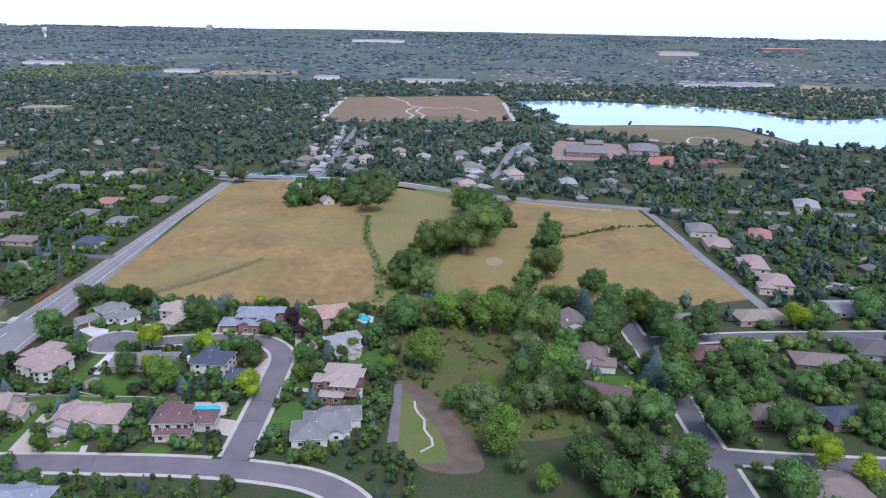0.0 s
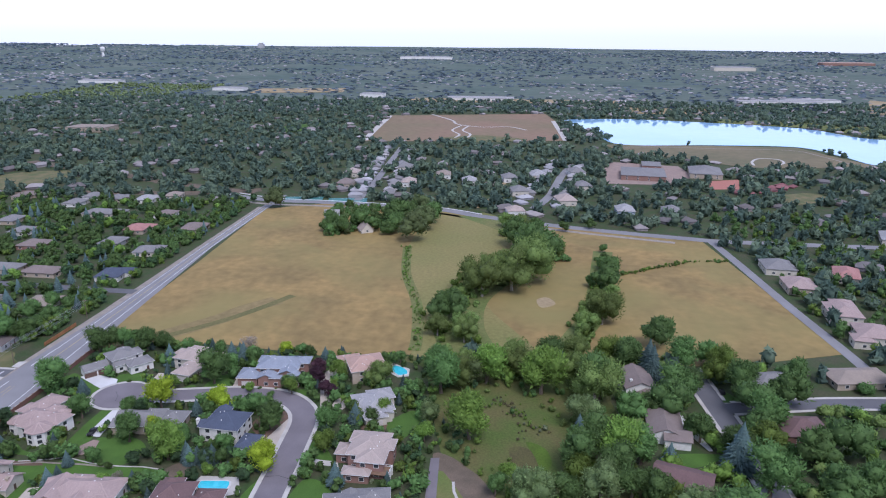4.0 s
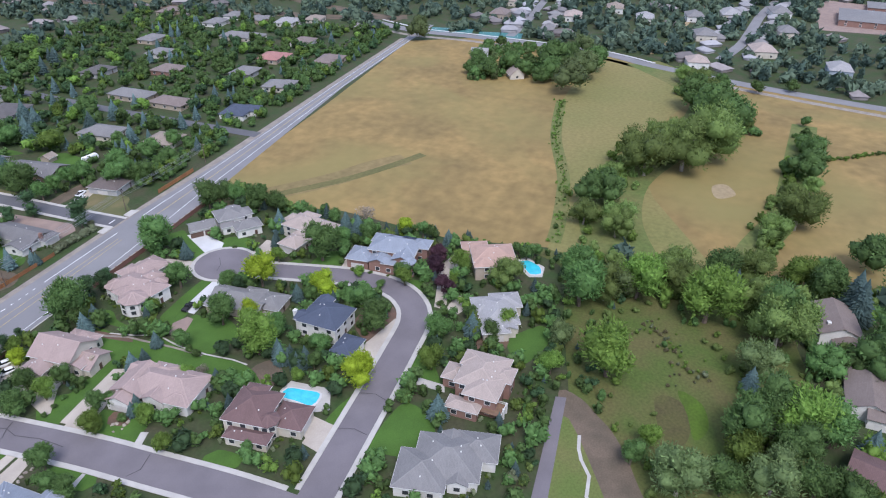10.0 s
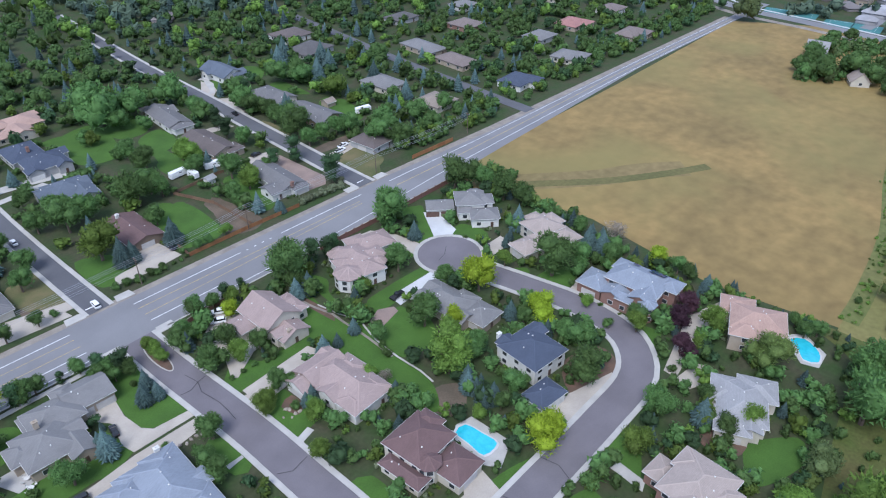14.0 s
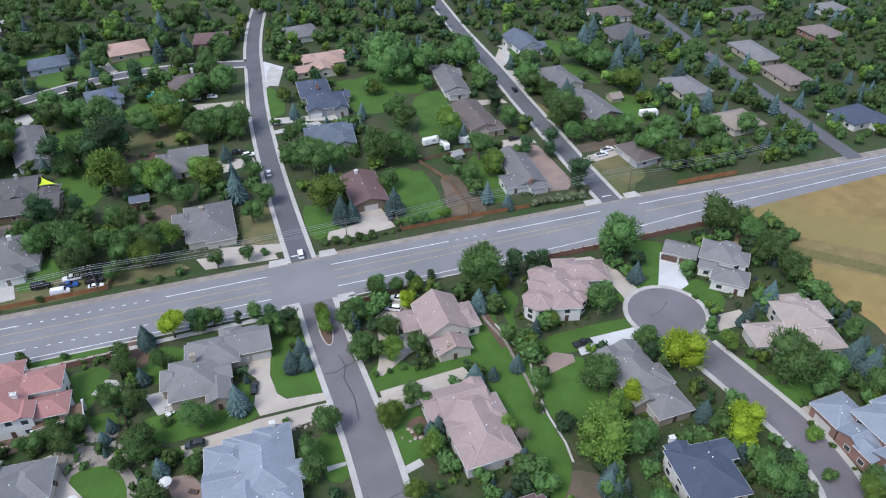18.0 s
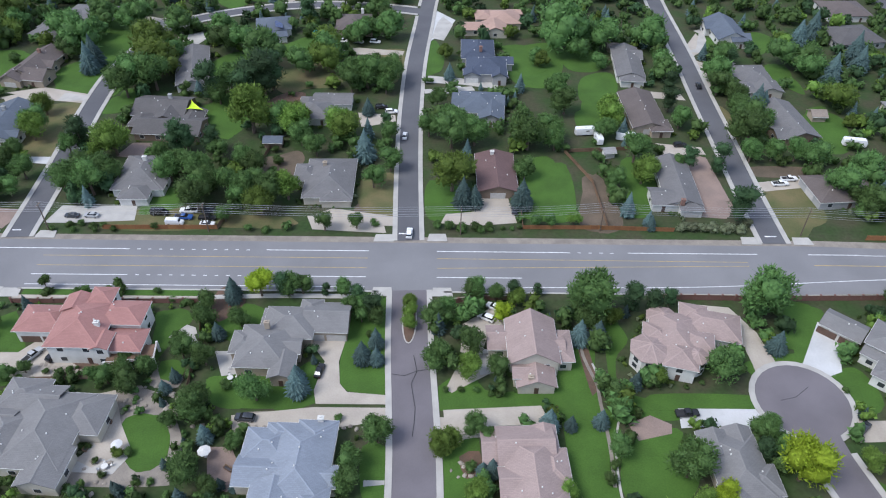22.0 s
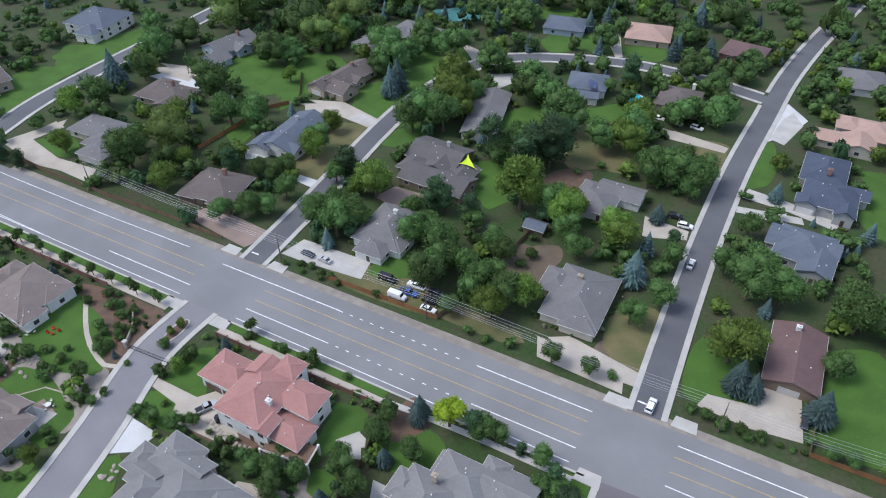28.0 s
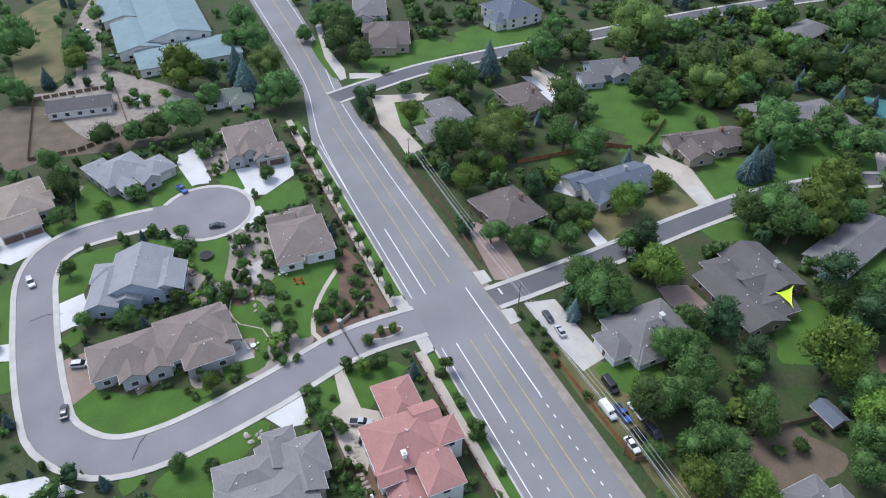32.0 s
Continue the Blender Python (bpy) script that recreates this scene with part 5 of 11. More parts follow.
patch('yard', [(-99, 112.5), (-97, 121.5), (-92, 123.5), (-89.5, 112)], 0.0346, M['gravel'], 'pale gravel yard', rounded=True)
patch('yard', [(-198.5, 128.5), (-209.5, 142.5), (-182.5, 138), (-181, 132)], 0.0350, M['gravel'], 'pale gravel yard', rounded=True)
patch('yard', [(-47.5, 115.5), (-33.5, 114), (-21, 112.5), (-20, 109.5), (-41.5, 109.5)], 0.0354, M['gravel'], 'pale gravel yard', rounded=True)
patch('yard', [(-39.5, 132), (-30, 134), (-21, 122), (-20, 112.5), (-25, 110), (-31, 111.5)], 0.0358, M['gravel'], 'pale gravel yard', rounded=True)
patch('yard', [(75.5, 120), (76, 118.5), (74.5, 111.5), (75.5, 107.5), (74.5, 107.5), (73.5, 111.5)], 0.0362, M['gravel'], 'pale gravel yard', rounded=True)
patch('yard', [(-143, 132.5), (-143.5, 151), (-128, 148.5), (-116.5, 154), (-93, 141.5), (-88, 128), (-91, 122.5), (-117.5, 118), (-129.5, 114), (-140.5, 121)], 0.0366, M['gravel'], 'pale gravel yard', rounded=True)
patch('yard', [(-138.5, 113), (-138.5, 119.5), (-128, 118.5), (-130, 114.5)], 0.0370, M['gravel'], 'pale gravel yard', rounded=True)
patch('yard', [(-145.5, 130), (-149, 135.5), (-140.5, 140.5), (-126.5, 140.5), (-109.5, 138), (-98.5, 132), (-96.5, 127.5), (-107.5, 133), (-122.5, 131.5), (-130, 127)], 0.0374, M['gravel'], 'pale gravel yard', rounded=True)
patch('yard', [(-281.2, 102.3), (-267.8, 116.9), (-249.7, 131.3), (-238.2, 138.2), (-231.6, 124.4), (-228.9, 106.5), (-224.1, 94.8), (-262, 84)], 0.0378, M['gravel'], 'pale dusty yard beside the barn', rounded=True)
patch('verge', [(-57.3, 203.6), (-48.9, 206), (-36.1, 205.6), (-28.1, 203), (-9.2, 201.6), (-9.3, 196.5), (-33, 196.6), (-56, 196.8)], 0.0382, M['dry_lawn'], 'dusty worn ground where cars are parked', rounded=True)
patch('yard', [(-27.3, 227.9), (-20.6, 230.2), (-13.6, 237.9), (-10.1, 235.4), (-13.9, 222.1), (-18.5, 217.9), (-25.3, 219.7)], 0.0386, M['dirt'], 'bare earth yard', rounded=True)
# lawns and drives of the gardens north of the road
patch('lawn', [(-115.0, 282.5), (-113.4, 297.4), (-111.8, 304.9), (-102.6, 305.5), (-101.0, 298.2), (-99.7, 277.8), (-109.9, 278.4)], 0.0605, M['lawn'], 'mown green garden lawn', rounded=True)
patch('lawn', [(-118.2, 346.0), (-107.1, 351.7), (-93.2, 341.6), (-95.3, 321.6), (-106.7, 319.2)], 0.0609, M['lawn'], 'mown green garden lawn', rounded=True)
patch('lawn', [(-159.6, 312.0), (-152.0, 316.3), (-141.5, 314.8), (-140.6, 303.0), (-145.1, 297.8), (-153.2, 299.7)], 0.0613, M['lawn'], 'mown green garden lawn', rounded=True)
patch('lawn', [(-115.5, 262.3), (-111.5, 269.8), (-99.3, 271.4), (-98.2, 258.7), (-107.8, 256.9)], 0.0617, M['dry_lawn'], 'dry patchy lawn', rounded=True)
patch('lawn', [(-112.9, 250.2), (-108.0, 255.0), (-98.1, 253.7), (-97.4, 242.8), (-106.0, 237.8)], 0.0621, M['dry_lawn'], 'dry patchy lawn', rounded=True)
patch('lawn', [(-72.7, 382.2), (-63.9, 386.4), (-58.0, 372.7), (-61.8, 365.7), (-69.3, 368.6)], 0.0625, M['lawn'], 'mown green garden lawn', rounded=True)
patch('lawn', [(-59.7, 386.6), (-48.9, 388.8), (-39.7, 377.4), (-55.1, 372.2)], 0.0629, M['lawn'], 'mown green garden lawn', rounded=True)
patch('lawn', [(-34.5, 322.9), (-20.8, 328.1), (-12.8, 323.2), (-16.8, 317.7), (-31.8, 315.2)], 0.0633, M['lawn'], 'mown green garden lawn', rounded=True)
patch('yard', [(-30.9, 310.1), (-21.5, 317.4), (-5.5, 304.4), (-2.6, 290.6), (-16.0, 284.4), (-26.4, 286.8)], 0.0637, M['dry_lawn'], 'dry patchy lawn', rounded=True)
patch('lawn', [(-57.0, 311.0), (-44.8, 314.3), (-41.4, 299.7), (-51.0, 296.7)], 0.0641, M['lawn'], 'mown green garden lawn', rounded=True)
patch('lawn', [(-88.2, 276.4), (-87.3, 282.9), (-81.1, 281.1), (-79.6, 270.6), (-86.9, 270.1)], 0.0645, M['lawn'], 'mown green garden lawn', rounded=True)
patch('lawn', [(-51.3, 272.4), (-41.9, 268.9), (-37.7, 248.3), (-44.1, 249.7)], 0.0649, M['lawn'], 'mown green garden lawn', rounded=True)
patch('lawn', [(62.7, 323.9), (73.5, 325.7), (76.9, 309.7), (72.9, 288.8), (68.7, 290.7), (68.8, 309.2)], 0.0653, M['lawn'], 'mown green garden lawn', rounded=True)
patch('lawn', [(88.3, 320.4), (102.7, 322.4), (106.8, 311.7), (100.7, 301.8), (89.8, 303.4)], 0.0657, M['lawn'], 'mown green garden lawn', rounded=True)
patch('lawn', [(94.2, 294.6), (104.3, 296.6), (102.6, 286.4), (92.7, 283.7)], 0.0661, M['lawn'], 'mown green garden lawn', rounded=True)
patch('lawn', [(91.8, 277.4), (98.1, 277.8), (95.1, 258.5), (88.7, 254.5)], 0.0665, M['lawn'], 'mown green garden lawn', rounded=True)
patch('lawn', [(178.8, 342.3), (187.0, 334.7), (180.9, 323.9), (171.0, 318.3)], 0.0669, M['lawn'], 'mown green garden lawn', rounded=True)
patch('lawn', [(173.5, 308.8), (182.1, 308.0), (178.1, 291.2), (173.5, 293.1)], 0.0673, M['lawn'], 'mown green garden lawn', rounded=True)
patch('lawn', [(176.7, 271.0), (185.3, 273.5), (179.2, 258.4), (173.9, 256.3)], 0.0677, M['lawn'], 'mown green garden lawn', rounded=True)
patch('lawn', [(153.8, 335.2), (159.6, 334.5), (155.0, 322.2), (150.5, 324.5)], 0.0681, M['lawn'], 'mown green garden lawn', rounded=True)
patch('lawn', [(29.3, 321.8), (33.9, 330.1), (37.8, 312.1), (35.8, 299.9), (30.1, 299.6)], 0.0685, M['lawn'], 'mown green garden lawn', rounded=True)
patch('driveway', [(-110.7, 272.8), (-110.2, 279.3), (-98.1, 276.6), (-98.2, 273.2)], 0.1154, M['concrete'], 'pale concrete driveway')
patch('driveway', [(-107.3, 356.2), (-93.6, 350.8), (-87.7, 357.5), (-79.8, 339.6), (-87.6, 336.1), (-95.5, 344.5)], 0.1158, M['drive'], 'tan concrete driveway')
patch('driveway', [(-80.9, 330.8), (-71.4, 337.2), (-67.9, 328.9), (-71.6, 320.4)], 0.1162, M['concrete'], 'pale concrete driveway')
patch('driveway', [(31.4, 296.4), (44.7, 294.5), (60.0, 290.2), (58.7, 285.7), (44.7, 289.2), (30.5, 290.5)], 0.1166, M['concrete'], 'pale concrete driveway')
patch('driveway', [(30.0, 284.8), (49.0, 287.7), (50.1, 284.3), (30.2, 281.4)], 0.1170, M['concrete'], 'pale concrete driveway')
patch('driveway', [(32.1, 332.7), (34.7, 350.1), (37.2, 356.4), (41.9, 347.6), (37.6, 330.3)], 0.1174, M['concrete'], 'pale concrete driveway')
patch('driveway', [(114.2, 285.9), (131.4, 282.8), (132.3, 278.0), (115.2, 280.1)], 0.1178, M['drive'], 'tan concrete driveway')
patch('driveway', [(143.2, 321.5), (148.6, 324.4), (154.1, 340.7), (152.4, 343.4), (156.6, 345.4), (155.5, 332.7), (148.7, 320.3)], 0.1182, M['concrete'], 'pale concrete driveway')
patch('driveway', [(143.6, 314.1), (149.2, 309.6), (155.2, 314.8), (161.8, 310.4), (146.6, 300.2), (145.7, 289.2), (141.4, 288.9)], 0.1186, M['drive'], 'tan concrete driveway')
patch('path', [(49, 3), (91, 4), (91.5, 1), (50, -1)], 0.1009, M['street'], 'grey asphalt park path')
patch('lawn', [(84, 0.6), (79.6, -3.4), (68, -9.4), (53.2, -16), (40, -18), (38, -8), (48, -1), (70, 0.2)], 0.0470, M['park_grass'], 'rough green park grass', rounded=True)
ribbon('garden_path', [(78, -4.8), (73, -5.4), (69.4, -6.6), (64.7, -9.3), (58, -9.6), (52.4, -12.4), (48, -13), (44, -9)], 0.9, 0.1, M['concrete'], 'narrow pale path winding across the park green')


# ---- houses ----
def hip_roof(w, d, z, pitch, over=0.55, style="h"):
    """A roof with eaves of some thickness: hipped (h), gabled along x or y, or an eight-sided cone (o)."""
    bm = bmesh.new()
    W, D, t = w / 2 + over, d / 2 + over, 0.22
    if style == "o":
        ring = [(W * math.cos((i + 0.5) * math.pi / 4) * 1.06, D * math.sin((i + 0.5) * math.pi / 4) * 1.06) for i in range(8)]
        base, top = [bm.verts.new((*q, z)) for q in ring], [bm.verts.new((*q, z + t)) for q in ring]
        tip = bm.verts.new((0, 0, z + t + min(W, D) * pitch))
        bm.faces.new(base[::-1])
        for i in range(8):
            j = (i + 1) % 8
            bm.faces.new((base[i], base[j], top[j], top[i]))
            bm.faces.new((top[i], top[j], tip))
        return bm, [(tip.co.copy(), q.co.copy()) for q in top]
    square = ((-1, -1), (1, -1), (1, 1), (-1, 1))
    along_x = style == "x" or (style == "h" and W >= D)
    half = D if along_x else W
    inset = min(W, D) if style == "h" else 0
    rise = half * pitch
    length = max(0.1, (W if along_x else D) - inset)
    a, b = ((-length, 0), (length, 0)) if along_x else ((0, -length), (0, length))
    base = [bm.verts.new((sx * W, sy * D, z)) for sx, sy in square]
    top = [bm.verts.new((sx * W, sy * D, z + t)) for sx, sy in square]
    ra, rb = bm.verts.new((*a, z + t + rise)), bm.verts.new((*b, z + t + rise))
    sides4 = ((0, 1, rb, ra), (2, 3, ra, rb)) if along_x else ((1, 2, rb, ra), (3, 0, ra, rb))
    for i, j, p, q in sides4:
        bm.faces.new((base[i], base[j], top[j], top[i]))
        bm.faces.new((top[i], top[j], p, q))
    ends = ((1, 2, rb), (3, 0, ra)) if along_x else ((0, 1, ra), (2, 3, rb))
    if style == "h":
        bm.faces.new(base[::-1])
        for i, j, p in ends:
            bm.faces.new((base[i], base[j], top[j], top[i]))
            bm.faces.new((top[i], top[j], p))
    else:
        # open gables: a second skin under the slopes and boards at the verges
        la, lb = bm.verts.new((*a, z + rise)), bm.verts.new((*b, z + rise))
        low = {ra: la, rb: lb}
        for i, j, p, q in sides4:
            bm.faces.new((base[j], base[i], low[q], low[p]))
        for i, j, p in ends:
            bm.faces.new((base[i], top[i], p, low[p]))
            bm.faces.new((top[j], base[j], low[p], p))
    lines = [(ra.co.copy(), rb.co.copy())]
    if style == "h":
        for q in top:
            near = ra if (q.co - ra.co).length < (q.co - rb.co).length else rb
            lines.append((near.co.copy(), q.co.copy()))
    return bm, lines


def ridge_cap(lines):
    """Cap shingles along the ridge and down the hips, meeting at the ridge ends."""
    bm = bmesh.new()
    crest = {}
    up = Vector((0, 0, 0.07))
    for a, b in lines:
        d = (b - a)
        if d.length < 0.3:
            continue
        s = d.cross(Vector((0, 0, 1))).normalized() * 0.19
        v = [bm.verts.new(q) for q in (a - s - up * 0.4, b - s - up * 0.4, a + s - up * 0.4, b + s - up * 0.4)]
        ends = []
        for q in (a, b):
            key = tuple(round(c, 2) for c in q)
            if key not in crest:
                crest[key] = bm.verts.new(q + up)
            ends.append(crest[key])
        bm.faces.new((v[0], v[1], ends[1], ends[0]))
        bm.faces.new((ends[0], ends[1], v[3], v[2]))
    return bm


def wall_block(x, y, w, d, e, pitch, style, over=0.55):
    """The walls under one roof, carried up into the gables."""
    bm = bmesh.new()
    if style == "o":
        ring = [(x + w / 2 * math.cos((i + 0.5) * math.pi / 4) * 1.06, y + d / 2 * math.sin((i + 0.5) * math.pi / 4) * 1.06) for i in range(8)]
        lo, hi = [bm.verts.new((*q, -0.3)) for q in ring], [bm.verts.new((*q, e)) for q in ring]
        bm.faces.new(hi)
        for i in range(8):
            bm.faces.new((lo[i], lo[(i + 1) % 8], hi[(i + 1) % 8], hi[i]))
        return bm
    add_box(bm, x - w / 2, x + w / 2, y - d / 2, y + d / 2, -0.3, e)
    if style in "xy":
        half = (d if style == "x" else w) / 2
        z0, z1 = e - 0.05 + over * pitch, e - 0.05 + (half + over) * pitch - 0.02
        for s in (-1, 1):
            if style == "x":
                tri = [(x + s * w / 2, y - half, e - 0.02), (x + s * w / 2, y + half, e - 0.02), (x + s * w / 2, y + half, z0), (x + s * w / 2, y, z1), (x + s * w / 2, y - half, z0)]
            else:
                tri = [(x - half, y + s * d / 2, e - 0.02), (x + half, y + s * d / 2, e - 0.02), (x + half, y + s * d / 2, z0), (x, y + s * d / 2, z1), (x - half, y + s * d / 2, z0)]
            bm.faces.new([bm.verts.new(q) for q in tri])
    return bm


def frame_mesh(w, h):
    """A flat casing behind the pane, wider than it all round."""
    return box_mesh("window_frame", (w + 0.26, 0.05, h + 0.26), M["trim"], -0.13)


WIN_PANE, WIN_FRAME = box_mesh("window", (1.5, 0.08, 1.3), M["glass"]), frame_mesh(1.5, 1.3)
DOOR = box_mesh("door", (1.05, 0.1, 2.1), M["door"], 0, 0.02)


def garage_mesh(w, material):
    """A sectional door: four rows of panels in a frame."""
    bm = bmesh.new()
    for i in range(4):
        add_box(bm, -w / 2, w / 2, -0.06, 0, 0.05 + i * 0.55, 0.05 + i * 0.55 + 0.52)
    me = bpy.data.meshes.new("garage_door")
    bm.to_mesh(me)
    bm.free()
    me.materials.append(material)
    return me


GARAGE = {(w, k): garage_mesh(w, M[k]) for w in (2.6, 4.9) for k in ("garage", "brown_garage", "trim")}
VENT = box_mesh("roof_vent", (0.3, 0.3, 0.4), M["trim"], 0, 0.05)


def chimney_mesh(material):
    bm = bmesh.new()
    add_box(bm, -0.6, 0.6, -0.45, 0.45, 0, 2.0)
    add_box(bm, -0.72, 0.72, -0.57, 0.57, 2.0, 2.18)
    add_box(bm, -0.25, 0.25, -0.2, 0.2, 2.18, 2.5)
    me = bpy.data.meshes.new("chimney")
    bm.to_mesh(me)
    bm.free()
    me.materials.append(material)
    return me


CHIMNEY = {k: chimney_mesh(M[k]) for k in ("wall_brick", "wall_white", "wall_tan", "wall_grey")}
house_rng = random.Random(11)
FOOTPRINTS = []


def house(label, roof, wall, theta, wings, garages=(), chimney=None, pitch=0.42, windows=True, gable=(), step=5.6, bays=(), category="house", name="house", door=0):
    """wings: (x, y, width, depth, eaves) in the plan, all turned by theta; garages: (wing, side, doors, material)."""
    cx, cy = wings[0][0], wings[0][1]
    if cy > 320 or cy < -60:
        step = max(step, 7)
    wings, gable = list(wings), list(gable)
    for k, side, at in bays:
        # a gabled bay that breaks out of a long side
        x, y, w, d, e = wings[k][:5]
        sx, sy = dict(E=(1, 0), W=(-1, 0), N=(0, 1), S=(0, -1))[side]
        off = Matrix.Rotation(radians(theta), 3, "Z") @ Vector((sx * (w / 2 - 2.2) + (0 if sx else at * w), sy * (d / 2 - 2.2) + (at * d if sx else 0), 0))
        gable.append(len(wings))
        wings.append((x + off.x, y + off.y, 6.8 if sx else 4.6, 4.6 if sx else 6.8, e - 0.15 - 0.07 * len(gable)))
    turn = Matrix.Rotation(radians(-theta), 3, "Z")
    root = tagged(empty(name, pose(cx, cy, 0, 0, 0, theta)), label, category)
    local, styles = [], []
    for k, (x, y, w, d, e, *more) in enumerate(wings):
        q = turn @ Vector((x - cx, y - cy, 0))
        local.append((q.x, q.y, w + 0.023 * k, d + 0.019 * k, e + 0.017 * k))
        styles.append((more[0] if more else ("x" if w >= d else "y") if k in gable else "h", more[1] if len(more) > 1 else pitch))
        FOOTPRINTS.append((x, y, theta, w, d))

    def inside(px, py, skip, z):
        return any(k != skip and abs(px - x) < w / 2 + 0.3 and abs(py - y) < d / 2 + 0.3 and e > z for k, (x, y, w, d, e) in enumerate(local))

    taken = []
    for k, side, count, gm in garages:
        x, y, w, d, e = local[k]
        sx, sy = dict(E=(1, 0), W=(-1, 0), N=(0, 1), S=(0, -1))[side]
        length = d if sx else w
        width = 4.9 if count in (1, 2) and length > 6 else 2.6
        for i in range(count):
            off = (i - (count - 1) / 2) * (width + 0.6)
            px, py = x + sx * w / 2 + (0 if sx else off), y + sy * d / 2 + (off if sx else 0)
            ang = math.degrees(math.atan2(sy, sx)) + 90
            child("garage_door", GARAGE[width, gm], root, pose(px + sx * 0.02, py + sy * 0.02, 0.02, 0, 0, ang), "panelled garage door")
            taken.append((px, py, width / 2 + 0.9))
    doors = 0
    for k, (x, y, w, d, e) in enumerate(local):
        style, slope = styles[k]
        part("wall", wall_block(x, y, w, d, e, slope, style), M["wall_" + wall], root)
        bm, lines = hip_roof(w, d, e - 0.05, slope, style=style)
        bmesh.ops.translate(bm, verts=bm.verts, vec=(x, y, 0))
        r = part("roof", bm, M["roof_" + roof], root)
        off = Vector((x, y, 0))
        far = step >= 6
        if not far:
            part("ridge_cap", ridge_cap([(p + off, q + off) for p, q in lines]), M["cap_" + roof], r)
        # gutter boards along the eaves
        if style != "o" and not far:
            bm = bmesh.new()
            W, D = w / 2 + 0.56, d / 2 + 0.56
            runs = ((-W, W, -D - 0.08, -D), (-W, W, D, D + 0.08), (-W - 0.08, -W, -D, D), (W, W + 0.08, -D, D))
            runs = {"x": runs[:2], "y": runs[2:]}.get(style, runs)
            for i, (x0, x1, y0, y1) in enumerate(runs):
                add_box(bm, x + x0, x + x1, y + y0, y + y1, e - 0.06, e + 0.1)
                if style != "h" or i == 3:
                    part("gutter", bm, M["trim"], r)
                    bm = bmesh.new()
        for i in range(0 if far or w * d < 40 or style == "o" else 3 if w * d > 150 else 2):
            vx, vy = x + house_rng.uniform(-0.3, 0.3) * w, y + house_rng.uniform(-0.3, 0.3) * d
            rx, ry = w / 2 + 0.55 - abs(vx - x), d / 2 + 0.55 - abs(vy - y)
            zz = e + 0.05 + slope * (ry if style == "x" else rx if style == "y" else min(rx, ry))
            child("roof_vent", VENT, r, pose(vx, vy, zz))
        if not windows:
            continue
        if style == "o":
            for i in range(8):
                a = i * math.pi / 4
                px, py = x + w / 2 * math.cos(a), y + d / 2 * math.sin(a)
                for z in ((0.95,) if e < 4.6 else (0.95, e - 1.95)):
                    if not inside(px + 0.4 * math.cos(a), py + 0.4 * math.sin(a), k, z):
                        win = child("window", WIN_PANE, root, pose(px, py, z, 0, 0, math.degrees(a) + 90))
                        child("window_frame", WIN_FRAME, win, pose(0, 0, 0))
            continue
        for sx, sy in ((1, 0), (-1, 0), (0, 1), (0, -1)):
            length = d if sx else w
            n = max(1, int(length / step))
            for i in range(n):
                off = (i + 0.5) / n * length - length / 2
                px, py = x + sx * w / 2 + (0 if sx else off), y + sy * d / 2 + (off if sx else 0)
                ang = math.degrees(math.atan2(sy, sx)) + 90
                for z in ((0.95,) if e < 4.6 else (0.95, e - 1.95)):
                    if inside(px + sx * 0.3, py + sy * 0.3, k, z) or (z < 2 and any(math.hypot(px - a, py - b) < c + 0.6 for a, b, c in taken)):
                        continue
                    if doors == 0 and z < 2 and i == n // 2 and sy == -1:
                        child("door", DOOR, root, pose(px + sx * 0.03, py + sy * 0.03, 0.02, 0, 0, ang), "panelled front door")
                        doors = 1
                        continue
                    win = child("window", WIN_PANE, root, pose(px, py, z, 0, 0, ang))
                    child("window_frame", WIN_FRAME, win, pose(0, 0, 0))
    if chimney:
        px, py, z, key = chimney
        child("chimney", CHIMNEY[key], root, pose(*(turn @ Vector((px - cx, py - cy, 0))).xy, z), "chimney with a capped flue")
    return root


# south of the main road
house("two-storey cream stucco villa under red clay tiles", "red", "white", -1, [(-51.8, 150.3, 12.6, 15.2, 6.3, "h"), (-63.4, 153.7, 12, 8.4, 4.3, "h"), (-43.2, 154.2, 10.5, 7.4, 6.1, "h"), (-41.6, 146.7, 10.6, 6.6, 4.2, "h"), (-50, 159.4, 5.4, 5, 7, "h"), (-45.2, 144.6, 3.4, 4.6, 6.0, "y"), (-55.5, 157, 6, 5, 6.5, "y")], [(1, "S", 2, "brown_garage")], (-47.4, 148.6, 6.6, "wall_white"), step=4.4)
house("rambling grey-shingled house with a long garage wing", "grey", "tan", -1, [(-6, 145.6, 12.4, 13, 3.7, "h"), (8, 155.6, 10.8, 9.6, 3.6, "x"), (-1.2, 153.4, 12, 10, 3.9, "h"), (-11.6, 147.2, 5.4, 6.4, 3.3, "h"), (-0.8, 139.6, 5, 7, 3.4, "y"), (-1.5, 146, 8, 4.6, 3.5, "x"), (3.6, 158.8, 4.6, 5, 3.7, "h"), (-5.5, 154.6, 5, 7, 3.4, "h")], [(1, "S", 2, "garage")], (-6, 150, 5.6, "wall_tan"))
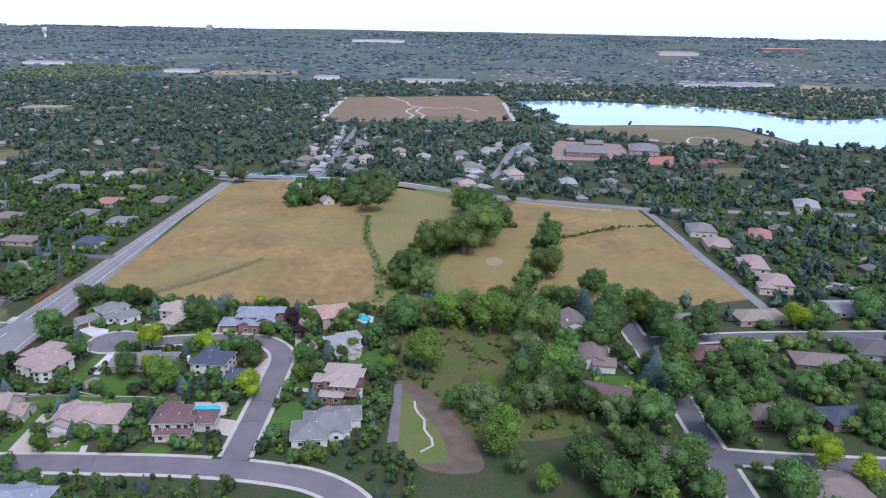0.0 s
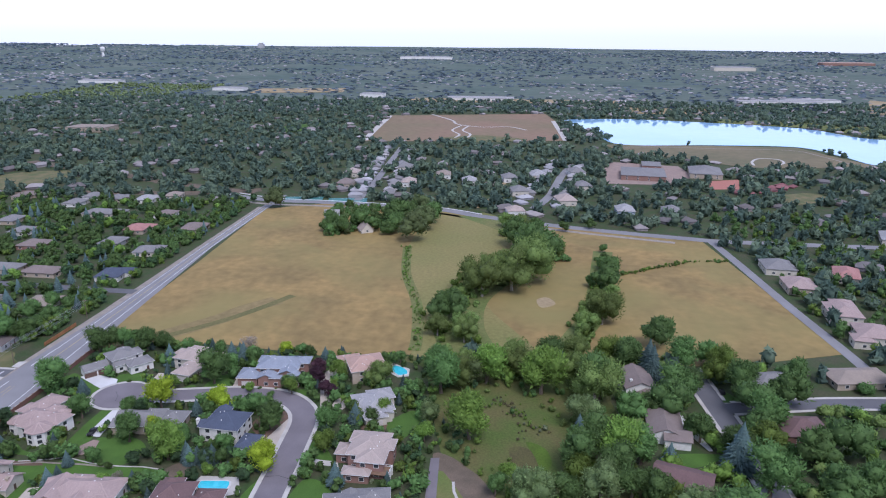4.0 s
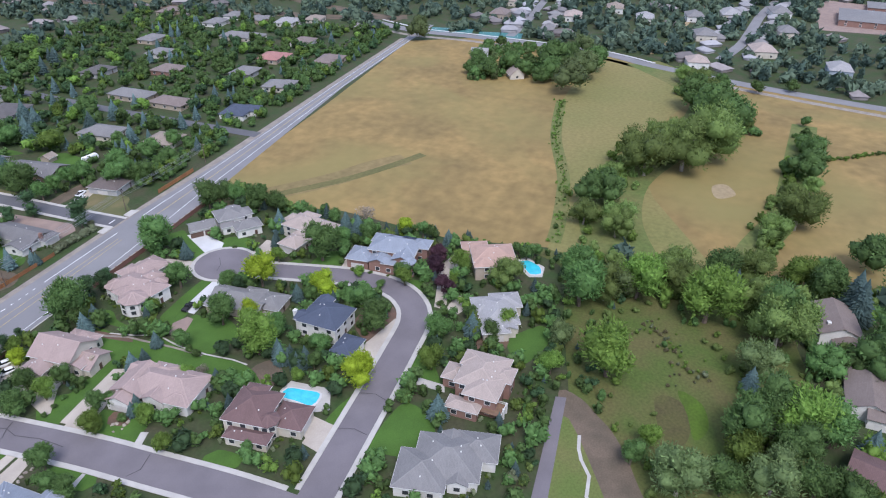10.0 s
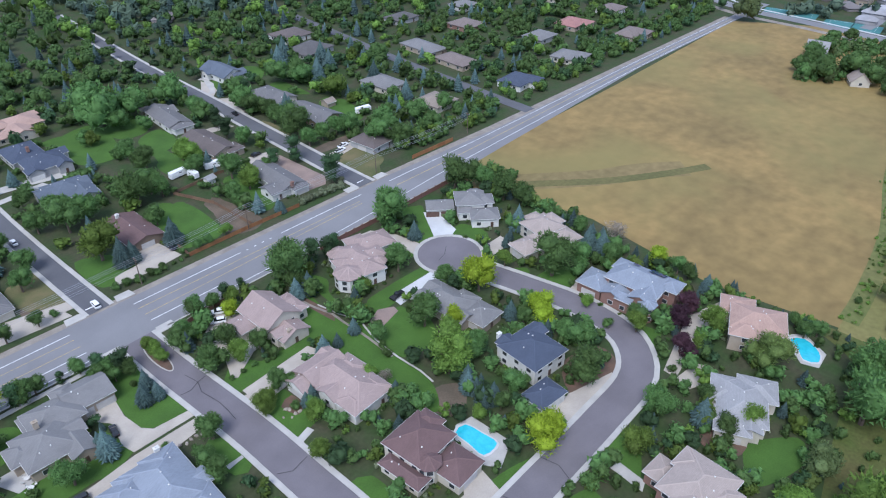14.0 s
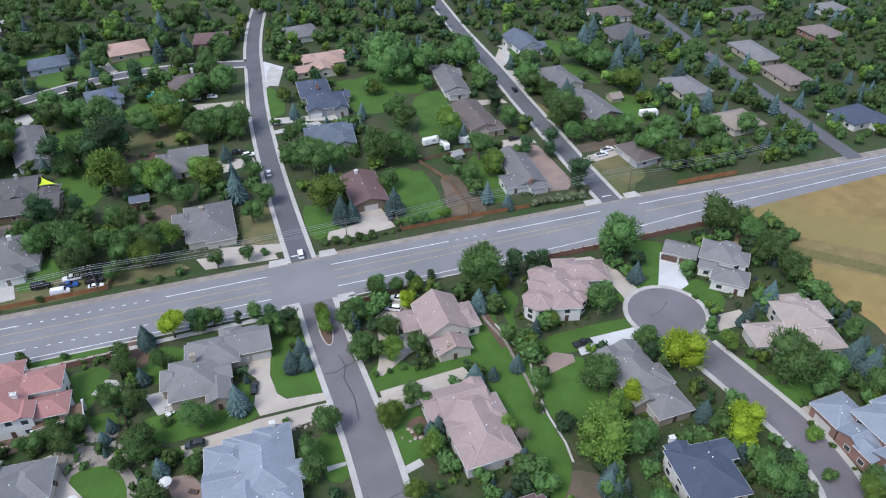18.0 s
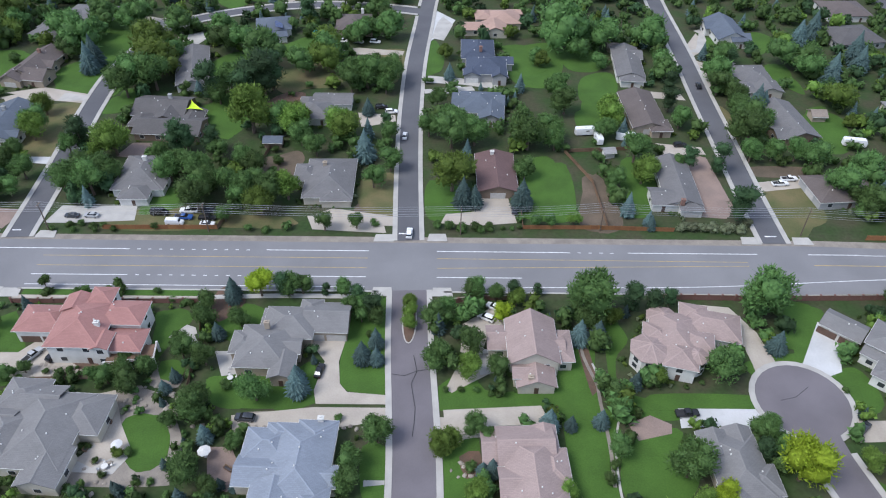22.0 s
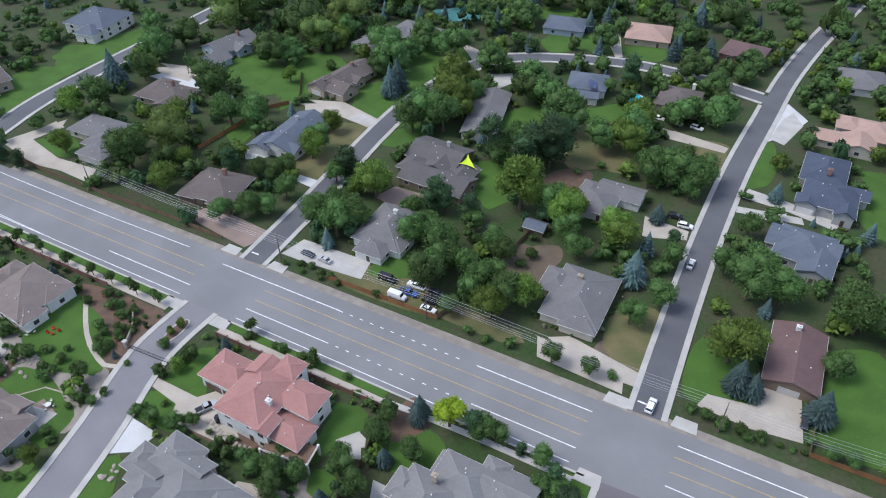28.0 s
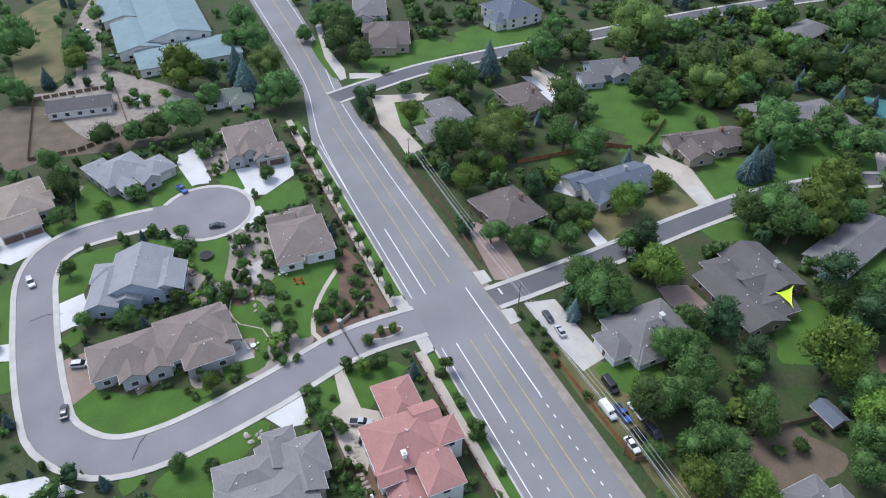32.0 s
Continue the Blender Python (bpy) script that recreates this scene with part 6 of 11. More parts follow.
house("large blue-grey roofed house seen over its drive", "blue", "cream", -2, [(7.6, 112.4, 12.6, 19, 4.2, "h"), (10.2, 118.6, 7.8, 8.4, 4.1, "h"), (-0.2, 117, 9, 7.6, 3.9, "h"), (-0.6, 110.6, 9.4, 6.4, 3.8, "x"), (13.2, 109.4, 4.4, 4.4, 3.8, "x"), (3.2, 104, 9, 7.5, 4.0, "y"), (10.5, 103, 7.4, 7, 3.9, "h"), (2.6, 119.6, 6, 5, 3.8, "h")], [(1, "N", 1, "garage")], (10.8, 123, 3.6, "wall_white"))
house("sprawling grey-shingled stucco house with a terrace", "grey", "cream", -3, [(-49.5, 120.5, 14, 19, 4, "h"), (-42.5, 125, 9, 10, 3.6, "h"), (-57.8, 118.2, 9, 13, 3.8, "h"), (-46, 111.5, 8, 9, 3.5, "y"), (-58.4, 130.2, 9, 8, 3.7, "h"), (-64.8, 126.2, 4.6, 6, 3.4, "h"), (-53.5, 128.6, 8, 7, 3.8, "x"), (-60.8, 123.6, 6, 5, 3.5, "x")], [(4, "N", 1, "garage")])
house("beige house under a pale rosy shingle roof", "pink", "cream", 1, [(59.8, 147, 11.6, 14, 4.8, "y", 0.6), (60, 137.6, 8.6, 6.2, 2.8, "y", 0.46), (67.2, 146.4, 4.2, 9.4, 3.7, "h", 0.25), (52, 149.4, 5.6, 7.2, 3.3, "x"), (65.4, 146.6, 4, 3.6, 4.2, "x"), (57.4, 138.6, 5, 4, 3.5, "x")], [(3, "N", 1, "garage")], (58.6, 135.4, 3.2, "wall_tan"), step=4.6)
house("white stucco house with a many-hipped rosy roof", "pink", "white", -14, [(95.8, 150, 11.5, 14, 4.6, "h"), (106, 153.6, 14, 9, 4.2, "h"), (88.6, 144.6, 8.6, 8.6, 4.9, "o"), (95.6, 142.6, 7.4, 7.6, 4.9, "h"), (101, 147.4, 7, 5.6, 4.8, "h"), (94.2, 156, 7, 6.4, 4.3, "o"), (99.4, 142.4, 4.6, 4.6, 5, "o"), (91.4, 149.6, 6, 6, 4.7, "h"), (102.6, 157.4, 6, 6, 4.1, "h")], [(1, "E", 1, "garage")], step=4.2)
house("low grey-shingled house by the turning circle", "grey", "tan", 2, [(101, 112.8, 10.6, 15, 3.5, "h"), (103.4, 101.8, 8.8, 8.6, 3.2, "h"), (97.6, 118.4, 6.2, 6, 3.3, "y"), (103.2, 119.8, 5.4, 5.4, 3.3, "y"), (104.8, 109.6, 6.6, 6.4, 3.4, "h"), (98.4, 105.4, 5.4, 5.6, 3.5, "y")], [(1, "W", 1, "garage")])
house("long ranch house under a weathered rosy roof", "pink", "white", 2, [(57.2, 108.6, 11.2, 21, 4, "h"), (55.8, 117.4, 11.6, 9, 3.9, "x"), (50, 117.2, 6.6, 7.4, 3.5, "x"), (61.4, 112.2, 5.6, 8, 3.8, "h"), (60.2, 119.2, 4.4, 6, 3.7, "y"), (52.6, 108.4, 5, 6.2, 3.8, "x"), (53.2, 101.6, 5, 7.2, 3.7, "h"), (61, 102.4, 4.6, 7.4, 3.9, "h")], [(2, "W", 1, "garage")], step=4.6)
house("two-storey maroon-roofed house beside a swimming pool", "maroon", "cream", 4, [(55.4, 79.8, 12.4, 11.4, 5.3, "h", 0.5), (57, 69.2, 8.6, 8.4, 3.5, "h"), (47.6, 77, 3.6, 11.6, 2.9, "h", 0.4), (60.8, 82, 4.6, 5.6, 5.4, "h", 0.5), (52.2, 73.4, 5, 5, 5.2, "o", 0.5)], [(1, "S", 1, "garage")], step=3.6)
house("two-storey white house under a dark navy roof", "navy", "white", -5, [(99.4, 79.6, 12.4, 13.4, 5.6, "h"), (89.4, 67.9, 9, 6.4, 3.5, "h"), (105.6, 83.4, 4.4, 4.6, 5.7, "x"), (97, 86.2, 4.6, 3.6, 5.2, "y")], [(1, "S", 1, "trim")], (96.4, 89, 5.2, "wall_white"), step=3.8)
house("grey-roofed two-storey house with a detached-looking garage", "grey", "white", -42, [(149.8, 147.4, 10, 9.6, 5.3, "h"), (141.2, 154.6, 9.4, 6.4, 3.2, "x"), (147.2, 137.8, 9.6, 7, 3.6, "h"), (154, 148.4, 6, 6, 5.2, "o"), (153.4, 143.2, 5.4, 6, 5.1, "h"), (144.6, 145.2, 4.4, 3.6, 3.3, "x")], [(1, "S", 2, "brown_garage")], step=3.8)
house("cream house under a light beige hipped roof", "beige", "cream", -12, [(153.6, 116.6, 10.6, 10.6, 5, "h"), (141.4, 113.6, 8.6, 8, 3.5, "h"), (154.4, 107.6, 8, 8, 4, "h"), (158.6, 116.4, 6, 6.4, 4.9, "h"), (149, 112.4, 7, 6, 4, "h"), (155.6, 121.4, 5, 5, 4.9, "h")], [(1, "W", 1, "garage")], step=4)
house("brick and blue-grey house with solar panels on its roof", "blue", "brick", 3, [(147.4, 74.6, 11.4, 17, 6, "h"), (140.6, 85.6, 9, 8, 3.8, "h"), (139.4, 77.6, 6.6, 6.6, 4, "x"), (141, 69, 6.4, 6.6, 5.6, "x"), (138.4, 66.4, 5, 4.6, 5.4, "o"), (151, 65.6, 6, 5.6, 5.8, "h"), (150.6, 81.6, 5, 5, 5.8, "h"), (138.2, 73.4, 4, 4.4, 4.2, "y")], [(1, "W", 1, "garage")], step=3.8)
house("two-storey beige stucco house beside a pool", "salmon", "tan", 23, [(153, 39, 11, 14.5, 6), (158, 47, 8, 9, 4), (147, 40, 7, 8, 5.6)], [(1, "W", 1, "garage")], pitch=0.36)
house("house under a broad pale grey roof among trees", "light", "cream", 24, [(121, 29, 15, 11.4, 4, "h"), (113.6, 28, 8, 8, 3.6, "h"), (128, 28, 8, 9, 3.8, "h"), (122.6, 34.4, 9, 6, 3.8, "h"), (115.4, 24.4, 5, 5, 3.6, "x")], [(1, "W", 1, "garage")], pitch=0.34)
house("big two-storey brick house with a pale beige roof", "beige", "brick", -3, [(88.2, 24.6, 14.4, 12, 6.2, "h"), (82, 22.6, 9.6, 9, 6.1, "h"), (88.2, 33, 6.4, 5.4, 3.6, "h"), (76.2, 27, 4, 8.6, 3.2, "h"), (92.6, 28.4, 6, 6, 6.0, "h"), (88.6, 18.8, 6, 5, 6.0, "h")], [(2, "N", 1, "garage")], pitch=0.3, step=3.6)
house("low grey-shingled house beside the park path", "grey", "white", 9, [(56.5, 25, 14, 16, 3.6), (50.5, 30, 12, 12, 3.5), (62, 19, 9, 10, 3.6)], [(1, "N", 1, "garage")], bays=((0, 'E', 0), (0, 'W', -0.2)))
# the newer estate to the west
house("brown-roofed house with a gabled porch and brick base", "brown", "grey", -2, [(-194, 148.4, 19, 15.6, 3.9, "h"), (-182.6, 154.2, 8, 6.8, 3.6, "h"), (-186, 146, 7, 5.6, 4, "x", 0.6), (-184.6, 141.4, 5.6, 4.6, 3.6, "x", 0.6), (-181.4, 149.6, 4.6, 4.4, 3.5, "x", 0.6), (-200, 153, 8, 7, 3.8, "h")], [(1, "E", 1, "brown_garage"), (4, "E", 1, "brown_garage")], step=4.4)
house("pale grey-roofed stone and stucco house", "steel", "grey", 24, [(-190.4, 104.6, 14, 15.6, 3.9, "h"), (-188.6, 115.6, 9.6, 8.6, 3.6, "h"), (-180.4, 106, 5.6, 5, 3.5, "x", 0.55), (-183.6, 112.2, 7, 5.6, 3.5, "x", 0.55), (-194.6, 98.2, 8, 7, 3.6, "h")], [(1, "E", 1, "garage")], step=4.4)
house("tan-roofed house with a shaded double garage", "tan", "grey", 12, [(-185, 75, 20, 14, 3.8), (-173, 74, 9, 11, 3.4)], [(1, "E", 2, "brown_garage")], gable=(1,), bays=((0, 'S', 0), (0, 'N', 0.1)))
house("brown-roofed house with a covered patio", "brown", "white", -4, [(-132, 149.4, 16.6, 15.6, 3.9, "h"), (-142.4, 146.4, 6.6, 7.6, 3.4, "y"), (-126.4, 153.2, 7, 8, 3.8, "h"), (-143, 153.4, 6.4, 6, 3.3, "h"), (-125.6, 144.4, 7, 6.4, 3.2, "h")], [(1, "W", 1, "garage")], step=4.4)
house("two-tone grey house under a pale grey gabled roof", "steel", "blue", -15, [(-133.4, 105, 17, 14.6, 4.4, "x", 0.46), (-129, 111.8, 11, 8, 4.1, "x"), (-129.4, 95.6, 12.4, 7.4, 3.6, "x"), (-137.6, 97, 7, 7.4, 3.6, "h"), (-126.6, 101.2, 5.6, 6, 3.4, "x")], [(2, "W", 1, "garage")], step=4.4)
house("long low brown-shingled house with a paved entry court", "brown", "grey", 3, [(-105, 114.6, 14.6, 16.6, 3.8, "h"), (-98, 116.4, 8.6, 11, 3.7, "h"), (-104.6, 98, 11.4, 15.6, 3.5, "h"), (-98.6, 105, 5.4, 5.4, 3.4, "x", 0.55), (-108, 121, 6.6, 5, 3.6, "y"), (-98, 99, 4.6, 5, 3.3, "x", 0.55), (-100.6, 122, 5, 5, 3.6, "x")], [(2, "S", 1, "brown_garage")], step=4.4)
house("big barn under a blue-grey metal roof", "metal", "white", 1, [(-320, 138.2, 62, 27, 5.6, "x", 0.24), (-277, 140, 22, 42, 3.6, "h", 0.12), (-302, 121, 34, 17, 4.2, "x", 0.2), (-338, 118, 30, 18, 4, "x", 0.2)], pitch=0.22, category="barn", name="barn", step=6)
house("low white stable with a dark shingle roof", "dark", "white", -8, [(-246, 95, 10, 22, 3)], category="stable", name="stable", gable=(0,), step=4)
house("small house under a dull green roof", "green", "white", -6, [(-231, 146, 10, 14, 3), (-226, 152, 8, 8, 2.8)], gable=(0,))
# north of the main road
house("grey-shingled corner house with a porch", "ash", "white", 1, [(-60, 221, 15, 18.6, 3, "h"), (-59.4, 210.6, 8.6, 7.4, 2.9, "h"), (-54.6, 216, 6, 8, 2.9, "h")], [(0, "W", 1, "garage")], (-60, 224, 5.2, "wall_white"), pitch=0.36)
house("dark brown-roofed rambling house with a yellow shade sail", "dark", "brown", -3, [(-66.4, 264, 19, 13.6, 3.2, "x"), (-60, 250.4, 23, 11.6, 3, "x"), (-54, 256.6, 7.4, 10, 2.9, "y"), (-71.4, 254.6, 7, 9, 3, "h"), (-63, 257.4, 8, 7, 3.4, "y")], [(3, "W", 1, "brown_garage")], (-64, 266, 5, "wall_grey"), pitch=0.36)
house("long grey-roofed house end-on to the street", "ash", "white", 14, [(-64.6, 297.6, 12, 33, 3, "y", 0.27), (-59, 288, 6, 8, 2.8, "x", 0.3)], [(0, "N", 1, "garage")], pitch=0.3)
house("tan-roofed house with stone gables", "umber", "tan", -8, [(-128.4, 298.6, 12, 23, 3.1, "y", 0.42), (-123.6, 288, 8.6, 9, 3, "x", 0.55), (-132.4, 287.4, 8.6, 8.6, 3, "y", 0.5), (-123.6, 297.4, 6, 5, 3, "x", 0.55)], [(2, "S", 1, "garage")], (-128, 302, 5.2, "wall_brick"))
house("slate-blue ranch house with white garage doors", "slate", "white", 2, [(-119.6, 252, 13.6, 25, 3.1, "y", 0.36), (-125, 241.6, 8, 8.4, 2.9, "y", 0.4), (-114, 243.4, 6, 6.4, 2.9, "x", 0.4)], [(1, "S", 1, "trim")], (-121, 256, 5, "wall_grey"), pitch=0.36)
house("brown hipped-roof ranch house by the corner", "umber", "brown", 8, [(-121.4, 213, 18, 15.6, 3, "h"), (-114.6, 209, 7.6, 8.6, 2.9, "h"), (-127, 207, 6, 6, 2.8, "h")], [(2, "S", 1, "brown_garage")], (-121, 217, 5, "wall_brick"), pitch=0.36)
house("grey L-shaped ranch house by the corner drive", "ash", "cream", 2, [(-185, 221.6, 19, 11.6, 3, "h"), (-173, 210.6, 11.4, 9.6, 2.9, "h"), (-177.6, 216.4, 9, 10.6, 3, "h")], [(1, "S", 1, "garage")], pitch=0.26)
house("brown-roofed ranch house by its drive", "umber", "tan", 4, [(-183, 253, 20.6, 13.4, 3, "h"), (-176.6, 247, 8.6, 7, 2.9, "y"), (-189, 258, 8, 7, 3, "h")], [(1, "S", 1, "garage")], (-182, 256, 4.8, "wall_brick"), pitch=0.32)
house("grey-roofed house with a white double garage", "ash", "blue", -12, [(-192, 300.4, 13, 21, 3.1, "y", 0.45), (-187.4, 286.4, 9.4, 8.4, 3, "y", 0.45), (-185.4, 299.6, 6, 7, 3, "x", 0.45)], [(1, "S", 1, "trim")], (-190, 304, 5.6, "wall_brick"), pitch=0.4)
house("small grey-roofed house behind trees", "ash", "white", -17, [(-136, 331, 13, 14, 3)], pitch=0.34)
house("grey flat-pitched house by a tennis court", "ash", "cream", -6, [(-126, 350, 20, 16, 3)], pitch=0.25)
house("grey-roofed house with skylights", "ash", "cream", 1, [(1, 219, 15, 21, 3), (-7, 222, 7, 9, 2.9), (4, 210, 9, 6, 2.8)], [(0, "S", 1, "garage")], (-1, 223, 4.4, "wall_tan"), pitch=0.34)
house("grey-roofed house with a white double garage", "ash", "white", 0, [(-10, 262.6, 12.4, 12, 3, "h"), (-4.2, 270.9, 14, 8, 3.1, "x"), (-13, 268, 6, 8, 3, "h")], [(1, "S", 2, "trim")], pitch=0.36)
house("slate-roofed house carrying solar panels", "slate", "white", 12, [(-39, 338, 14.6, 14, 3.6, "h"), (-36, 329, 8, 6, 2.8, "x", 0.3)], pitch=0.36)
house("brown-roofed house beside a pool", "umber", "tan", 2, [(-3.4, 342.4, 15, 16.6, 3, "h"), (2, 337, 7, 7, 2.9, "y")], (), (0, 350, 4, "wall_white"), pitch=0.34)
house("blue-grey roofed two-part house", "slate", "grey", -4, [(51.4, 268.6, 14.6, 15.4, 3.5, "h"), (44.6, 271, 6.6, 9.6, 3.2, "x"), (55.2, 261.6, 8.6, 10.4, 3.4, "y"), (57.4, 270.6, 6, 7, 3.4, "x")], [(1, "W", 1, "garage")], pitch=0.38)
house("navy-roofed house with a sunroom", "navy", "grey", -1, [(52, 314, 13, 17.4, 3.7, "h"), (55, 298.4, 15.4, 14.4, 3.8, "h"), (62.4, 304.4, 7, 6, 3.2, "x"), (60, 291.4, 5.4, 5, 3.6, "y", 0.55), (49, 293, 6, 5, 3.4, "y")], [(4, "S", 1, "trim")], (53, 308, 5.6, "wall_brick"), pitch=0.42)
house("low house under a salmon tile roof", "salmon", "cream", 2, [(65, 349.6, 14.6, 15, 3.1, "h"), (51.6, 339.6, 11, 8, 2.8, "x"), (60.4, 338.4, 10.6, 10.4, 3, "y"), (56.4, 352, 8, 10, 3, "h"), (70.6, 356, 6, 5, 2.8, "x")], [(1, "W", 1, "garage")], pitch=0.34)
house("brown-roofed ranch house with a double garage", "maroon", "brown", 1, [(55, 223, 12, 21, 3)], [(0, "S", 1, "garage")], (54, 231, 4, "wall_white"), pitch=0.3, gable=(0,))
house("long grey-roofed ranch house among lawns", "ash", "white", -4, [(114, 305, 10.4, 27, 3, "y"), (113.4, 291.6, 9, 7, 2.9, "h"), (118, 312, 6, 8, 2.9, "x")], (), pitch=0.34)
house("brown-roofed ranch house among trees", "umber", "tan", 2, [(112, 265.4, 12, 26, 3, "y"), (116, 254, 7, 7.4, 2.9, "h")], [(0, "S", 1, "garage")], pitch=0.32)
house("grey-roofed ranch house near the corner", "ash", "white", -2, [(113.6, 219, 10.4, 25.4, 3, "y"), (107, 210.6, 7, 8.4, 2.9, "x"), (115, 206.6, 6.4, 6, 2.8, "h")], [(2, "S", 1, "garage")], (112, 205.4, 3.6, "wall_brick"), pitch=0.36)
house("grey-roofed house with a cluttered carport", "ash", "cream", 1, [(162, 294, 14, 16.6, 3, "h"), (165.4, 284.4, 9.4, 9, 2.9, "y"), (157, 284, 6, 8, 2.8, "h")], (), pitch=0.34)
house("grey hipped-roof ranch house with brown siding", "ash", "brown", 6, [(164, 258.6, 12.6, 25, 3, "y"), (159, 250, 6, 8, 2.9, "x")], (), pitch=0.34)
house("slate-roofed house with white gables", "slate", "white", 2, [(164.6, 338, 13, 22, 3.4, "y"), (168, 329, 8, 8, 3.3, "x"), (159, 342, 6, 7, 3.2, "x")], (), pitch=0.45)
house("grey ranch house behind a big tree", "umber", "grey", 5, [(166, 216, 20, 14, 3)], [(0, "W", 1, "garage")], pitch=0.34)
house("dark-roofed house standing among spruces", "dark", "grey", 10, [(220, 334, 22, 18, 3)], pitch=0.34)
house("dark-roofed house standing among trees", "umber", "white", 1, [(229, 364, 20, 18, 3)], pitch=0.34)
house("grey-roofed house among trees", "ash", "white", 1, [(-138, 336, 9, 18, 3)], pitch=0.34)
house("slate-roofed house with solar panels", "slate", "blue", 10, [(-68, 390, 18, 15, 3)], pitch=0.34)
house("orange-roofed house on the side street", "salmon", "tan", 10, [(-31, 398, 19, 18, 3)], pitch=0.34)
house("maroon-roofed house on the side street", "maroon", "brick", -6, [(11, 398, 17, 16, 3)], pitch=0.34)
house("grey-roofed house on the side street", "ash", "white", 10, [(58, 392, 17, 18, 3)], pitch=0.34)
house("two-storey white house with a grey roof", "slate", "white", 8, [(-262, 290, 22, 20, 5.2), (-256, 280, 10, 10, 4)], pitch=0.5)
house("brown-roofed house on the corner lawn", "umber", "tan", -20, [(-259, 226, 24, 17, 4.4), (-251, 220, 10, 11, 4), (-268, 222, 9, 10, 4)], gable=(1,))
house("two-storey grey-roofed house with a wide porch", "ash", "white", -18, [(-291, 228, 22, 15, 5), (-284, 222, 10, 10, 4)], gable=(1,))
house("grey-roofed house at the estate corner", "slate", "cream", -10, [(-328, 232, 20, 16, 5)])
house("long grey house near the tennis court", "ash", "white", -25, [(-133, 342, 12, 24, 3)], pitch=0.3)
house("flat grey-roofed house at the street", "ash", "tan", 15, [(-189, 406, 13, 24, 3)], pitch=0.3)
# east of the creek
house("two-storey white house with a brown roof", "brown", "white", 4, [(149, -75, 17, 12, 5.2), (141, -78, 8, 9, 3.4)], [(1, "W", 1, "trim")], gable=(0,), chimney=(144, -72, 5.2, "wall_white"))
house("brown-roofed white house at the street", "brown", "white", -6, [(117, -80, 18, 12, 3.6), (109, -83, 8, 9, 3.4)], [(1, "W", 1, "trim")], gable=(0, 1))
house("long brown-roofed house under trees", "maroon", "brown", -20, [(82, -79, 14, 18, 3.4)], gable=(0,))
house("grey-roofed house beside a pool", "grey", "white", 8, [(159, -133, 13, 18, 3)], pitch=0.34)
house("wide beige-roofed ranch house", "tan", "tan", 8, [(166, -170, 14, 25, 3)], [(0, "W", 1, "garage")], pitch=0.34)
house("two-storey red brick house under trees", "maroon", "brick", 3, [(117, -129, 14, 16, 5)])
house("long brown-roofed house with white windows", "brown", "brown", -8, [(117, -178, 13, 24, 3)], pitch=0.34)
house("navy-roofed brick house on a lawn", "navy", "brick", 8, [(71, -167, 12, 21, 3)], pitch=0.34)
house("brown brick house in trees", "brown", "brick", 3, [(72, -136, 12, 14, 3)], pitch=0.34)
house("brown-roofed house by the street", "brown", "tan", 3, [(28, -140, 13, 18, 3)], pitch=0.34)
house("brown-roofed house under trees", "brown", "brown", -6, [(42, -89, 10, 11, 3)], pitch=0.34)
house("dark-roofed low house near the street", "dark", "grey", -6, [(131, -208, 17, 18, 3)], pitch=0.34)
house("white house under a pale flat roof", "light", "white", 4, [(180, -219, 16, 18, 3)], pitch=0.2)
house("beige two-storey house at the lane", "pink", "cream", -9, [(240, -195, 20, 15, 5.2), (250, -199, 11, 11, 5)])
house("beige two-storey house at the lane", "pink", "cream", -9, [(212, -197, 18, 15, 5.2), (206, -190, 9, 9, 4)])
house("grey-roofed house at the lane", "grey", "cream", -5, [(320, -190, 20, 18, 4)])
house("rosy-roofed house at the lane", "pink", "tan", -5, [(285, -190, 20, 16, 4)])
house("red-roofed house at a curving drive", "red", "cream", -20, [(308, -226, 22, 14, 4)])
house("grey-roofed house among trees", "light", "cream", -20, [(398, -298, 26, 18, 4)])
house("long villa under red tiles", "red", "cream", -20, [(430, -350, 30, 16, 4), (448, -372, 20, 14, 4)])
house("small white farmhouse among trees", "light", "white", 10, [(412, 116, 9, 11, 4.5), (404, 110, 6, 7, 3)], pitch=0.9, gable=(0,))
house("steep-roofed cream cottage in the field", "beige", "cream", 30, [(383, 84, 9, 9, 2.4)], pitch=1.0, gable=(0,))
# beyond the side streets, north of the field
for x, y, a, w, d, roof, wall in ((461, 292, 8, 18, 15, "light", "white"), (461, 318, 8, 16, 13, "grey", "tan"), (467, 344, 5, 16, 13, "grey", "white"), (408, 303, 0, 14, 26, "grey", "cream"), (365, 251, 5, 18, 15, "red", "tan"), (312, 217, 8, 15, 14, "grey", "cream"), (372, 212, 4, 20, 13, "brown", "tan"), (263, 214, 5, 17, 14, "navy", "white"), (462, 404, 0, 20, 14, "brown", "tan")):
    house("ranch house among dense garden trees", roof, wall, a, [(x, y, w, d, 3), (x + 5, y - d * 0.4, w * 0.55, d * 0.6, 3)], pitch=0.36, step=6)
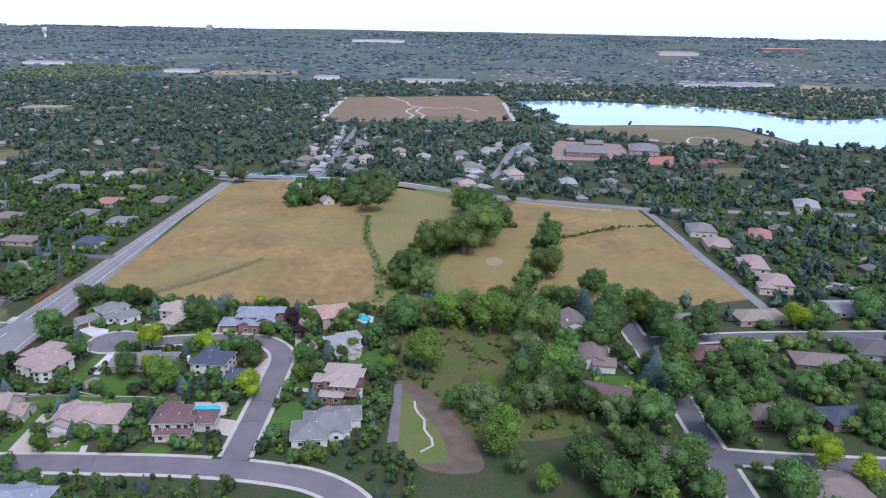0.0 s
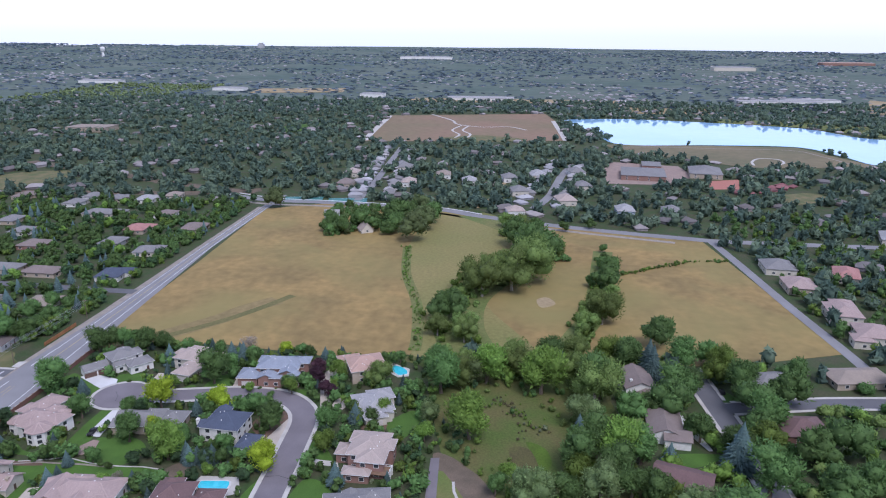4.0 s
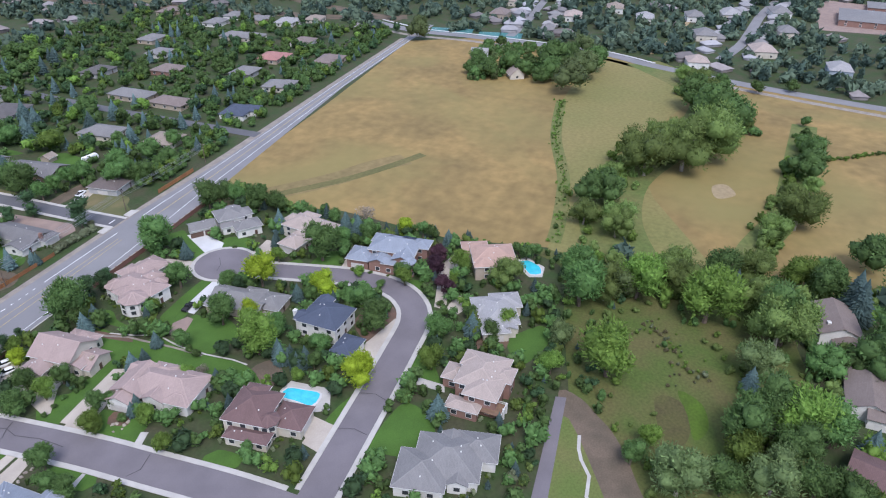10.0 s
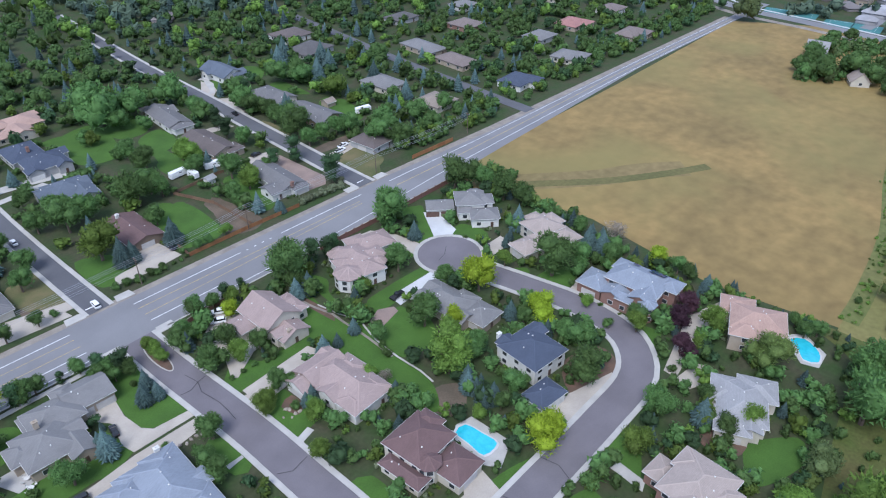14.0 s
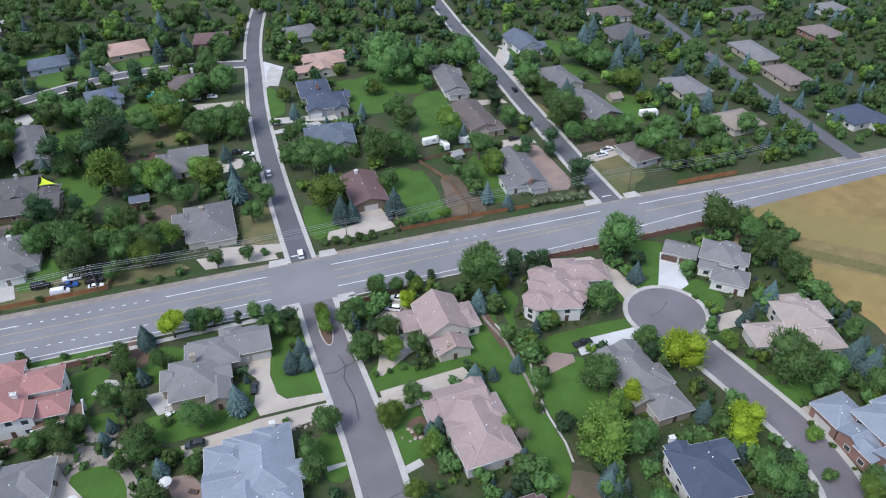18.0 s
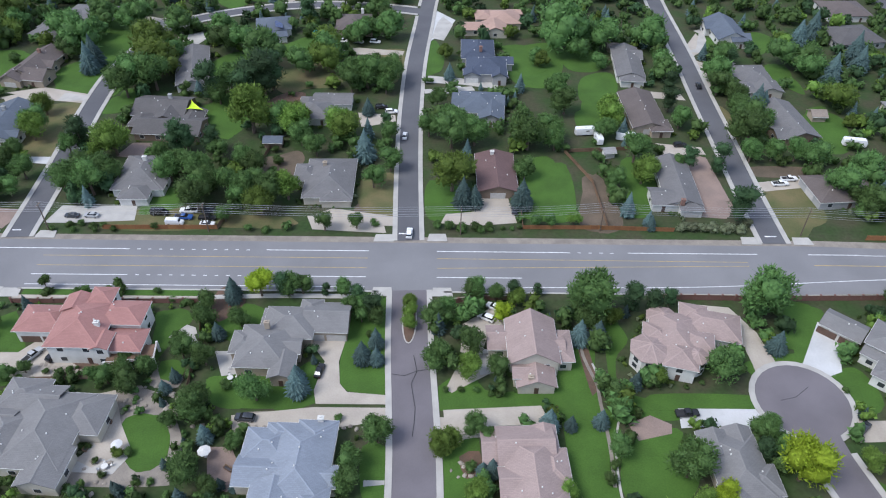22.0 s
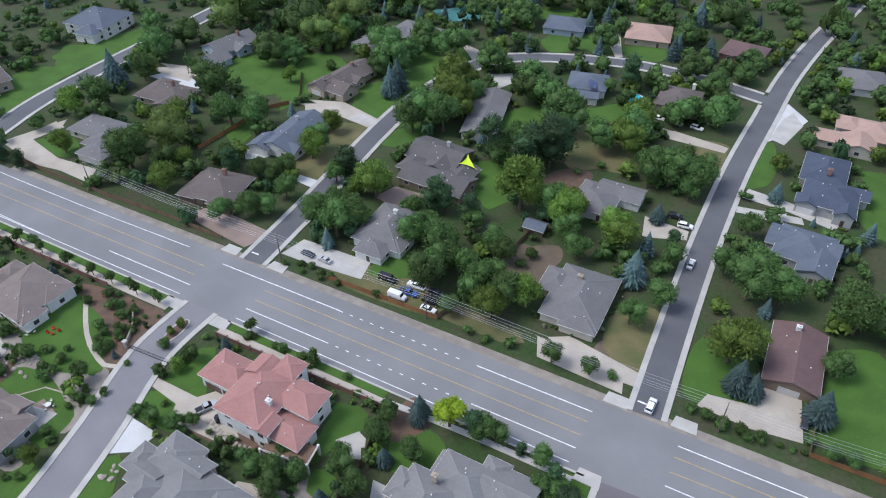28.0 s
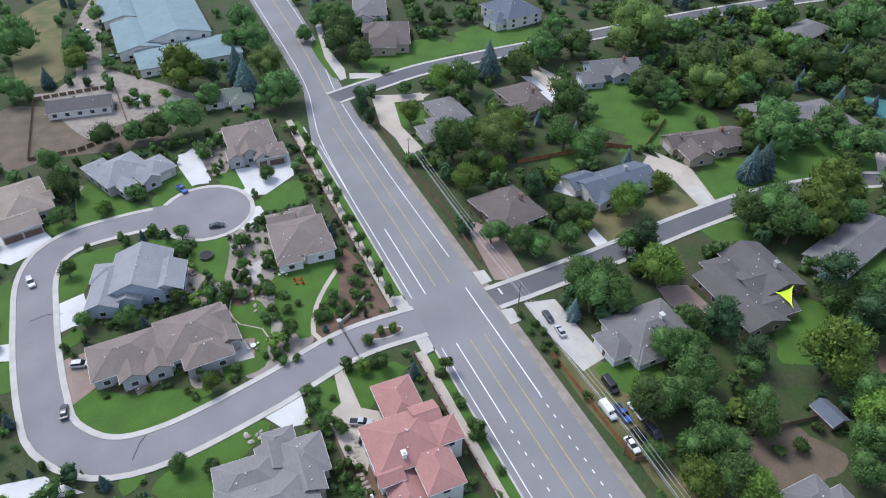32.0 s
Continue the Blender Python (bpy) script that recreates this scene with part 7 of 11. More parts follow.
for x, y, a, w, d, roof, wall in ((318, 299, 0, 16, 18, "brown", "brick"), (268, 288, -3, 13, 26, "grey", "tan"), (264, 258, -3, 13, 22, "brown", "tan"), (213, 263, 2, 14, 20, "grey", "cream"), (214, 226, 2, 15, 15, "tan", "cream"), (441, 345, 0, 18, 14, "grey", "white"), (478, 275, 8, 16, 13, "tan", "cream"), (300, 340, 0, 18, 14, "dark", "grey"), (350, 330, 0, 16, 14, "grey", "white"), (330, 250, 0, 17, 14, "grey", "grey"), (410, 250, 0, 17, 14, "brown", "white"), (380, 360, 0, 18, 14, "grey", "tan")):
    house("low house half hidden by garden trees", roof, wall, a, [(x, y, w, d, 3)], pitch=0.34, step=6)
for x, y, a, w, d, roof, wall in ((449, -27, 10, 14, 14, "beige", "white"), (529, -31, 10, 18, 15, "grey", "cream"), (495, -71, 10, 20, 16, "beige", "cream"), (611, -51, 10, 22, 16, "light", "cream"), (633, -92, 10, 20, 16, "grey", "white"), (592, -22, 10, 18, 14, "grey", "white"), (462, -117, 0, 20, 14, "light", "blue"), (571, 17, 5, 18, 14, "light", "white"), (601, 45, 5, 18, 14, "tan", "white"), (558, 75, 5, 18, 14, "beige", "white"), (463, -155, 0, 18, 14, "grey", "white"), (560, -92, 8, 18, 14, "grey", "cream"), (545, 135, 0, 18, 14, "brown", "tan"), (600, 140, 0, 18, 14, "beige", "cream"), (640, 90, 0, 18, 14, "grey", "cream")):
    house("two-storey house on a far residential street", roof, wall, a, [(x, y, w, d, 4.5)], pitch=0.5, step=7)
house("long grey-roofed school building in a red yard", "grey", "brick", -8, [(633, -161, 50, 44, 5), (690, -180, 30, 20, 4)], pitch=0.12, step=9, category="school", name="school")
house("broad grey-roofed hall beside the school", "grey", "tan", -10, [(648, -228, 44, 32, 5)], pitch=0.3, step=9, category="hall", name="hall")


# ---- trees ----
def crown_mesh(name, seed, material, lobes=8, quads=2300, leaf=0.055, squash=0.9, spread=0.5, core=True, shape="round", simple=False):
    """A crown of radius about 1: lobes of leaf sprays over darker inner clumps, with gaps and a ragged rim."""
    rng = np.random.default_rng(seed)
    centres, rad = [], []
    for i in range(lobes):
        a = 2 * math.pi * (i + rng.random() * 0.8) / lobes * 2.4
        r = spread * math.sqrt(rng.random())
        z = rng.uniform(-0.45, 0.6) * squash
        if shape == "tall":
            z, r = rng.uniform(-1.0, 1.1), spread * 0.6 * rng.random()
        centres.append((r * math.cos(a), r * math.sin(a), z))
        rad.append(rng.uniform(0.42, 0.62) * (1.0 - 0.2 * abs(z)))
    centres, rad = np.array(centres), np.array(rad)
    which = rng.integers(0, lobes, quads)
    nrm = rng.normal(size=(quads, 3))
    nrm[:, 2] += 0.35
    nrm /= np.linalg.norm(nrm, axis=1)[:, None]
    pos = centres[which] + nrm * (rad[which] * rng.uniform(0.74, 1.12, quads))[:, None]
    face = nrm + rng.normal(size=(quads, 3)) * 0.5
    face /= np.linalg.norm(face, axis=1)[:, None]
    u = np.cross(face, rng.normal(size=(quads, 3)))
    u /= np.linalg.norm(u, axis=1)[:, None]
    w = np.cross(face, u)
    s = leaf * rng.uniform(0.6, 1.35, quads)[:, None]
    k = rng.uniform(0.6, 1.0, quads)[:, None]
    verts = np.stack([pos - u * s - w * s * k * 0.6, pos + u * s * 1.2 - w * s * k * 0.2, pos - u * s * 0.2 + w * s * k], 1)
    # some sprays point out and up, so that the rim is ragged and the crown is streaked
    out = rng.random(quads) < (0.4 if quads > 300 else 0.2 if quads > 60 else 0)
    way = nrm + rng.normal(size=(quads, 3)) * 0.3
    way[:, 2] += 0.45
    way /= np.linalg.norm(way, axis=1)[:, None]
    flat = np.cross(way, rng.normal(size=(quads, 3)))
    flat /= np.linalg.norm(flat, axis=1)[:, None]
    reach = s * min(1.0, 0.25 + 0.05 / leaf)
    spray = np.stack([pos - way * reach * 1.3 - flat * s * 0.55, pos - way * reach * 1.3 + flat * s * 0.55, pos + way * reach * 2.1], 1)
    verts[out] = spray[out]
    verts = verts.reshape(-1, 3)
    faces = np.arange(quads * 3).reshape(-1, 3).tolist()
    vs = verts.tolist()
    if core:
        bm = bmesh.new()
        for c, r in zip(centres, rad):
            res = bmesh.ops.create_icosphere(bm, subdivisions=1, radius=r * (0.84 if simple else 0.76), matrix=Matrix.Translation(Vector(c)))
            for q in res["verts"]:
                d = (q.co - Vector(c))
                q.co += d * 0.6 * noise.noise(q.co * 3.7 + Vector((seed, 0, 0)))
        base = len(vs)
        bm.verts.index_update()
        vs += [tuple(q.co) for q in bm.verts]
        faces += [[q.index + base for q in fc.verts] for fc in bm.faces]
        bm.free()
    me = mesh_of(name, vs, faces, material)
    me.polygons.foreach_set("use_smooth", [i >= quads for i in range(len(faces))])
    return me


def conifer_mesh(name, seed, material, layers=20, wide=0.52):
    """A dense spire of drooping boughs round a stem, height 2 and radius about 0.5."""
    rng = np.random.default_rng(seed)
    v, f = [], []
    for i in range(layers):
        t = i / layers
        z, r = 0.1 + 1.82 * t, wide * (1 - t ** 1.35) * min(1.0, 0.8 + 1.6 * t) + 0.025
        n = max(7, int(layers * 1.35 * (1 - t) + 7))
        for j in range(n):
            a = 2 * math.pi * (j + rng.random() * 0.8) / n
            rr = r * rng.uniform(0.72, 1.12)
            h = (0.26 * (1 - t) + 0.12) * rng.uniform(0.7, 1.3)
            c, s = math.cos(a), math.sin(a)
            wd = (2.2 * rr / n + 0.018) * rng.uniform(0.8, 1.3)
            k = len(v)
            v += [(rr * 0.3 * c, rr * 0.3 * s, z + h * 0.42), (rr * 0.66 * c - wd * s, rr * 0.66 * s + wd * c, z - h * 0.04), (rr * c, rr * s, z - h * 0.12), (rr * 0.66 * c + wd * s, rr * 0.66 * s - wd * c, z - h * 0.04), (rr * 0.62 * c, rr * 0.62 * s, z + h * 0.2)]
            f += [(k, k + 1, k + 4), (k + 1, k + 2, k + 4), (k + 2, k + 3, k + 4), (k + 3, k, k + 4)] if layers > 12 else [(k, k + 1, k + 2), (k, k + 2, k + 3)]
    k, n = len(v), 8
    for z, q in ((0.1, 0.6), (0.7, 0.58), (1.4, 0.28)):
        for j in range(n):
            a = 2 * math.pi * j / n
            v.append((wide * q * math.cos(a), wide * q * math.sin(a), z))
    v.append((0, 0, 2.05))
    for m in (0, n):
        f += [(k + m + j, k + m + (j + 1) % n, k + m + n + (j + 1) % n, k + m + n + j) for j in range(n)]
    f += [(k + 2 * n + j, k + 2 * n + (j + 1) % n, k + 3 * n) for j in range(n)]
    return mesh_of(name, v, f, material)


def trunk_mesh(name, seed, material, h=1.0, r=0.07, limbs=4, reach=0.5):
    """A tapered stem with a few limbs that reach into the crown."""
    rng = random.Random(seed)
    v, f = [], []

    def tube(a, b, ra, rb, n=6):
        a, b = Vector(a), Vector(b)
        d = (b - a).normalized()
        x = d.cross(Vector((0.3, 0.9, 0.2))).normalized()
        y = d.cross(x)
        k = len(v)
        for c, q in ((a, ra), (b, rb)):
            for j in range(n):
                t = 2 * math.pi * j / n
                v.append(c + x * q * math.cos(t) + y * q * math.sin(t))
        for j in range(n):
            f.append((k + j, k + (j + 1) % n, k + n + (j + 1) % n, k + n + j))
        f.append(tuple(k + n + j for j in range(n)))

    bend = (rng.uniform(-0.05, 0.05), rng.uniform(-0.05, 0.05), h * 0.55)
    tube((0, 0, -0.05), bend, r * 1.3, r)
    tube(bend, (bend[0] * 1.6, bend[1] * 1.6, h), r, r * 0.5)
    for i in range(limbs):
        a = 2 * math.pi * (i + rng.random() * 0.6) / limbs
        tube((bend[0], bend[1], h * rng.uniform(0.5, 0.8)), (reach * math.cos(a), reach * math.sin(a), h * rng.uniform(1.05, 1.5)), r * 0.5, r * 0.18, 5)
    return mesh_of(name, v, f, material)


CROWNS = {
    "d": [crown_mesh("crown", i, M["leaf_d"]) for i in range(6)],
    "l": [crown_mesh("crown", 20 + i, M["leaf_l"], 7) for i in range(4)],
    "m": [crown_mesh("crown", 30 + i, M["leaf_m"], 11, 2600, 0.05, 0.95, 0.6) for i in range(3)],
    "y": [crown_mesh("crown", 40 + i, M["leaf_y"]) for i in range(3)],
    "w": [crown_mesh("crown", 60 + i, M["leaf_w"], 15, 3800, 0.043, 0.9, 0.75) for i in range(4)],
    "b": [crown_mesh("foliage", 80 + i, M["leaf_b"], 4, 620, 0.08, 0.8, 0.45) for i in range(4)],
    "o": [crown_mesh("foliage", 90 + i, M["leaf_o"], 6, 560, 0.075, 0.8, 0.5) for i in range(3)],
    "p": [crown_mesh("crown", 100 + i, M["leaf_p"]) for i in range(2)],
    "k": [crown_mesh("crown", 110 + i, M["leaf_k"], 5, 420, 0.13) for i in range(2)],
    "g": [crown_mesh("crown", 120, M["leaf_g"], 9, 900, 0.05, core=False)],
    "s": [conifer_mesh("crown", 130 + i, M["leaf_s"], 18, 0.62) for i in range(3)],
    "c": [crown_mesh("crown", 140 + i, M["leaf_c"], 7, 1200, 0.055, 1.0, 0.5, True, "tall") for i in range(3)],
}
TRUNKS = {k: [trunk_mesh("trunk", 7 + i, M["pale_bark" if k == "w" else "bark"]) for i in range(3)] for k in ("d", "w", "s")}
NAMES = dict(m=("cottonwood_tree", "grey-green cottonwood with an airy crown on a pale trunk", "tree"), d=("broadleaf_tree", "dark green broadleaf tree with a rounded full crown", "tree"), l=("broadleaf_tree", "bright green broadleaf tree with a spreading crown", "tree"), y=("broadleaf_tree", "yellow-green ornamental tree standing out among darker ones", "tree"), w=("cottonwood_tree", "large pale green cottonwood with an open ragged crown", "tree"), b=("shrub", "rounded green garden shrub", "shrub"), o=("shrub", "silvery grey-green shrub beside the road", "shrub"), p=("plum_tree", "dark purple-leaved plum tree", "tree"), k=("street_tree", "slim young street tree in the grass strip", "tree"), g=("bare_tree", "greyish half-bare tree at the field edge", "tree"), s=("spruce_tree", "blue-green spruce with a pointed crown", "tree"), c=("pine_tree", "dark upright pine with dense needles", "tree"))


def tree(kind, x, y, r, rng):
    name, label, cat = NAMES[kind]
    r *= 1.14
    turn = pose(x, y, 0, 0, 0, rng.uniform(0, 360))
    if kind in "bo":
        root = tagged(new(name, rng.choice(CROWNS[kind])), label, cat)
        root.matrix_world = turn @ pose(0, 0, r * 0.5) @ Matrix.Diagonal((r, r, r * 0.85, 1))
        return root
    root = tagged(empty(name, turn), label, cat)
    if kind == "s":
        h = r * rng.uniform(1.3, 1.55)
        child("crown", rng.choice(CROWNS["s"]), root, Matrix.Diagonal((r * 1.75, r * 1.75, h * 1.05, 1)))
        child("trunk", rng.choice(TRUNKS["s"]), root, Matrix.Diagonal((r * 0.6, r * 0.6, h * 0.4, 1)))
    else:
        tall = {"c": 1.0, "w": 0.95, "k": 1.1}.get(kind, rng.uniform(0.85, 1.0))
        wide = 1.35 if kind == "c" else 1.0
        cz = {"c": 1.25, "w": 1.08, "k": 1.7}.get(kind, 1.1) * r
        child("crown", rng.choice(CROWNS[kind]), root, pose(0, 0, cz) @ Matrix.Diagonal((r * wide, r * wide, r * tall, 1)))
        child("trunk", rng.choice(TRUNKS["w" if kind in "wgm" else "d"]), root, Matrix.Diagonal((r * 0.9, r * 0.9, cz * 0.9, 1)))
    return root


tree_rng = random.Random(5)
for x, y, r in ((-203.5, 84, 3.8), (-186, 88, 4.5), (-201.5, 235.5, 5.6), (-203, 260.5, 5.1), (-170.5, 86, 3.4), (-144.5, 86.5, 2.5), (-121.5, 89.5, 2.3), (-118, 100, 2.7), (-68.5, 105.5, 2.2), (-64.5, 111.5, 1.9), (-121.5, 113, 2.2), (-142, 116.5, 2.3), (-149, 118, 2.5), (-119.5, 120.5, 2.1), (-116, 123.5, 1.8), (-128, 131.5, 1.9), (-138, 133, 2.3), (-72, 136, 2.1), (-97, 137, 2.4), (-66.5, 137, 2.1), (-63.5, 139.5, 1.8), (-143.5, 148, 2.3), (-170.5, 148, 2.2), (-171.5, 149.5, 2.3), (-77.5, 154.5, 2.2), (-157.5, 159, 1.7), (-110.5, 201.5, 3.3), (-111.5, 205, 2.7), (-104, 207.5, 4.1), (-158, 210.5, 6.8)):
    tree('d', x, y, r, tree_rng)
for x, y, r in ((-100, 211.5, 3.6), (-74, 212.5, 5.4), (-145, 213, 4.7), (-83.5, 214.5, 5.0), (-78, 218.5, 5.4), (-72, 218.5, 5.1), (-162.5, 220, 5.1), (-99.5, 221, 3.7), (-115, 225.5, 3.9), (-108.5, 226.5, 3.4), (-129.5, 228, 3.7), (-108, 232, 3.8), (-90.5, 236, 3.6), (-77.5, 239.5, 4.0), (-107.5, 249, 5.0), (-147, 249, 5.9), (-137.5, 252.5, 5.8), (-166, 260.5, 7.4), (-84.5, 276, 6.0), (-75, 282, 6.6), (-83.5, 283, 6.6), (-86.5, 287.5, 5.6), (-11, 108, 2.4), (18, 109, 3.3), (-17, 110.5, 4.1), (18, 114.5, 3.0), (-8, 118.5, 2.2), (23.5, 120.5, 3.7), (47.5, 121, 2.3), (45, 123, 2.8)):
    tree('d', x, y, r, tree_rng)
for x, y, r in ((-24, 124, 2.3), (-20, 127, 3.6), (-19.5, 130, 3.6), (-6, 132, 3.9), (-36.5, 134, 2.9), (-42.5, 136.5, 2.7), (-38, 137.5, 3.0), (-46.5, 137.5, 1.9), (-33.5, 139.5, 2.5), (51, 140, 3.0), (-20.5, 142.5, 3.0), (-40, 143, 1.9), (36.5, 143, 3.8), (-26.5, 144.5, 3.1), (45, 147, 3.5), (-28, 147.5, 2.5), (-14.5, 155.5, 2.9), (-23.5, 156, 3.2), (35.5, 156.5, 3.5), (38.5, 157, 2.4), (16.5, 157.5, 2.1), (20.5, 157.5, 2.5), (38.5, 160.5, 2.7), (13.5, 161, 2.7), (-24.5, 162, 2.7), (16.5, 162, 2.8), (52, 166, 2.4), (45.5, 166.5, 3.0)):
    tree('d', x, y, r, tree_rng)
for x, y, r in ((-3.5, 167.5, 3.1), (11, 167.5, 2.6), (46.5, 167.5, 3.1), (-0.5, 168, 2.8), (2, 195.5, 3.0), (11.5, 196.5, 2.6), (-29, 199.5, 3.0), (-38.5, 204.5, 5.1), (-26.5, 207, 3.5), (-17.5, 209, 5.4), (-39.5, 209.5, 4.5), (-25.5, 210.5, 4.4), (-31.5, 215, 3.8), (-23, 215.5, 3.7), (-38, 215.5, 4.6), (15, 218, 3.7), (-42.5, 219, 5.5), (-51.5, 220.5, 4.6), (-25, 224.5, 4.1), (-50, 226, 4.1), (20, 227.5, 4.1), (-29.5, 228.5, 3.8), (-58, 232.5, 3.1), (-39.5, 234, 3.4), (-6, 236, 3.9), (40.5, 242, 6.3), (-12, 243, 4.3), (48.5, 244, 5.1), (18.5, 246, 3.6), (32.5, 249.5, 4.2)):
    tree('d', x, y, r, tree_rng)
for x, y, r in ((41, 250, 5.8), (-20, 253.5, 5.2), (35.5, 270, 3.7), (-47.5, 271.5, 4.5), (-45, 280.5, 5.3), (15, 281, 3.7), (1.5, 281.5, 4.3), (17, 285, 5.5), (7.5, 285.5, 6.2), (0.5, 287, 5.6), (16, 291, 5.0), (165, 25.5, 2.7), (161.5, 28, 2.7), (111, 28.5, 3.0), (165, 32, 2.3), (118.5, 37.5, 2.7), (106.5, 44, 4.2), (104, 65, 5.3), (165, 66, 2.9)):
    tree('d', x, y, r, tree_rng)
for x, y, r in ((133.5, 67, 3.5), (166, 70.5, 2.9), (113.5, 73.5, 4.2), (80, 74.5, 2.5), (87, 76, 3.2), (89, 78.5, 2.4), (114.5, 79.5, 2.7), (155.5, 89, 3.8), (111, 91.5, 2.6), (89.5, 92.5, 3.0), (93, 94, 3.3), (148.5, 97.5, 3.9), (137, 100, 6.7), (164.5, 107.5, 3.1), (90.5, 112.5, 4.8), (76.5, 118, 2.7), (109.5, 122.5, 3.2), (112, 125, 2.5), (77.5, 129, 2.6), (78, 132, 2.9), (166, 134.5, 4.4), (87, 137.5, 1.4), (104.5, 138.5, 4.7), (164.5, 143, 4.9), (75.5, 155, 3.6), (165.5, 155, 4.6), (163, 159, 5.0), (76, 160, 6.6), (121.5, 161, 7.3), (159, 163, 5.9)):
    tree('d', x, y, r, tree_rng)
for x, y, r in ((70.5, 198.5, 2.1), (66, 198.5, 2.2), (170.5, 205, 5.2), (168.5, 210, 3.9), (92, 213, 2.5), (164.5, 213.5, 5.4), (93.5, 218, 3.5), (93.5, 222.5, 2.6), (64.5, 223.5, 3.7), (116.5, 230, 2.8), (162, 230.5, 4.8), (103, 234, 5.4), (143, 235, 3.9), (151, 236, 3.9), (159, 236, 3.9), (112, 237, 2.3), (76.5, 241.5, 4.1), (67, 241.5, 6.8), (145, 245, 6.9), (74.5, 246.5, 5.0), (95, 248.5, 4.0), (153, 255, 4.4), (147.5, 255.5, 5.5), (124, 257, 4.1), (83, 266.5, 5.3), (148, 267.5, 4.2), (150, 275, 4.2), (82.5, 281.5, 4.4), (145, 282, 4.7)):
    tree('d', x, y, r, tree_rng)
for x, y, r in ((-186, 206.5, 4.1), (-205, 227, 5.5), (-171.5, 97.5, 2.6), (-87.5, 115.5, 2.4), (-78, 150, 1.9), (-138, 206, 5.2), (-141.5, 218.5, 4.3), (-81, 232.5, 3.6), (-160.5, 234, 6.2), (-74.5, 235.5, 6.3), (-106.5, 244.5, 4.9), (-110, 262.5, 4.0), (-149, 287.5, 3.2), (45.5, -36.5, 7.3), (38.5, 96.5, 2.8), (45, 107, 2.9), (-33, 116.5, 1.5), (37.5, 117.5, 3.1), (40, 119.5, 2.5), (44, 139.5, 3.4), (57.5, 164, 2.7), (-18.5, 203, 4.9), (-11.5, 211, 4.7), (40.5, 216.5, 7.2), (3, 246, 5.7), (-16, 249.5, 5.7), (0.5, 250, 5.6), (-30.5, 251, 8.0), (-14.5, 254.5, 5.1)):
    tree('l', x, y, r, tree_rng)
for x, y, r in ((117.5, 25, 3.4), (91, 41.5, 4.3), (135, 47.5, 2.6), (146, 49, 3.9), (139.5, 49.5, 2.3), (131, 65, 3.4), (74, 76.5, 2.3), (131, 82.5, 2.1), (66, 89.5, 1.8), (81, 93.5, 6.4), (92, 103.5, 3.5), (64.5, 107.5, 2.4), (130.5, 114.5, 3.0), (89.5, 138, 2.7), (82, 157.5, 2.9), (77.5, 198.5, 2.6), (103, 221.5, 4.6), (106, 224, 3.6), (99.5, 255, 3.5), (99.5, 259.5, 5.8), (98, 264, 4.9)):
    tree('l', x, y, r, tree_rng)
for x, y, r in ((-271.5, 84, 2.7), (-245.5, 155, 4.6), (-233.5, 156, 4.9), (-207, 194.5, 2.5), (-208.5, 250.5, 5.1), (-106, 296, 3.8), (-106, 301.5, 4.2), (-6, 108.5, 1.1), (-9, 109, 1.1), (48.5, 112.5, 1.8), (46.5, 112.5, 1.6), (-15, 120.5, 1.9), (-28, 134, 1.5), (3.5, 134, 2.8), (3, 137, 2.2), (-26.5, 137.5, 1.4), (21.5, 143.5, 1.9), (18, 144, 2.4), (21, 149, 2.0), (-19.5, 151.5, 1.9), (-18.5, 164.5, 2.1), (-19, 166.5, 2.3), (44, 208, 3.2), (47.5, 208, 2.8), (11, 234, 3.8), (9.5, 264.5, 2.4), (-57.5, 279, 1.9), (40, 293, 2.3), (-2, 387, 3.6), (-14, 423, 3.9),):
    tree('s', x, y, r, tree_rng)
for x, y, r in ((93.5, -100, 5.6), (157.5, -83, 4.7), (163.5, -82.5, 5.3), (94.5, -77.5, 3.0), (72, 33, 2.9), (111, 34.5, 2.8), (163, 59, 2.3), (80.5, 77.5, 2.3), (78, 79, 2.2), (80, 83, 1.9), (79, 85, 2.3), (80.5, 86.5, 2.4), (159, 95, 3.0), (110.5, 96, 2.2), (64, 97, 2.3), (164, 98.5, 2.3), (158, 100, 3.0), (163, 102, 2.3), (62, 124.5, 2.3), (67, 124.5, 1.5), (151.5, 125.5, 3.1), (74, 125.5, 1.9), (122, 148.5, 2.5), (77, 150.5, 2.8), (72.5, 151, 2.6), (101, 197.5, 1.6), (100.5, 199, 1.7), (62.5, 208, 3.5), (155.5, 268, 3.8), (158.5, 269.5, 3.0),):
    tree('s', x, y, r, tree_rng)
for x, y, r in ((209.5, 242.5, 3.2), (214, 271, 3.9), (234, 273, 3.5), (193.5, 292, 4.5), (195.5, 296.5, 3.4), (210, 303, 3.8), (211, 311, 4.3), (192, 324.5, 4.4), (201.5, 333, 4.5),):
    tree('s', x, y, r, tree_rng)
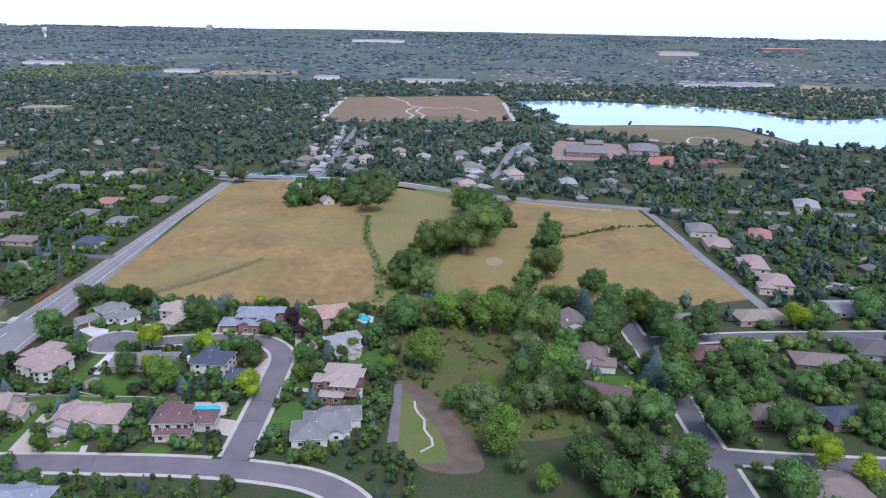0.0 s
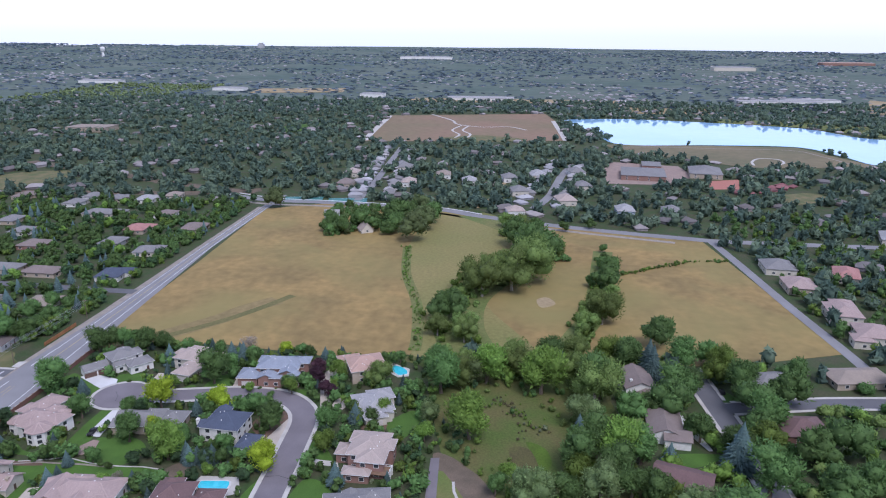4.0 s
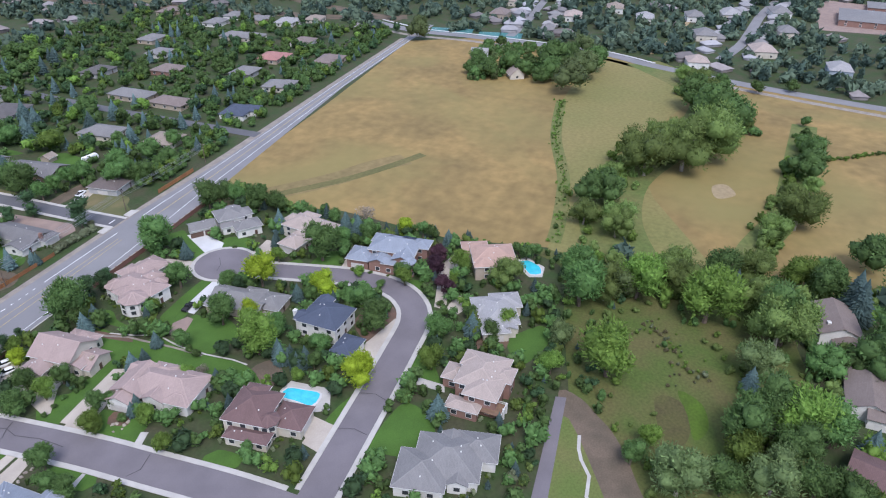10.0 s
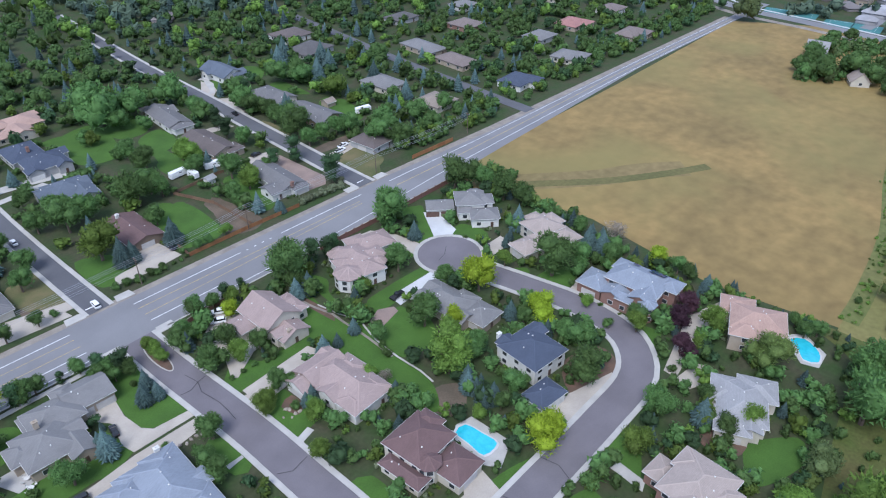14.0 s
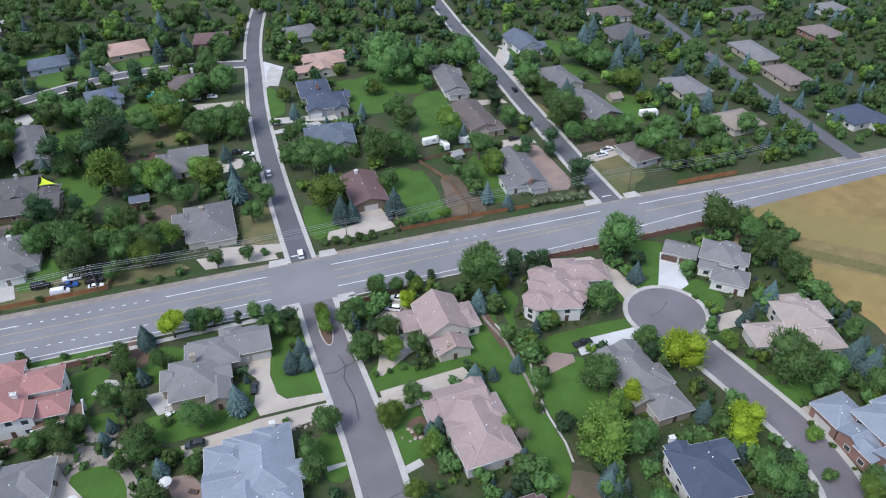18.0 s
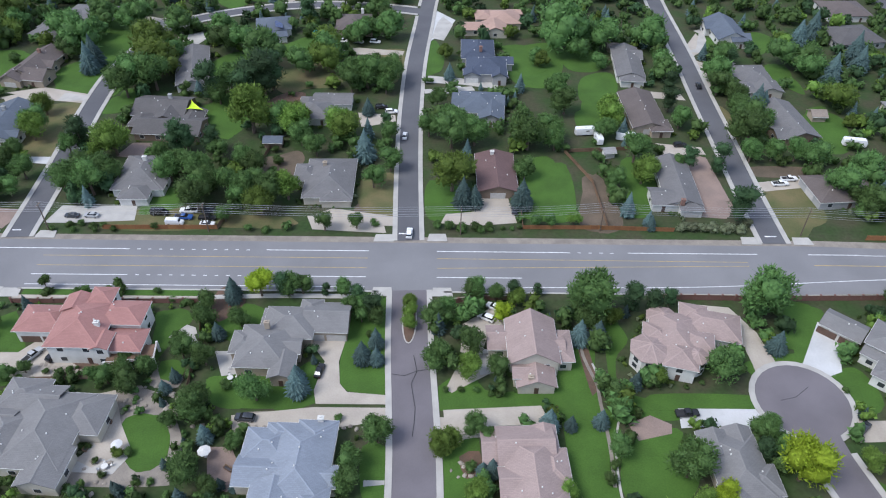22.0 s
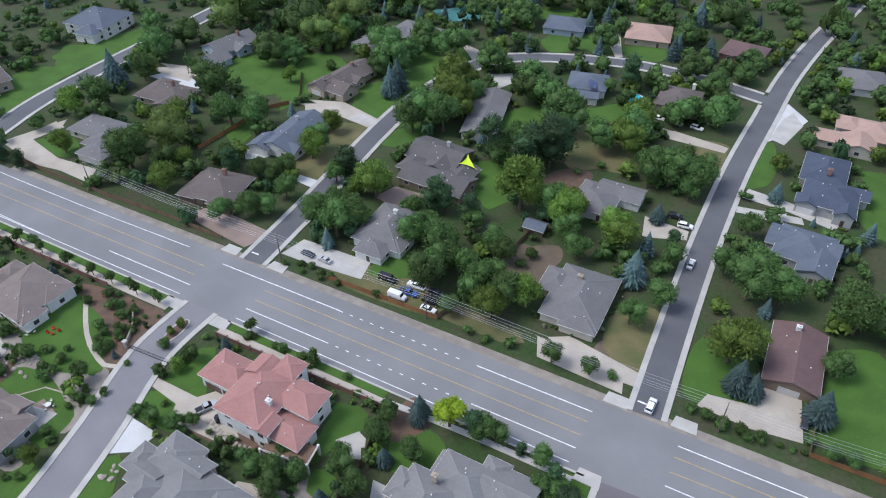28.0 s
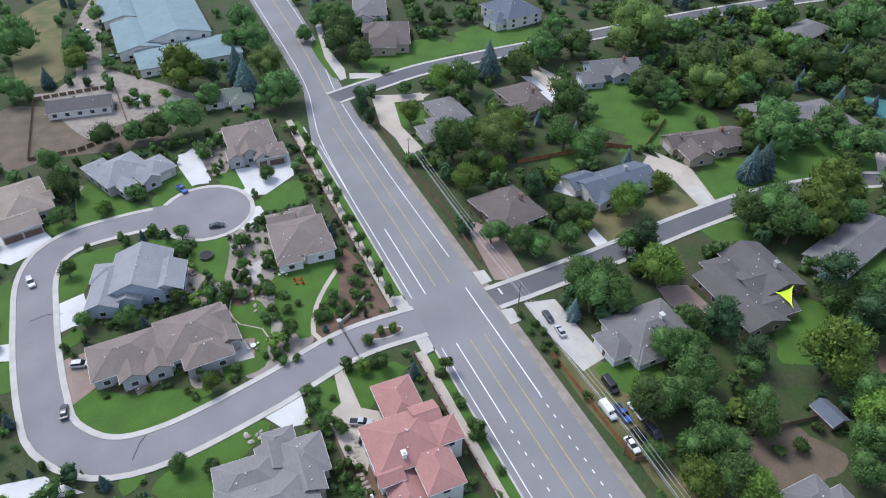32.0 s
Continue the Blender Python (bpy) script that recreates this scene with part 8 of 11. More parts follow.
for x, y, r in ((-249, 145.5, 3.4), (-191.5, 192.5, 2.5), (-201.5, 192.5, 3.6), (-125, 224, 3.4), (-87.5, 239, 4.3), (19.5, 159.5, 2.7), (15, 164, 2.3), (57, 166.5, 2.3), (-5.5, 167.5, 2.7), (6, 167.5, 1.4), (-50.5, 237.5, 3.5), (-54, 237.5, 4.3), (-42, 237.5, 3.5), (17, 253, 2.5), (-37.5, 268.5, 5.0), (-51.5, 273.5, 5.4), (-36.5, 274, 5.4), (-31.5, 277.5, 6.1), (-29.5, 283, 5.5), (-24.5, 346.5, 4.6), (108, 117, 2.5), (93.5, 161, 3.0), (88, 162.5, 3.3), (98.5, 164, 2.1), (63.5, 168, 1.5), (129, 202, 4.3), (130, 228, 3.8), (120.5, 230, 2.9), (123, 269, 3.4), (126, 282.5, 3.3),):
    tree('c', x, y, r, tree_rng)
for x, y, r in ((155.5, 303, 3.3),):
    tree('c', x, y, r, tree_rng)
for x, y, r in ((-243, 111.5, 2.6), (-196.5, 164.5, 2.5), (-181, 165.5, 2.4), (-176.5, 80, 1.4), (-179, 84, 2.1), (-112, 86, 1.1), (-95.5, 92.5, 0.9), (-119.5, 95, 1.5), (-119.5, 98, 2.5), (-174, 99, 2.1), (-119.5, 103, 1.3), (-121, 104, 1.4), (-119, 106.5, 1.2), (-93, 106.5, 0.9), (-119, 109, 1.6), (-89.5, 110, 1.1), (-87, 111.5, 1.3), (-119, 111.5, 1.5), (-119, 116.5, 1.5), (-91, 117.5, 1.2), (-125, 120, 1.8), (-89, 121.5, 1.2), (-91.5, 122, 1.9), (-102, 122, 1.4), (-120.5, 125.5, 2.8), (-116.5, 129, 2.3), (-93, 129.5, 1.2), (-134, 131.5, 1.6), (-121.5, 131.5, 1.8), (-93, 132, 1.7),):
    tree('b', x, y, r, tree_rng)
for x, y, r in ((-105.5, 132.5, 2.1), (-89, 133, 1.7), (-91, 133.5, 1.1), (-117, 133.5, 1.7), (-139, 134.5, 2.1), (-93.5, 135, 1.3), (-108.5, 135, 1.8), (-65, 135.5, 1.3), (-105.5, 135.5, 1.5), (-119, 136, 1.6), (-115.5, 136, 2.8), (-77.5, 136, 2.0), (-60.5, 136, 1.4), (-89, 136.5, 1.4), (-64, 137, 1.5), (-146.5, 137, 1.5), (-77, 138, 1.3), (-66.5, 139, 1.5), (-112.5, 139, 1.8), (-106.5, 139, 1.8), (-125, 139.5, 1.4), (-130.5, 140, 1.9), (-73.5, 141, 1.1), (-149.5, 141, 1.7), (-108, 142, 1.3), (-100, 145, 2.2), (-91, 145.5, 1.1), (-103, 147.5, 1.8), (-99.5, 147.5, 1.8), (-104, 150.5, 1.7),):
    tree('b', x, y, r, tree_rng)
for x, y, r in ((-100, 151, 1.8), (-107, 151.5, 2.1), (-101.5, 153, 2.1), (-79, 153.5, 2.1), (-87, 154.5, 2.1), (-99, 154.5, 1.7), (-117.5, 156.5, 1.9), (-105, 157, 2.2), (-100, 157, 1.5), (-110, 158.5, 2.2), (-108.5, 159.5, 1.9), (-103.5, 160, 1.8), (-114, 161, 2.2), (-172, 166, 1.7), (-70, 167.5, 1.9), (-62, 167.5, 1.4), (-154, 167.5, 1.8), (-138.5, 167.5, 1.6), (-129, 167.5, 1.5), (-114.5, 167.5, 1.5), (-67, 194, 1.3), (-73.5, 194, 1.3), (-80, 194.5, 1.3), (-61.5, 194.5, 1.3), (-65, 196, 1.5), (-68.5, 196.5, 1.5), (-75.5, 197, 1.5), (-72, 197, 1.5), (-119, 229.5, 2.7), (-141, 305, 3.2),):
    tree('b', x, y, r, tree_rng)
for x, y, r in ((-49, 108, 1.2), (-45, 108.5, 1.1), (-41, 108.5, 1.1), (-54, 110, 1.2), (-27, 110, 1.2), (-24, 110, 1.1), (-35, 111.5, 1.1), (44, 114, 1.7), (-37.5, 115, 1.0), (-31, 117, 1.5), (-41, 118.5, 1.2), (14, 126.5, 1.3), (49.5, 134, 1.1), (38.5, 135, 1.1), (42, 135, 1.1), (46, 135, 1.1), (-14, 135.5, 1.8), (-52, 138, 1.1), (-58.5, 139.5, 1.1), (54, 140, 1.2), (-53.5, 140.5, 1.2), (19, 152.5, 1.3), (-40, 161, 1.5), (-31, 164, 1.8), (-35, 164.5, 1.4), (-59.5, 167.5, 1.9), (-53.5, 167.5, 1.9), (-50.5, 167.5, 2.2), (-40, 167.5, 1.4), (-21, 195, 1.7),):
    tree('b', x, y, r, tree_rng)
for x, y, r in ((-16, 195, 1.7), (49, 195.5, 1.6), (-49.5, 195.5, 1.6), (51.5, 196.5, 1.9), (43, 196.5, 2.2), (47.5, 196.5, 2.1), (56, 197, 1.0), (58.5, 197, 1.0), (39.5, 197, 2.1), (36, 197.5, 1.8), (16.5, 198, 1.7), (-19, 225.5, 2.0), (-18, 230.5, 2.5), (-20.5, 238.5, 1.8), (-15.5, 285, 2.2), (-23, 331.5, 3.0), (75, 44.5, 3.1), (123, 49, 1.7), (127.5, 72.5, 2.1), (73.5, 111, 1.9), (75.5, 115, 1.5), (135, 128, 1.0), (135, 136, 1.1), (140, 145, 1.1), (141, 148, 2.1), (112.5, 152, 1.3), (61, 197, 1.0), (156, 234.5, 2.1), (190, 22, 1.6), (334, -158, 2.0),):
    tree('b', x, y, r, tree_rng)
for x, y, r in ((318, -117, 1.4), (302, -92, 2.0),):
    tree('b', x, y, r, tree_rng)
for x, y, r in ((123, 196, 2.0), (119.5, 196.5, 1.8), (128, 196.5, 1.9), (114, 197, 2.1), (117.5, 197, 2.1), (110.5, 197, 1.9), (124.5, 197, 2.1), (116, 197, 1.8), (112, 197.5, 1.8), (121, 197.5, 2.1), (131, 199.5, 2.0),):
    tree('o', x, y, r, tree_rng)
for x, y, r in ((31, -152, 5.0), (39.5, -143, 5.2), (53.5, 158.5, 2.7), (-11.5, 167, 4.1), (155.5, -183.5, 6.8), (77.5, 58.5, 5.0), (165, 77.5, 3.2), (114, 86.5, 3.8), (117.5, 90, 3.9), (96, 106, 3.1), (114.5, 112, 5.5),):
    tree('y', x, y, r, tree_rng)
for x, y, r in ((29, 163.4, 2.2), (29.2, 159.6, 2.3), (29.2, 155.4, 2.2), (-88.4, 161.6, 1.3), (-88.8, 158.6, 1.3)):
    tree('l', x, y, r, tree_rng)
for x, y, r in ((130, 48.5, 2.7), (131.5, 51.5, 3.1), (140.5, 56.5, 3.9), (149, 58, 3.6), (138.5, 87.5, 1.9),):
    tree('p', x, y, r, tree_rng)
for x, y, r in ((-245, 166.5, 5.8), (-206, 319.5, 9.8), (-155, 226.5, 6.9), (-157.5, 319.5, 6.6), (-156, 341, 7.9), (143, 31.5, 5.0), (257, -79, 4.0), (223, -70, 5.0), (219.5, -69.5, 8.3)):
    tree('w', x, y, r, tree_rng)
for x, y, r in ((242, -69, 5.0), (206, -60, 5.0), (278.5, -33, 11.9), (290, -31, 5.0), (265, -24, 11.5), (278, -14, 4.5), (298, -10, 5.0), (254, -7.5, 9.9), (284, -5, 4.5), (268, -5, 4.5), (197.5, -1.5, 5.5), (190, -1.5, 5.4), (244, 6, 4.0), (233, 9, 5.0), (197, 12, 5.2), (374, -35, 6.5), (397, -28, 6.0), (408, -20, 5.0), (304, -19, 5.0)):
    tree('w', x, y, r, tree_rng)
for x, y, r in ((-186.5, 167, 1.8), (-146.5, 165, 1.6), (-135.5, 165, 1.6), (-125, 165, 1.5), (-108, 165, 1.7), (-117.5, 165, 1.6), (-156.5, 165.5, 1.7), (-100.5, 165.5, 1.7), (-167.5, 165.5, 1.5), (-176.5, 166.5, 1.8), (-70.5, 168.5, 1.8), (-49.5, 167.5, 1.8),):
    tree('k', x, y, r, tree_rng)
for x, y, r in ((168, 95.5, 4.5), (66.5, 104, 2.2),):
    tree('g', x, y, r, tree_rng)
# cottonwoods, willows and garden trees along the creek
for x, y, r in ((104.5, -8.5, 8.4), (100.2, 7.5, 3.8), (148.9, -13.4, 8.4), (142.0, -35.9, 9.7), (80.5, -22.2, 3.6), (80.1, -45.8, 5.7), (163.7, -112.8, 6.5), (92.9, -59.1, 8.4), (172.5, -64.9, 6.4),):
    tree('l', x, y, r, tree_rng)
for x, y, r in ((114.2, 7.0, 4.0), (116.3, -50.1, 6.3), (65.3, -30.2, 6.5), (147.6, -7.0, 5.9), (72.8, -51.7, 6.4),):
    tree('m', x, y, r, tree_rng)
for x, y, r in ((138.3, 4.8, 8.4), (166.3, -40.2, 6.7), (137.0, -58.6, 8.8), (71.8, -18.6, 3.4), (95.2, -54.4, 7.6), (83.0, -57.8, 6.1), (156.5, 8.4, 6.1), (165.3, -74.5, 6.7), (171.6, -97.9, 7.0), (136.8, -88.0, 7.6), (110.7, -91.6, 5.5), (148.8, -116.2, 7.8), (119.4, -116.6, 7.7), (80.0, -105.6, 8.2), (88.0, -45.4, 7.4), (94.4, -67.8, 6.4), (68.7, -40.2, 5.0), (74.5, -61.6, 5.9), (100.3, -101.7, 6.3),):
    tree('d', x, y, r, tree_rng)
for x, y, r in ((171.7, -44.4, 3.2),):
    tree('g', x, y, r, tree_rng)
for x, y, r in ((111.4, -48.5, 2.7),):
    tree('s', x, y, r, tree_rng)
for x, y, r in ((165.7, -23.6, 5.5), (149.7, -52.8, 6.8), (133.0, -56.5, 8.9), (170.2, -51.8, 6.0), (144.3, -2.8, 5.7), (156.7, -25.5, 5.9),):
    tree('w', x, y, r, tree_rng)
for x, y, r in ((42.8, -35.4, 7.0), (23.0, -49.5, 4.4)):
    tree('l', x, y, r, tree_rng)
for x, y, r in ((31.0, -62.0, 7.1), (36.0, -79.4, 7.3), (29.4, -94.1, 6.6), (72.6, -68.7, 5.6)):
    tree('d', x, y, r, tree_rng)
for x, y, r in ((64.6, -79.7, 5.8), (33.5, -41.2, 3.2)):
    tree('m', x, y, r, tree_rng)


# ---- cars ----
PAINTS = dict(white=(0.75, 0.75, 0.74), black=(0.018, 0.018, 0.02), silver=(0.4, 0.41, 0.42), blue=(0.04, 0.1, 0.3), red=(0.25, 0.015, 0.02), dark=(0.045, 0.05, 0.06), grey=(0.16, 0.165, 0.17))
for key, c in PAINTS.items():
    M["paint_" + key] = mat("car_paint_" + key, c, tuple(v * 0.95 for v in c), 0.25, spec=0.5)
M["lamp_red"] = mat("tail_lamp", (0.3, 0.01, 0.01), rough=0.2)
M["lamp_clear"] = mat("head_lamp", (0.7, 0.7, 0.68), rough=0.15)


def loft(name, sections, material):
    """A body from cross-sections along x: (x, half width at the sill, half width at the top, bottom, top)."""
    v, f = [], []
    for x, wb, wt, z0, z1 in sections:
        v += [(x, -wb * 0.96, z0), (x, -wb, z0 + (z1 - z0) * 0.45), (x, -wt, z1), (x, wt, z1), (x, wb, z0 + (z1 - z0) * 0.45), (x, wb * 0.96, z0)]
    for i in range(len(sections) - 1):
        a, b = 6 * i, 6 * i + 6
        f += [(a + j, a + (j + 1) % 6, b + (j + 1) % 6, b + j) for j in range(6)]
    e = 6 * (len(sections) - 1)
    f += [(5, 4, 3, 2, 1, 0), tuple(e + j for j in range(6))]
    return mesh_of(name, v, f, material)


def car_shapes(kind, paint):
    pm = M["paint_" + paint]
    if kind == "sedan":
        body = loft("body", [(-2.3, 0.78, 0.7, 0.35, 0.85), (-2.15, 0.88, 0.8, 0.25, 0.98), (-0.9, 0.9, 0.82, 0.22, 0.98), (0.9, 0.9, 0.82, 0.22, 0.95), (2.1, 0.86, 0.75, 0.24, 0.8), (2.3, 0.72, 0.62, 0.35, 0.66)], pm)
        glass = loft("windows", [(-1.75, 0.76, 0.7, 0.9, 0.97), (-1.05, 0.77, 0.6, 0.9, 1.36), (0.25, 0.77, 0.62, 0.9, 1.38), (1.1, 0.76, 0.7, 0.88, 0.95)], M["car_glass"])
        top = loft("cabin_roof", [(-1.05, 0.6, 0.55, 1.34, 1.4), (-0.4, 0.64, 0.58, 1.37, 1.45), (0.25, 0.62, 0.56, 1.35, 1.41)], pm)
    elif kind == "pickup":
        body = loft("body", [(-2.75, 0.9, 0.86, 0.45, 1.02), (-2.7, 0.95, 0.9, 0.4, 1.05), (-0.7, 0.96, 0.9, 0.35, 1.05), (1.1, 0.96, 0.88, 0.35, 1.08), (2.55, 0.94, 0.82, 0.38, 1.0), (2.75, 0.84, 0.74, 0.45, 0.85)], pm)
        glass = loft("windows", [(-0.75, 0.84, 0.8, 1.0, 1.1), (-0.6, 0.84, 0.7, 1.0, 1.66), (0.55, 0.84, 0.7, 1.0, 1.68), (1.25, 0.82, 0.76, 1.0, 1.08)], M["car_glass"])
        top = loft("cabin_roof", [(-0.62, 0.7, 0.64, 1.64, 1.72), (0.0, 0.74, 0.66, 1.66, 1.77), (0.55, 0.7, 0.64, 1.65, 1.72)], pm)
    elif kind == "van":
        body = loft("body", [(-2.7, 0.9, 0.84, 0.4, 1.9), (-2.6, 0.97, 0.86, 0.3, 2.05), (1.2, 0.97, 0.86, 0.3, 2.05), (1.7, 0.96, 0.86, 0.3, 1.35), (2.5, 0.9, 0.8, 0.3, 1.05), (2.7, 0.8, 0.7, 0.4, 0.8)], pm)
        glass = loft("windows", [(1.19, 0.9, 0.8, 1.2, 1.98), (1.24, 0.9, 0.8, 1.2, 1.98), (1.72, 0.86, 0.8, 1.25, 1.4)], M["car_glass"])
        top = loft("cabin_roof", [(-2.5, 0.8, 0.75, 2.04, 2.09), (1.1, 0.8, 0.75, 2.04, 2.09)], pm)
    else:
        body = loft("body", [(-2.35, 0.84, 0.8, 0.4, 1.02), (-2.25, 0.93, 0.86, 0.3, 1.08), (-0.9, 0.95, 0.88, 0.28, 1.08), (1.0, 0.95, 0.87, 0.28, 1.06), (2.15, 0.92, 0.8, 0.3, 0.95), (2.35, 0.8, 0.7, 0.4, 0.8)], pm)
        glass = loft("windows", [(-2.2, 0.82, 0.78, 1.0, 1.1), (-1.85, 0.83, 0.7, 1.0, 1.6), (0.3, 0.83, 0.7, 1.0, 1.64), (1.15, 0.82, 0.76, 0.98, 1.06)], M["car_glass"])
        top = loft("cabin_roof", [(-1.95, 0.7, 0.64, 1.58, 1.65), (-0.6, 0.74, 0.67, 1.62, 1.72), (0.3, 0.7, 0.64, 1.6, 1.66)], pm)
    return body, glass, top


def ring_mesh(name, r0, r1, w, material, n=14):
    v, f = [], []
    for j in range(n):
        a = 2 * math.pi * j / n
        for r, y in ((r1, -w / 2), (r1, w / 2), (r0, w / 2), (r0, -w / 2)):
            v.append((r * math.cos(a), y, r * math.sin(a)))
    for j in range(n):
        p, q = 4 * j, 4 * ((j + 1) % n)
        f += [(p + i, p + (i + 1) % 4, q + (i + 1) % 4, q + i) for i in range(4)]
    return mesh_of(name, v, f, material)


TYRE, RIM = ring_mesh("tyre", 0.2, 0.34, 0.22, M["tyre"]), ring_mesh("rim", 0.03, 0.21, 0.2, M["metal"])
HEAD, TAIL = box_mesh("headlight", (0.08, 0.3, 0.14), M["lamp_clear"], 0, 0.02), box_mesh("tail_light", (0.08, 0.24, 0.18), M["lamp_red"], 0, 0.02)
SHAPES = {}


def car(x, y, ang, kind, paint, label):
    if (kind, paint) not in SHAPES:
        SHAPES[kind, paint] = car_shapes(kind, paint)
    body, glass, top = SHAPES[kind, paint]
    root = tagged(empty({"van": "van", "pickup": "pickup_truck"}.get(kind, "car"), pose(x, y, 0.13, 0, 0, ang)), label, {"van": "van", "pickup": "truck"}.get(kind, "car"))
    b = child("body", body, root)
    child("windows", glass, root).name = "window_glass"
    child("cabin_roof", top, root)
    half, base, front = {"sedan": (0.8, 1.4, 2.2), "pickup": (0.86, 1.75, 2.66), "van": (0.86, 1.7, 2.6)}.get(kind, (0.84, 1.45, 2.26))
    for sx in (1, -1):
        for sy in (1, -1):
            wheel = child("wheel", TYRE, root, pose(sx * base, sy * half, 0.34))
            child("rim", RIM, wheel, pose(0, sy * 0.02, 0))
        child("headlight", HEAD, b, pose(front, sx * 0.62, 0.62))
        child("tail_light", TAIL, b, pose(-front - 0.05, sx * 0.68, 0.7))
    if kind == "pickup":
        bed = bmesh.new()
        add_box(bed, -2.6, -0.85, -0.74, 0.74, 1.045, 1.075)
        part("truck_bed", bed, M["tyre"], root, "dark open load bed")
    return root


for x, y, a, k, p, l in (
    (-64, 144.6, 62, "pickup", "silver", "silver pickup truck parked by the villa garage"), (-58.5, 144.6, 62, "suv", "black", "black car parked by the villa garage"),
    (7.7, 140.5, 80, "sedan", "black", "black car parked on the pale drive"), (-7.5, 126.5, 175, "suv", "dark", "dark car parked beside the hedge"),
    (51.6, 162.8, 150, "suv", "white", "white car parked in the walled court"), (49.2, 159, 150, "suv", "white", "white car parked in the walled court"),
    (94.6, 128.7, 4, "pickup", "black", "black pickup parked on the white drive"), (-76.5, 201, 175, "sedan", "dark", "dark saloon parked on the corner drive"),
    (-70.6, 201.2, 175, "sedan", "silver", "silver saloon parked on the corner drive"), (-50, 202.6, 0, "van", "black", "black van parked on dry grass"),
    (-41.4, 204, 180, "pickup", "white", "white pickup parked on dry grass"), (-42, 200.6, 0, "pickup", "blue", "blue pickup parked on dry grass"),
    (-44, 197.8, 0, "van", "white", "white van parked by the fence"), (-35, 203.8, 0, "suv", "dark", "dark car parked on dry grass"),
    (-34.6, 200.4, 0, "pickup", "black", "black pickup parked on dry grass"), (-34, 197.4, 0, "sedan", "white", "white car parked by the fence"),
    (-7, 327.7, -8, "sedan", "white", "white car parked in a row"), (0, 326.7, -8, "suv", "silver", "silver car parked in a row"), (7.4, 326.9, -8, "suv", "white", "white car parked in a row"),
    (18, 266, 5, "suv", "white", "white car parked on a drive"), (14, 269.5, 5, "suv", "black", "black car parked on a drive"), (23.8, 249, 88, "sedan", "white", "white car parked along the street"),
    (121.6, 244.6, 4, "suv", "black", "black car parked on a drive"), (140, 289, 85, "suv", "black", "black car on the side street"),
    (149, 221.4, 5, "pickup", "white", "white pickup parked on a drive"), (153, 224.2, 5, "pickup", "white", "white pickup parked on a drive"),
    (27.6, 193.8, 88, "suv", "white", "white car waiting at the street mouth"), (-175.6, 121.7, 20, "pickup", "blue", "blue pickup on the turning circle"),
    (-151.3, 128.5, 80, "sedan", "dark", "dark car on the turning circle"), (-145.9, 76.5, 12, "suv", "silver", "silver car at the kerb"), (-108.3, 87.5, 75, "suv", "silver", "silver car on the paved drive"),
    (-94.4, 83.2, 178, "sedan", "dark", "dark car at the kerb"), (-245.5, 114.7, 60, "sedan", "white", "white car by the stable"), (-290, 110, 90, "suv", "grey", "grey car by the barn"),
    (-325, 100, 90, "suv", "white", "white car on the farm track"), (-318, 97, 90, "suv", "dark", "dark car on the farm track"), (134, 125, 40, "suv", "dark", "dark car beside the turning circle"),
    (60, 206, 90, "sedan", "dark", "dark car on a drive"), (150, -110, 0, "suv", "black", "black car on a drive"),
):
    car(x, y, a, k, p, l)


def camper(x, y, ang, length):
    root = tagged(empty("camper_trailer", pose(x, y, 0.05, 0, 0, ang)), "white camper trailer parked in a yard", "trailer")
    child("body", loft("body", [(-length / 2, 1.0, 0.95, 0.6, 2.6), (-length / 2 + 0.3, 1.2, 1.1, 0.5, 3.0), (length / 2 - 0.5, 1.2, 1.1, 0.5, 3.0), (length / 2, 1.1, 0.95, 0.8, 2.3)], M["paint_white"]), root)
    for sy in (1, -1):
        child("window", box_mesh("window", (1.2, 0.04, 0.6), M["car_glass"]), root, pose(0.6, sy * 1.16, 1.7))
        child("wheel", TYRE, root, pose(-0.4, sy * 1.1, 0.34))
        child("wheel", TYRE, root, pose(0.4, sy * 1.1, 0.34))
    child("roof_hatch", box_mesh("roof_hatch", (0.7, 0.6, 0.15), M["trim"]), root, pose(0, 0, 3.0))


camper(89, 252, 6, 7.5)
camper(93, 247, 95, 5.5)
camper(103, 248.5, -12, 7.0)
camper(184, 246, -10, 8.0)


# ---- fences, walls, gates ----
PANEL = {}


